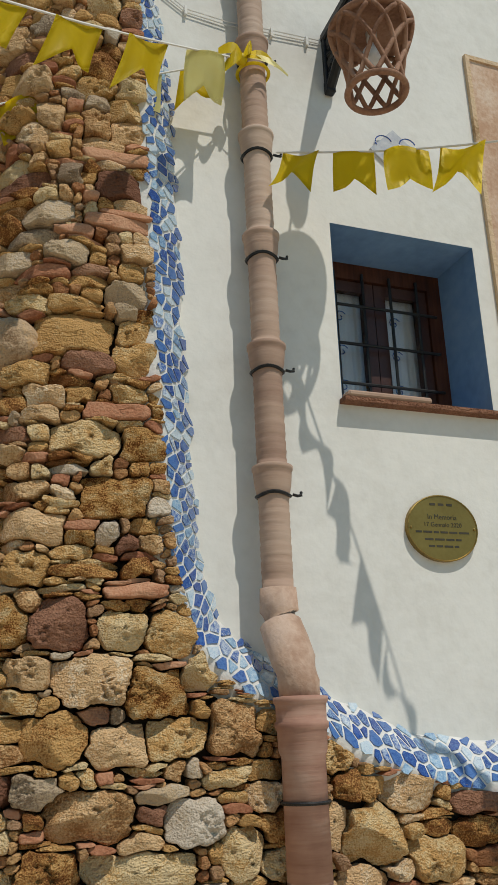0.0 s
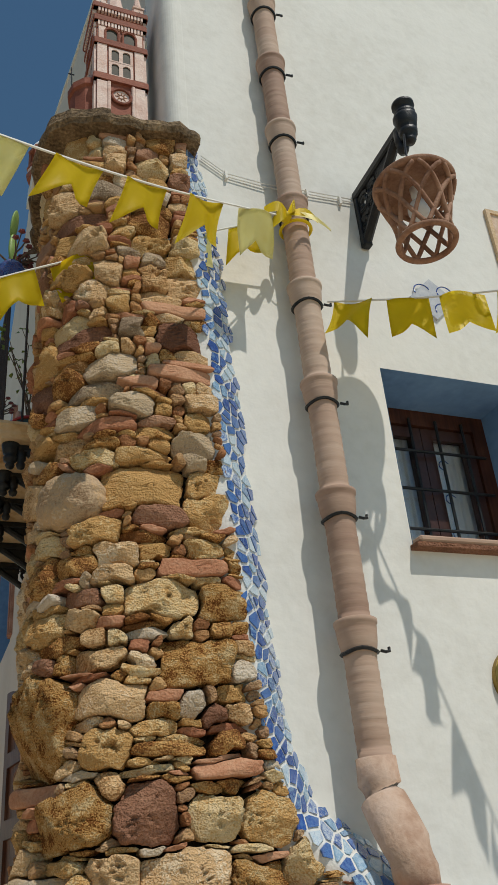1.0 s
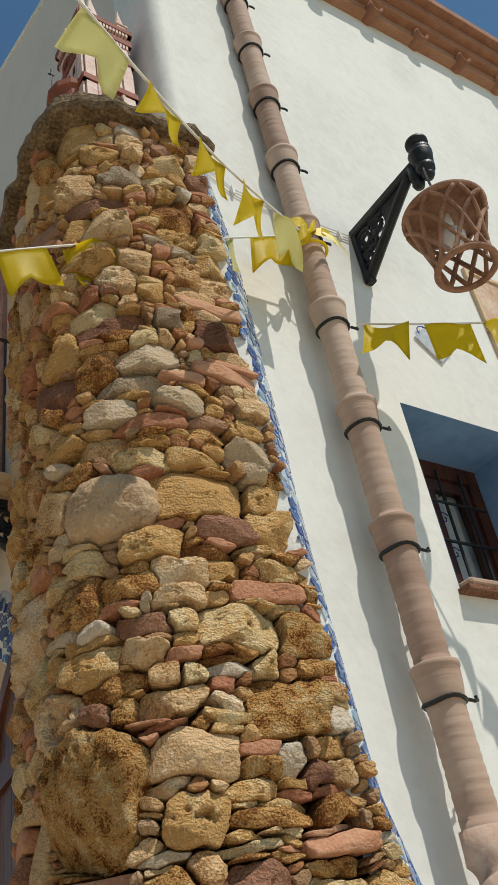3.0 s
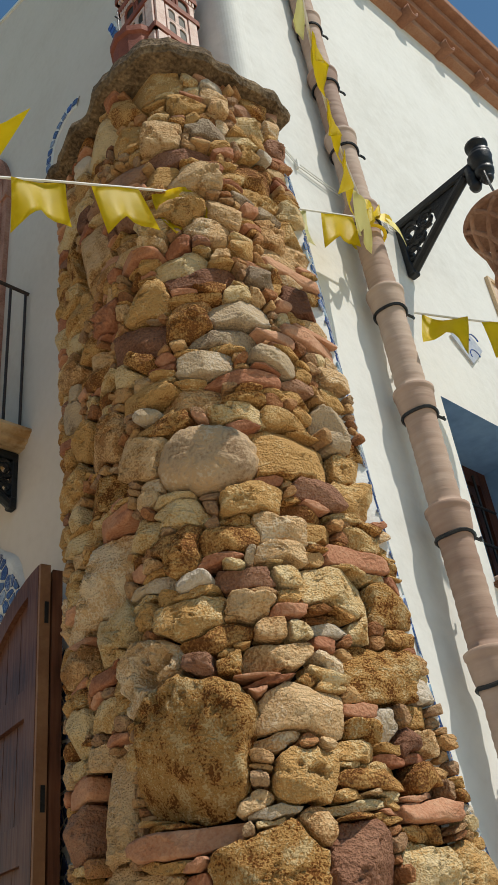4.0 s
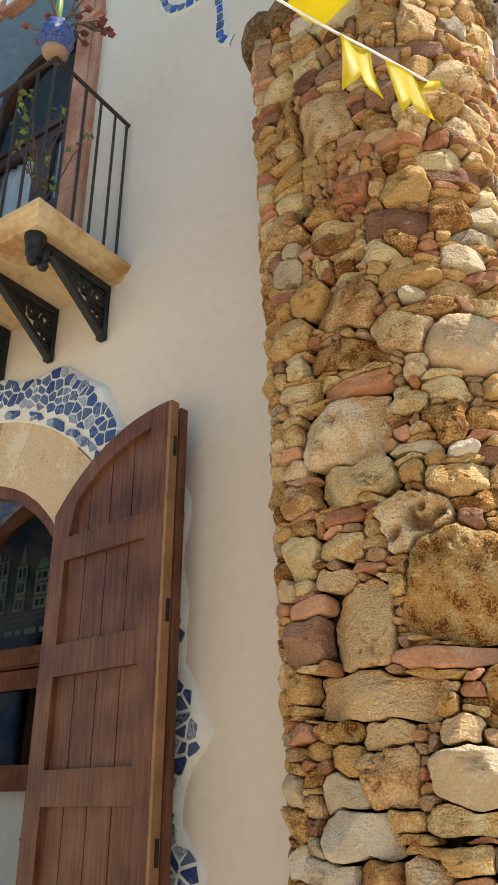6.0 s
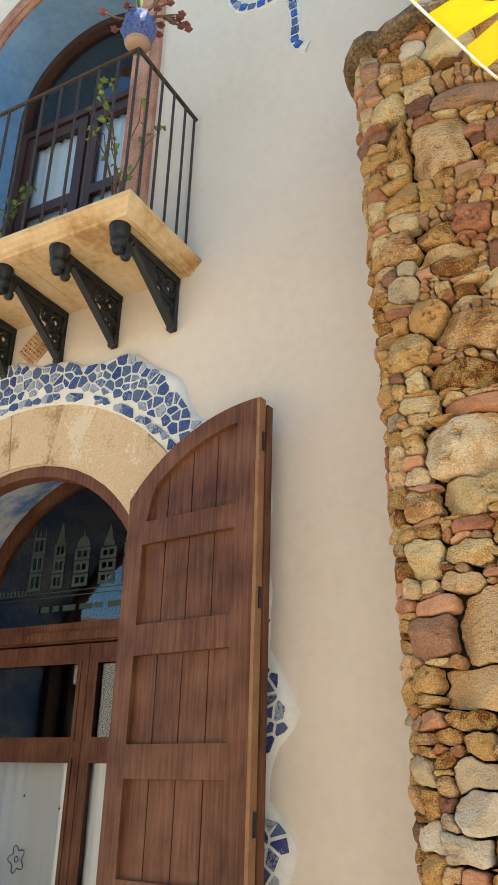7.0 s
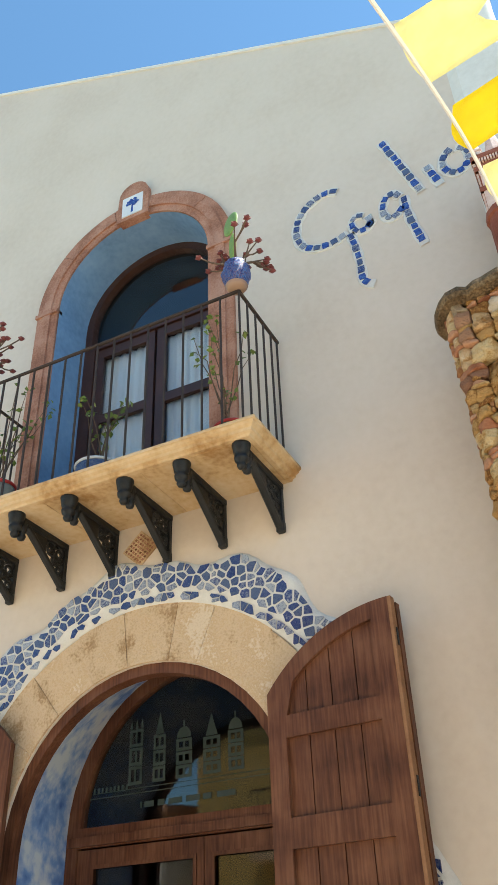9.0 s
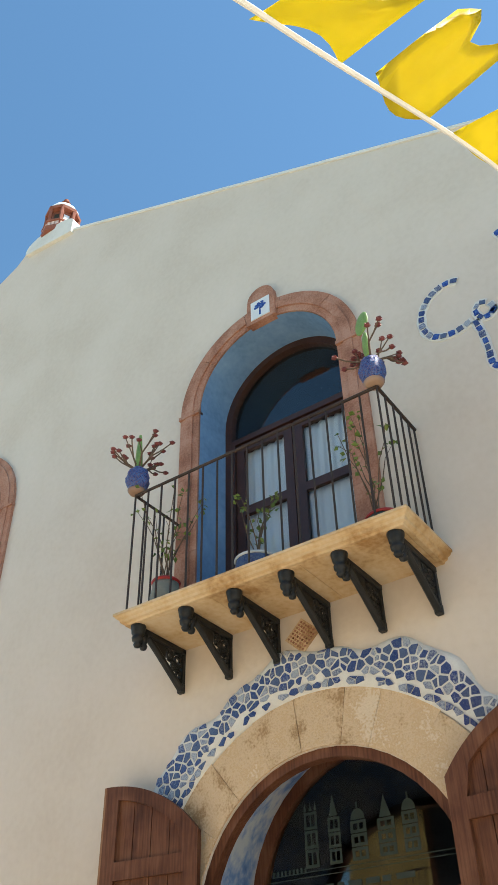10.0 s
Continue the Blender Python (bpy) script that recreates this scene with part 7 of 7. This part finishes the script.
bunting([BOW, (-0.40, -0.32, 3.92), (-0.85, -0.25, 3.73), (-1.24, -0.18, 3.57), (-2.25, -0.01, 3.20), (-2.92, 0.05, 2.97), (-3.53, 0.15, 2.79), (-4.12, 0.28, 2.51), (-4.6, 0.38, 2.30), (-5.6, 0.55, 2.08), (-7.8, 0.9, 2.0)], "line of yellow and pale pennants crossing the street", 0.18, 0.22, 0.08, 11, 0.10, 0.14, (0.35, -1.35, 1.85), 1.65)
bow = thing("ribbon_bow", "yellow plastic ribbon knotted round the drainpipe", "ribbon", BOW)
b = bmesh.new()
bmesh.ops.create_icosphere(b, subdivisions=2, radius=0.028)
part("knot", b, YELLOW, bow, smooth=True)
for k, (du, dz, L, w) in enumerate(((-1, 0.15, 0.11, 0.03), (1, 0.1, 0.15, 0.022), (0.5, 0.75, 0.09, 0.035), (-0.75, -0.55, 0.11, 0.04), (1, -0.12, 0.21, 0.012))):
    b = bmesh.new()
    pr = None
    for i in range(7):
        f = i / 6
        c = Vector((du * L * f, -0.02 - 0.03 * math.sin(f * 3), dz * L * f - 0.02 * f * f))
        ww = w * (0.3 + math.sin(f * 2.6)) * 0.7
        cur = [b.verts.new(c + Vector((0, -0.006 * math.sin(f * 5), ww))), b.verts.new(c + Vector((0, 0.006, -ww)))]
        if pr:
            b.faces.new((pr[0], pr[1], cur[1], cur[0]))
        pr = cur
    bmesh.ops.solidify(b, geom=list(b.faces), thickness=0.0015)
    part("ribbon_tail", b, YELLOW if k < 4 else YELLOW_PALE, bow, smooth=True)
b = bmesh.new()
tube(b, [(PX - BOW.x + 0.07 * math.cos(a), PY - BOW.y + 0.07 * math.sin(a), 0) for a in np.linspace(0, 2 * math.pi, 21)[:-1]], 0.008, 6, True)
part("ribbon_loop", b, YELLOW, bow)

# ---- houses across the street ----
def far_house(name, label, x0, x1, y0, y1, h, mat, doors):
    hs = thing(name, label, "house", (x1, (y0 + y1) / 2, 0))
    WORLD.add(hs)
    pl = lambda u, v, w: Vector((x1 + w, u, v))
    holes = [rect(u - 0.5, v0, u + 0.5, v1) for u, v0, v1 in doors]
    b = plate([rect(y0, -0.2, y1, h)] + holes, -0.3, 0, pl)
    part("wall", b, mat, hs)
    b = bmesh.new()
    box(b, (x0, y0, -0.2), (x1 - 0.31, y1, h - 0.01))
    part("house_body", b, mat, hs)
    b = bmesh.new()
    box(b, (x0, y0 - 0.1, h), (x1 + 0.3, y1 + 0.1, h + 0.16), 0.03)
    part("roof", b, ROOF_TILE, hs)
    for u, v0, v1 in doors:
        w = part("window", plate([rect(u - 0.5, v0, u + 0.5, v1), rect(u - 0.42, v0 + 0.08, u + 0.42, v1 - 0.08)], -0.2, -0.12, pl), WOOD, hs)
        # opaque near-black sheet paints the unlit room behind the glass
        part("pane", plate([rect(u - 0.42, v0 + 0.08, u + 0.42, v1 - 0.08)], -0.18, -0.17, pl), UNLIT_BLACK, w)
        if v0 > 3:
            bl = part("balcony", plate([rect(u - 0.75, v0 - 0.12, u + 0.75, v0)], 0, 0.5, pl), LIMESTONE, hs)
            b = bmesh.new()
            for k in range(13):
                tube(b, [pl(u - 0.7 + 1.4 * k / 12, v0, 0.46), pl(u - 0.7 + 1.4 * k / 12, v0 + 0.95, 0.46)], 0.01, 5)
            tube(b, [pl(u - 0.72, v0 + 0.95, 0.46), pl(u + 0.72, v0 + 0.95, 0.46)], 0.016, 5)
            part("railing", b, IRON, bl)
    return hs


far_house("ochre_house", "ochre plastered house across the street with iron balconies", -14, -8.2, 2.2, 7.9, 6.6, YELLOW_WALL, [(3.6, 0.02, 2.2), (5.9, 0.9, 2.3), (3.6, 3.4, 5.6), (5.9, 3.4, 5.6)])
low_house = far_house("low_house", "low white house closing the street, with a tiled eave", -12.5, -7.5, 6.6, 13.0, 4.3, PLASTER, [(8.2, 0.02, 2.2), (9.9, 2.3, 3.3), (11.8, 0.9, 2.3)])
low_house.matrix_basis = low_house.matrix_basis @ pose(0, 0, 0, 0, 0, -48)
far_house("white_house", "white plastered house across the street", -14, -8.0, -9.0, 2.1, 7.2, PLASTER, [(-6.5, 0.02, 2.2), (-3.5, 0.9, 2.3), (-0.5, 0.02, 2.2), (-6.5, 3.6, 5.7), (-3.5, 3.6, 5.7), (-0.5, 3.6, 5.7)])
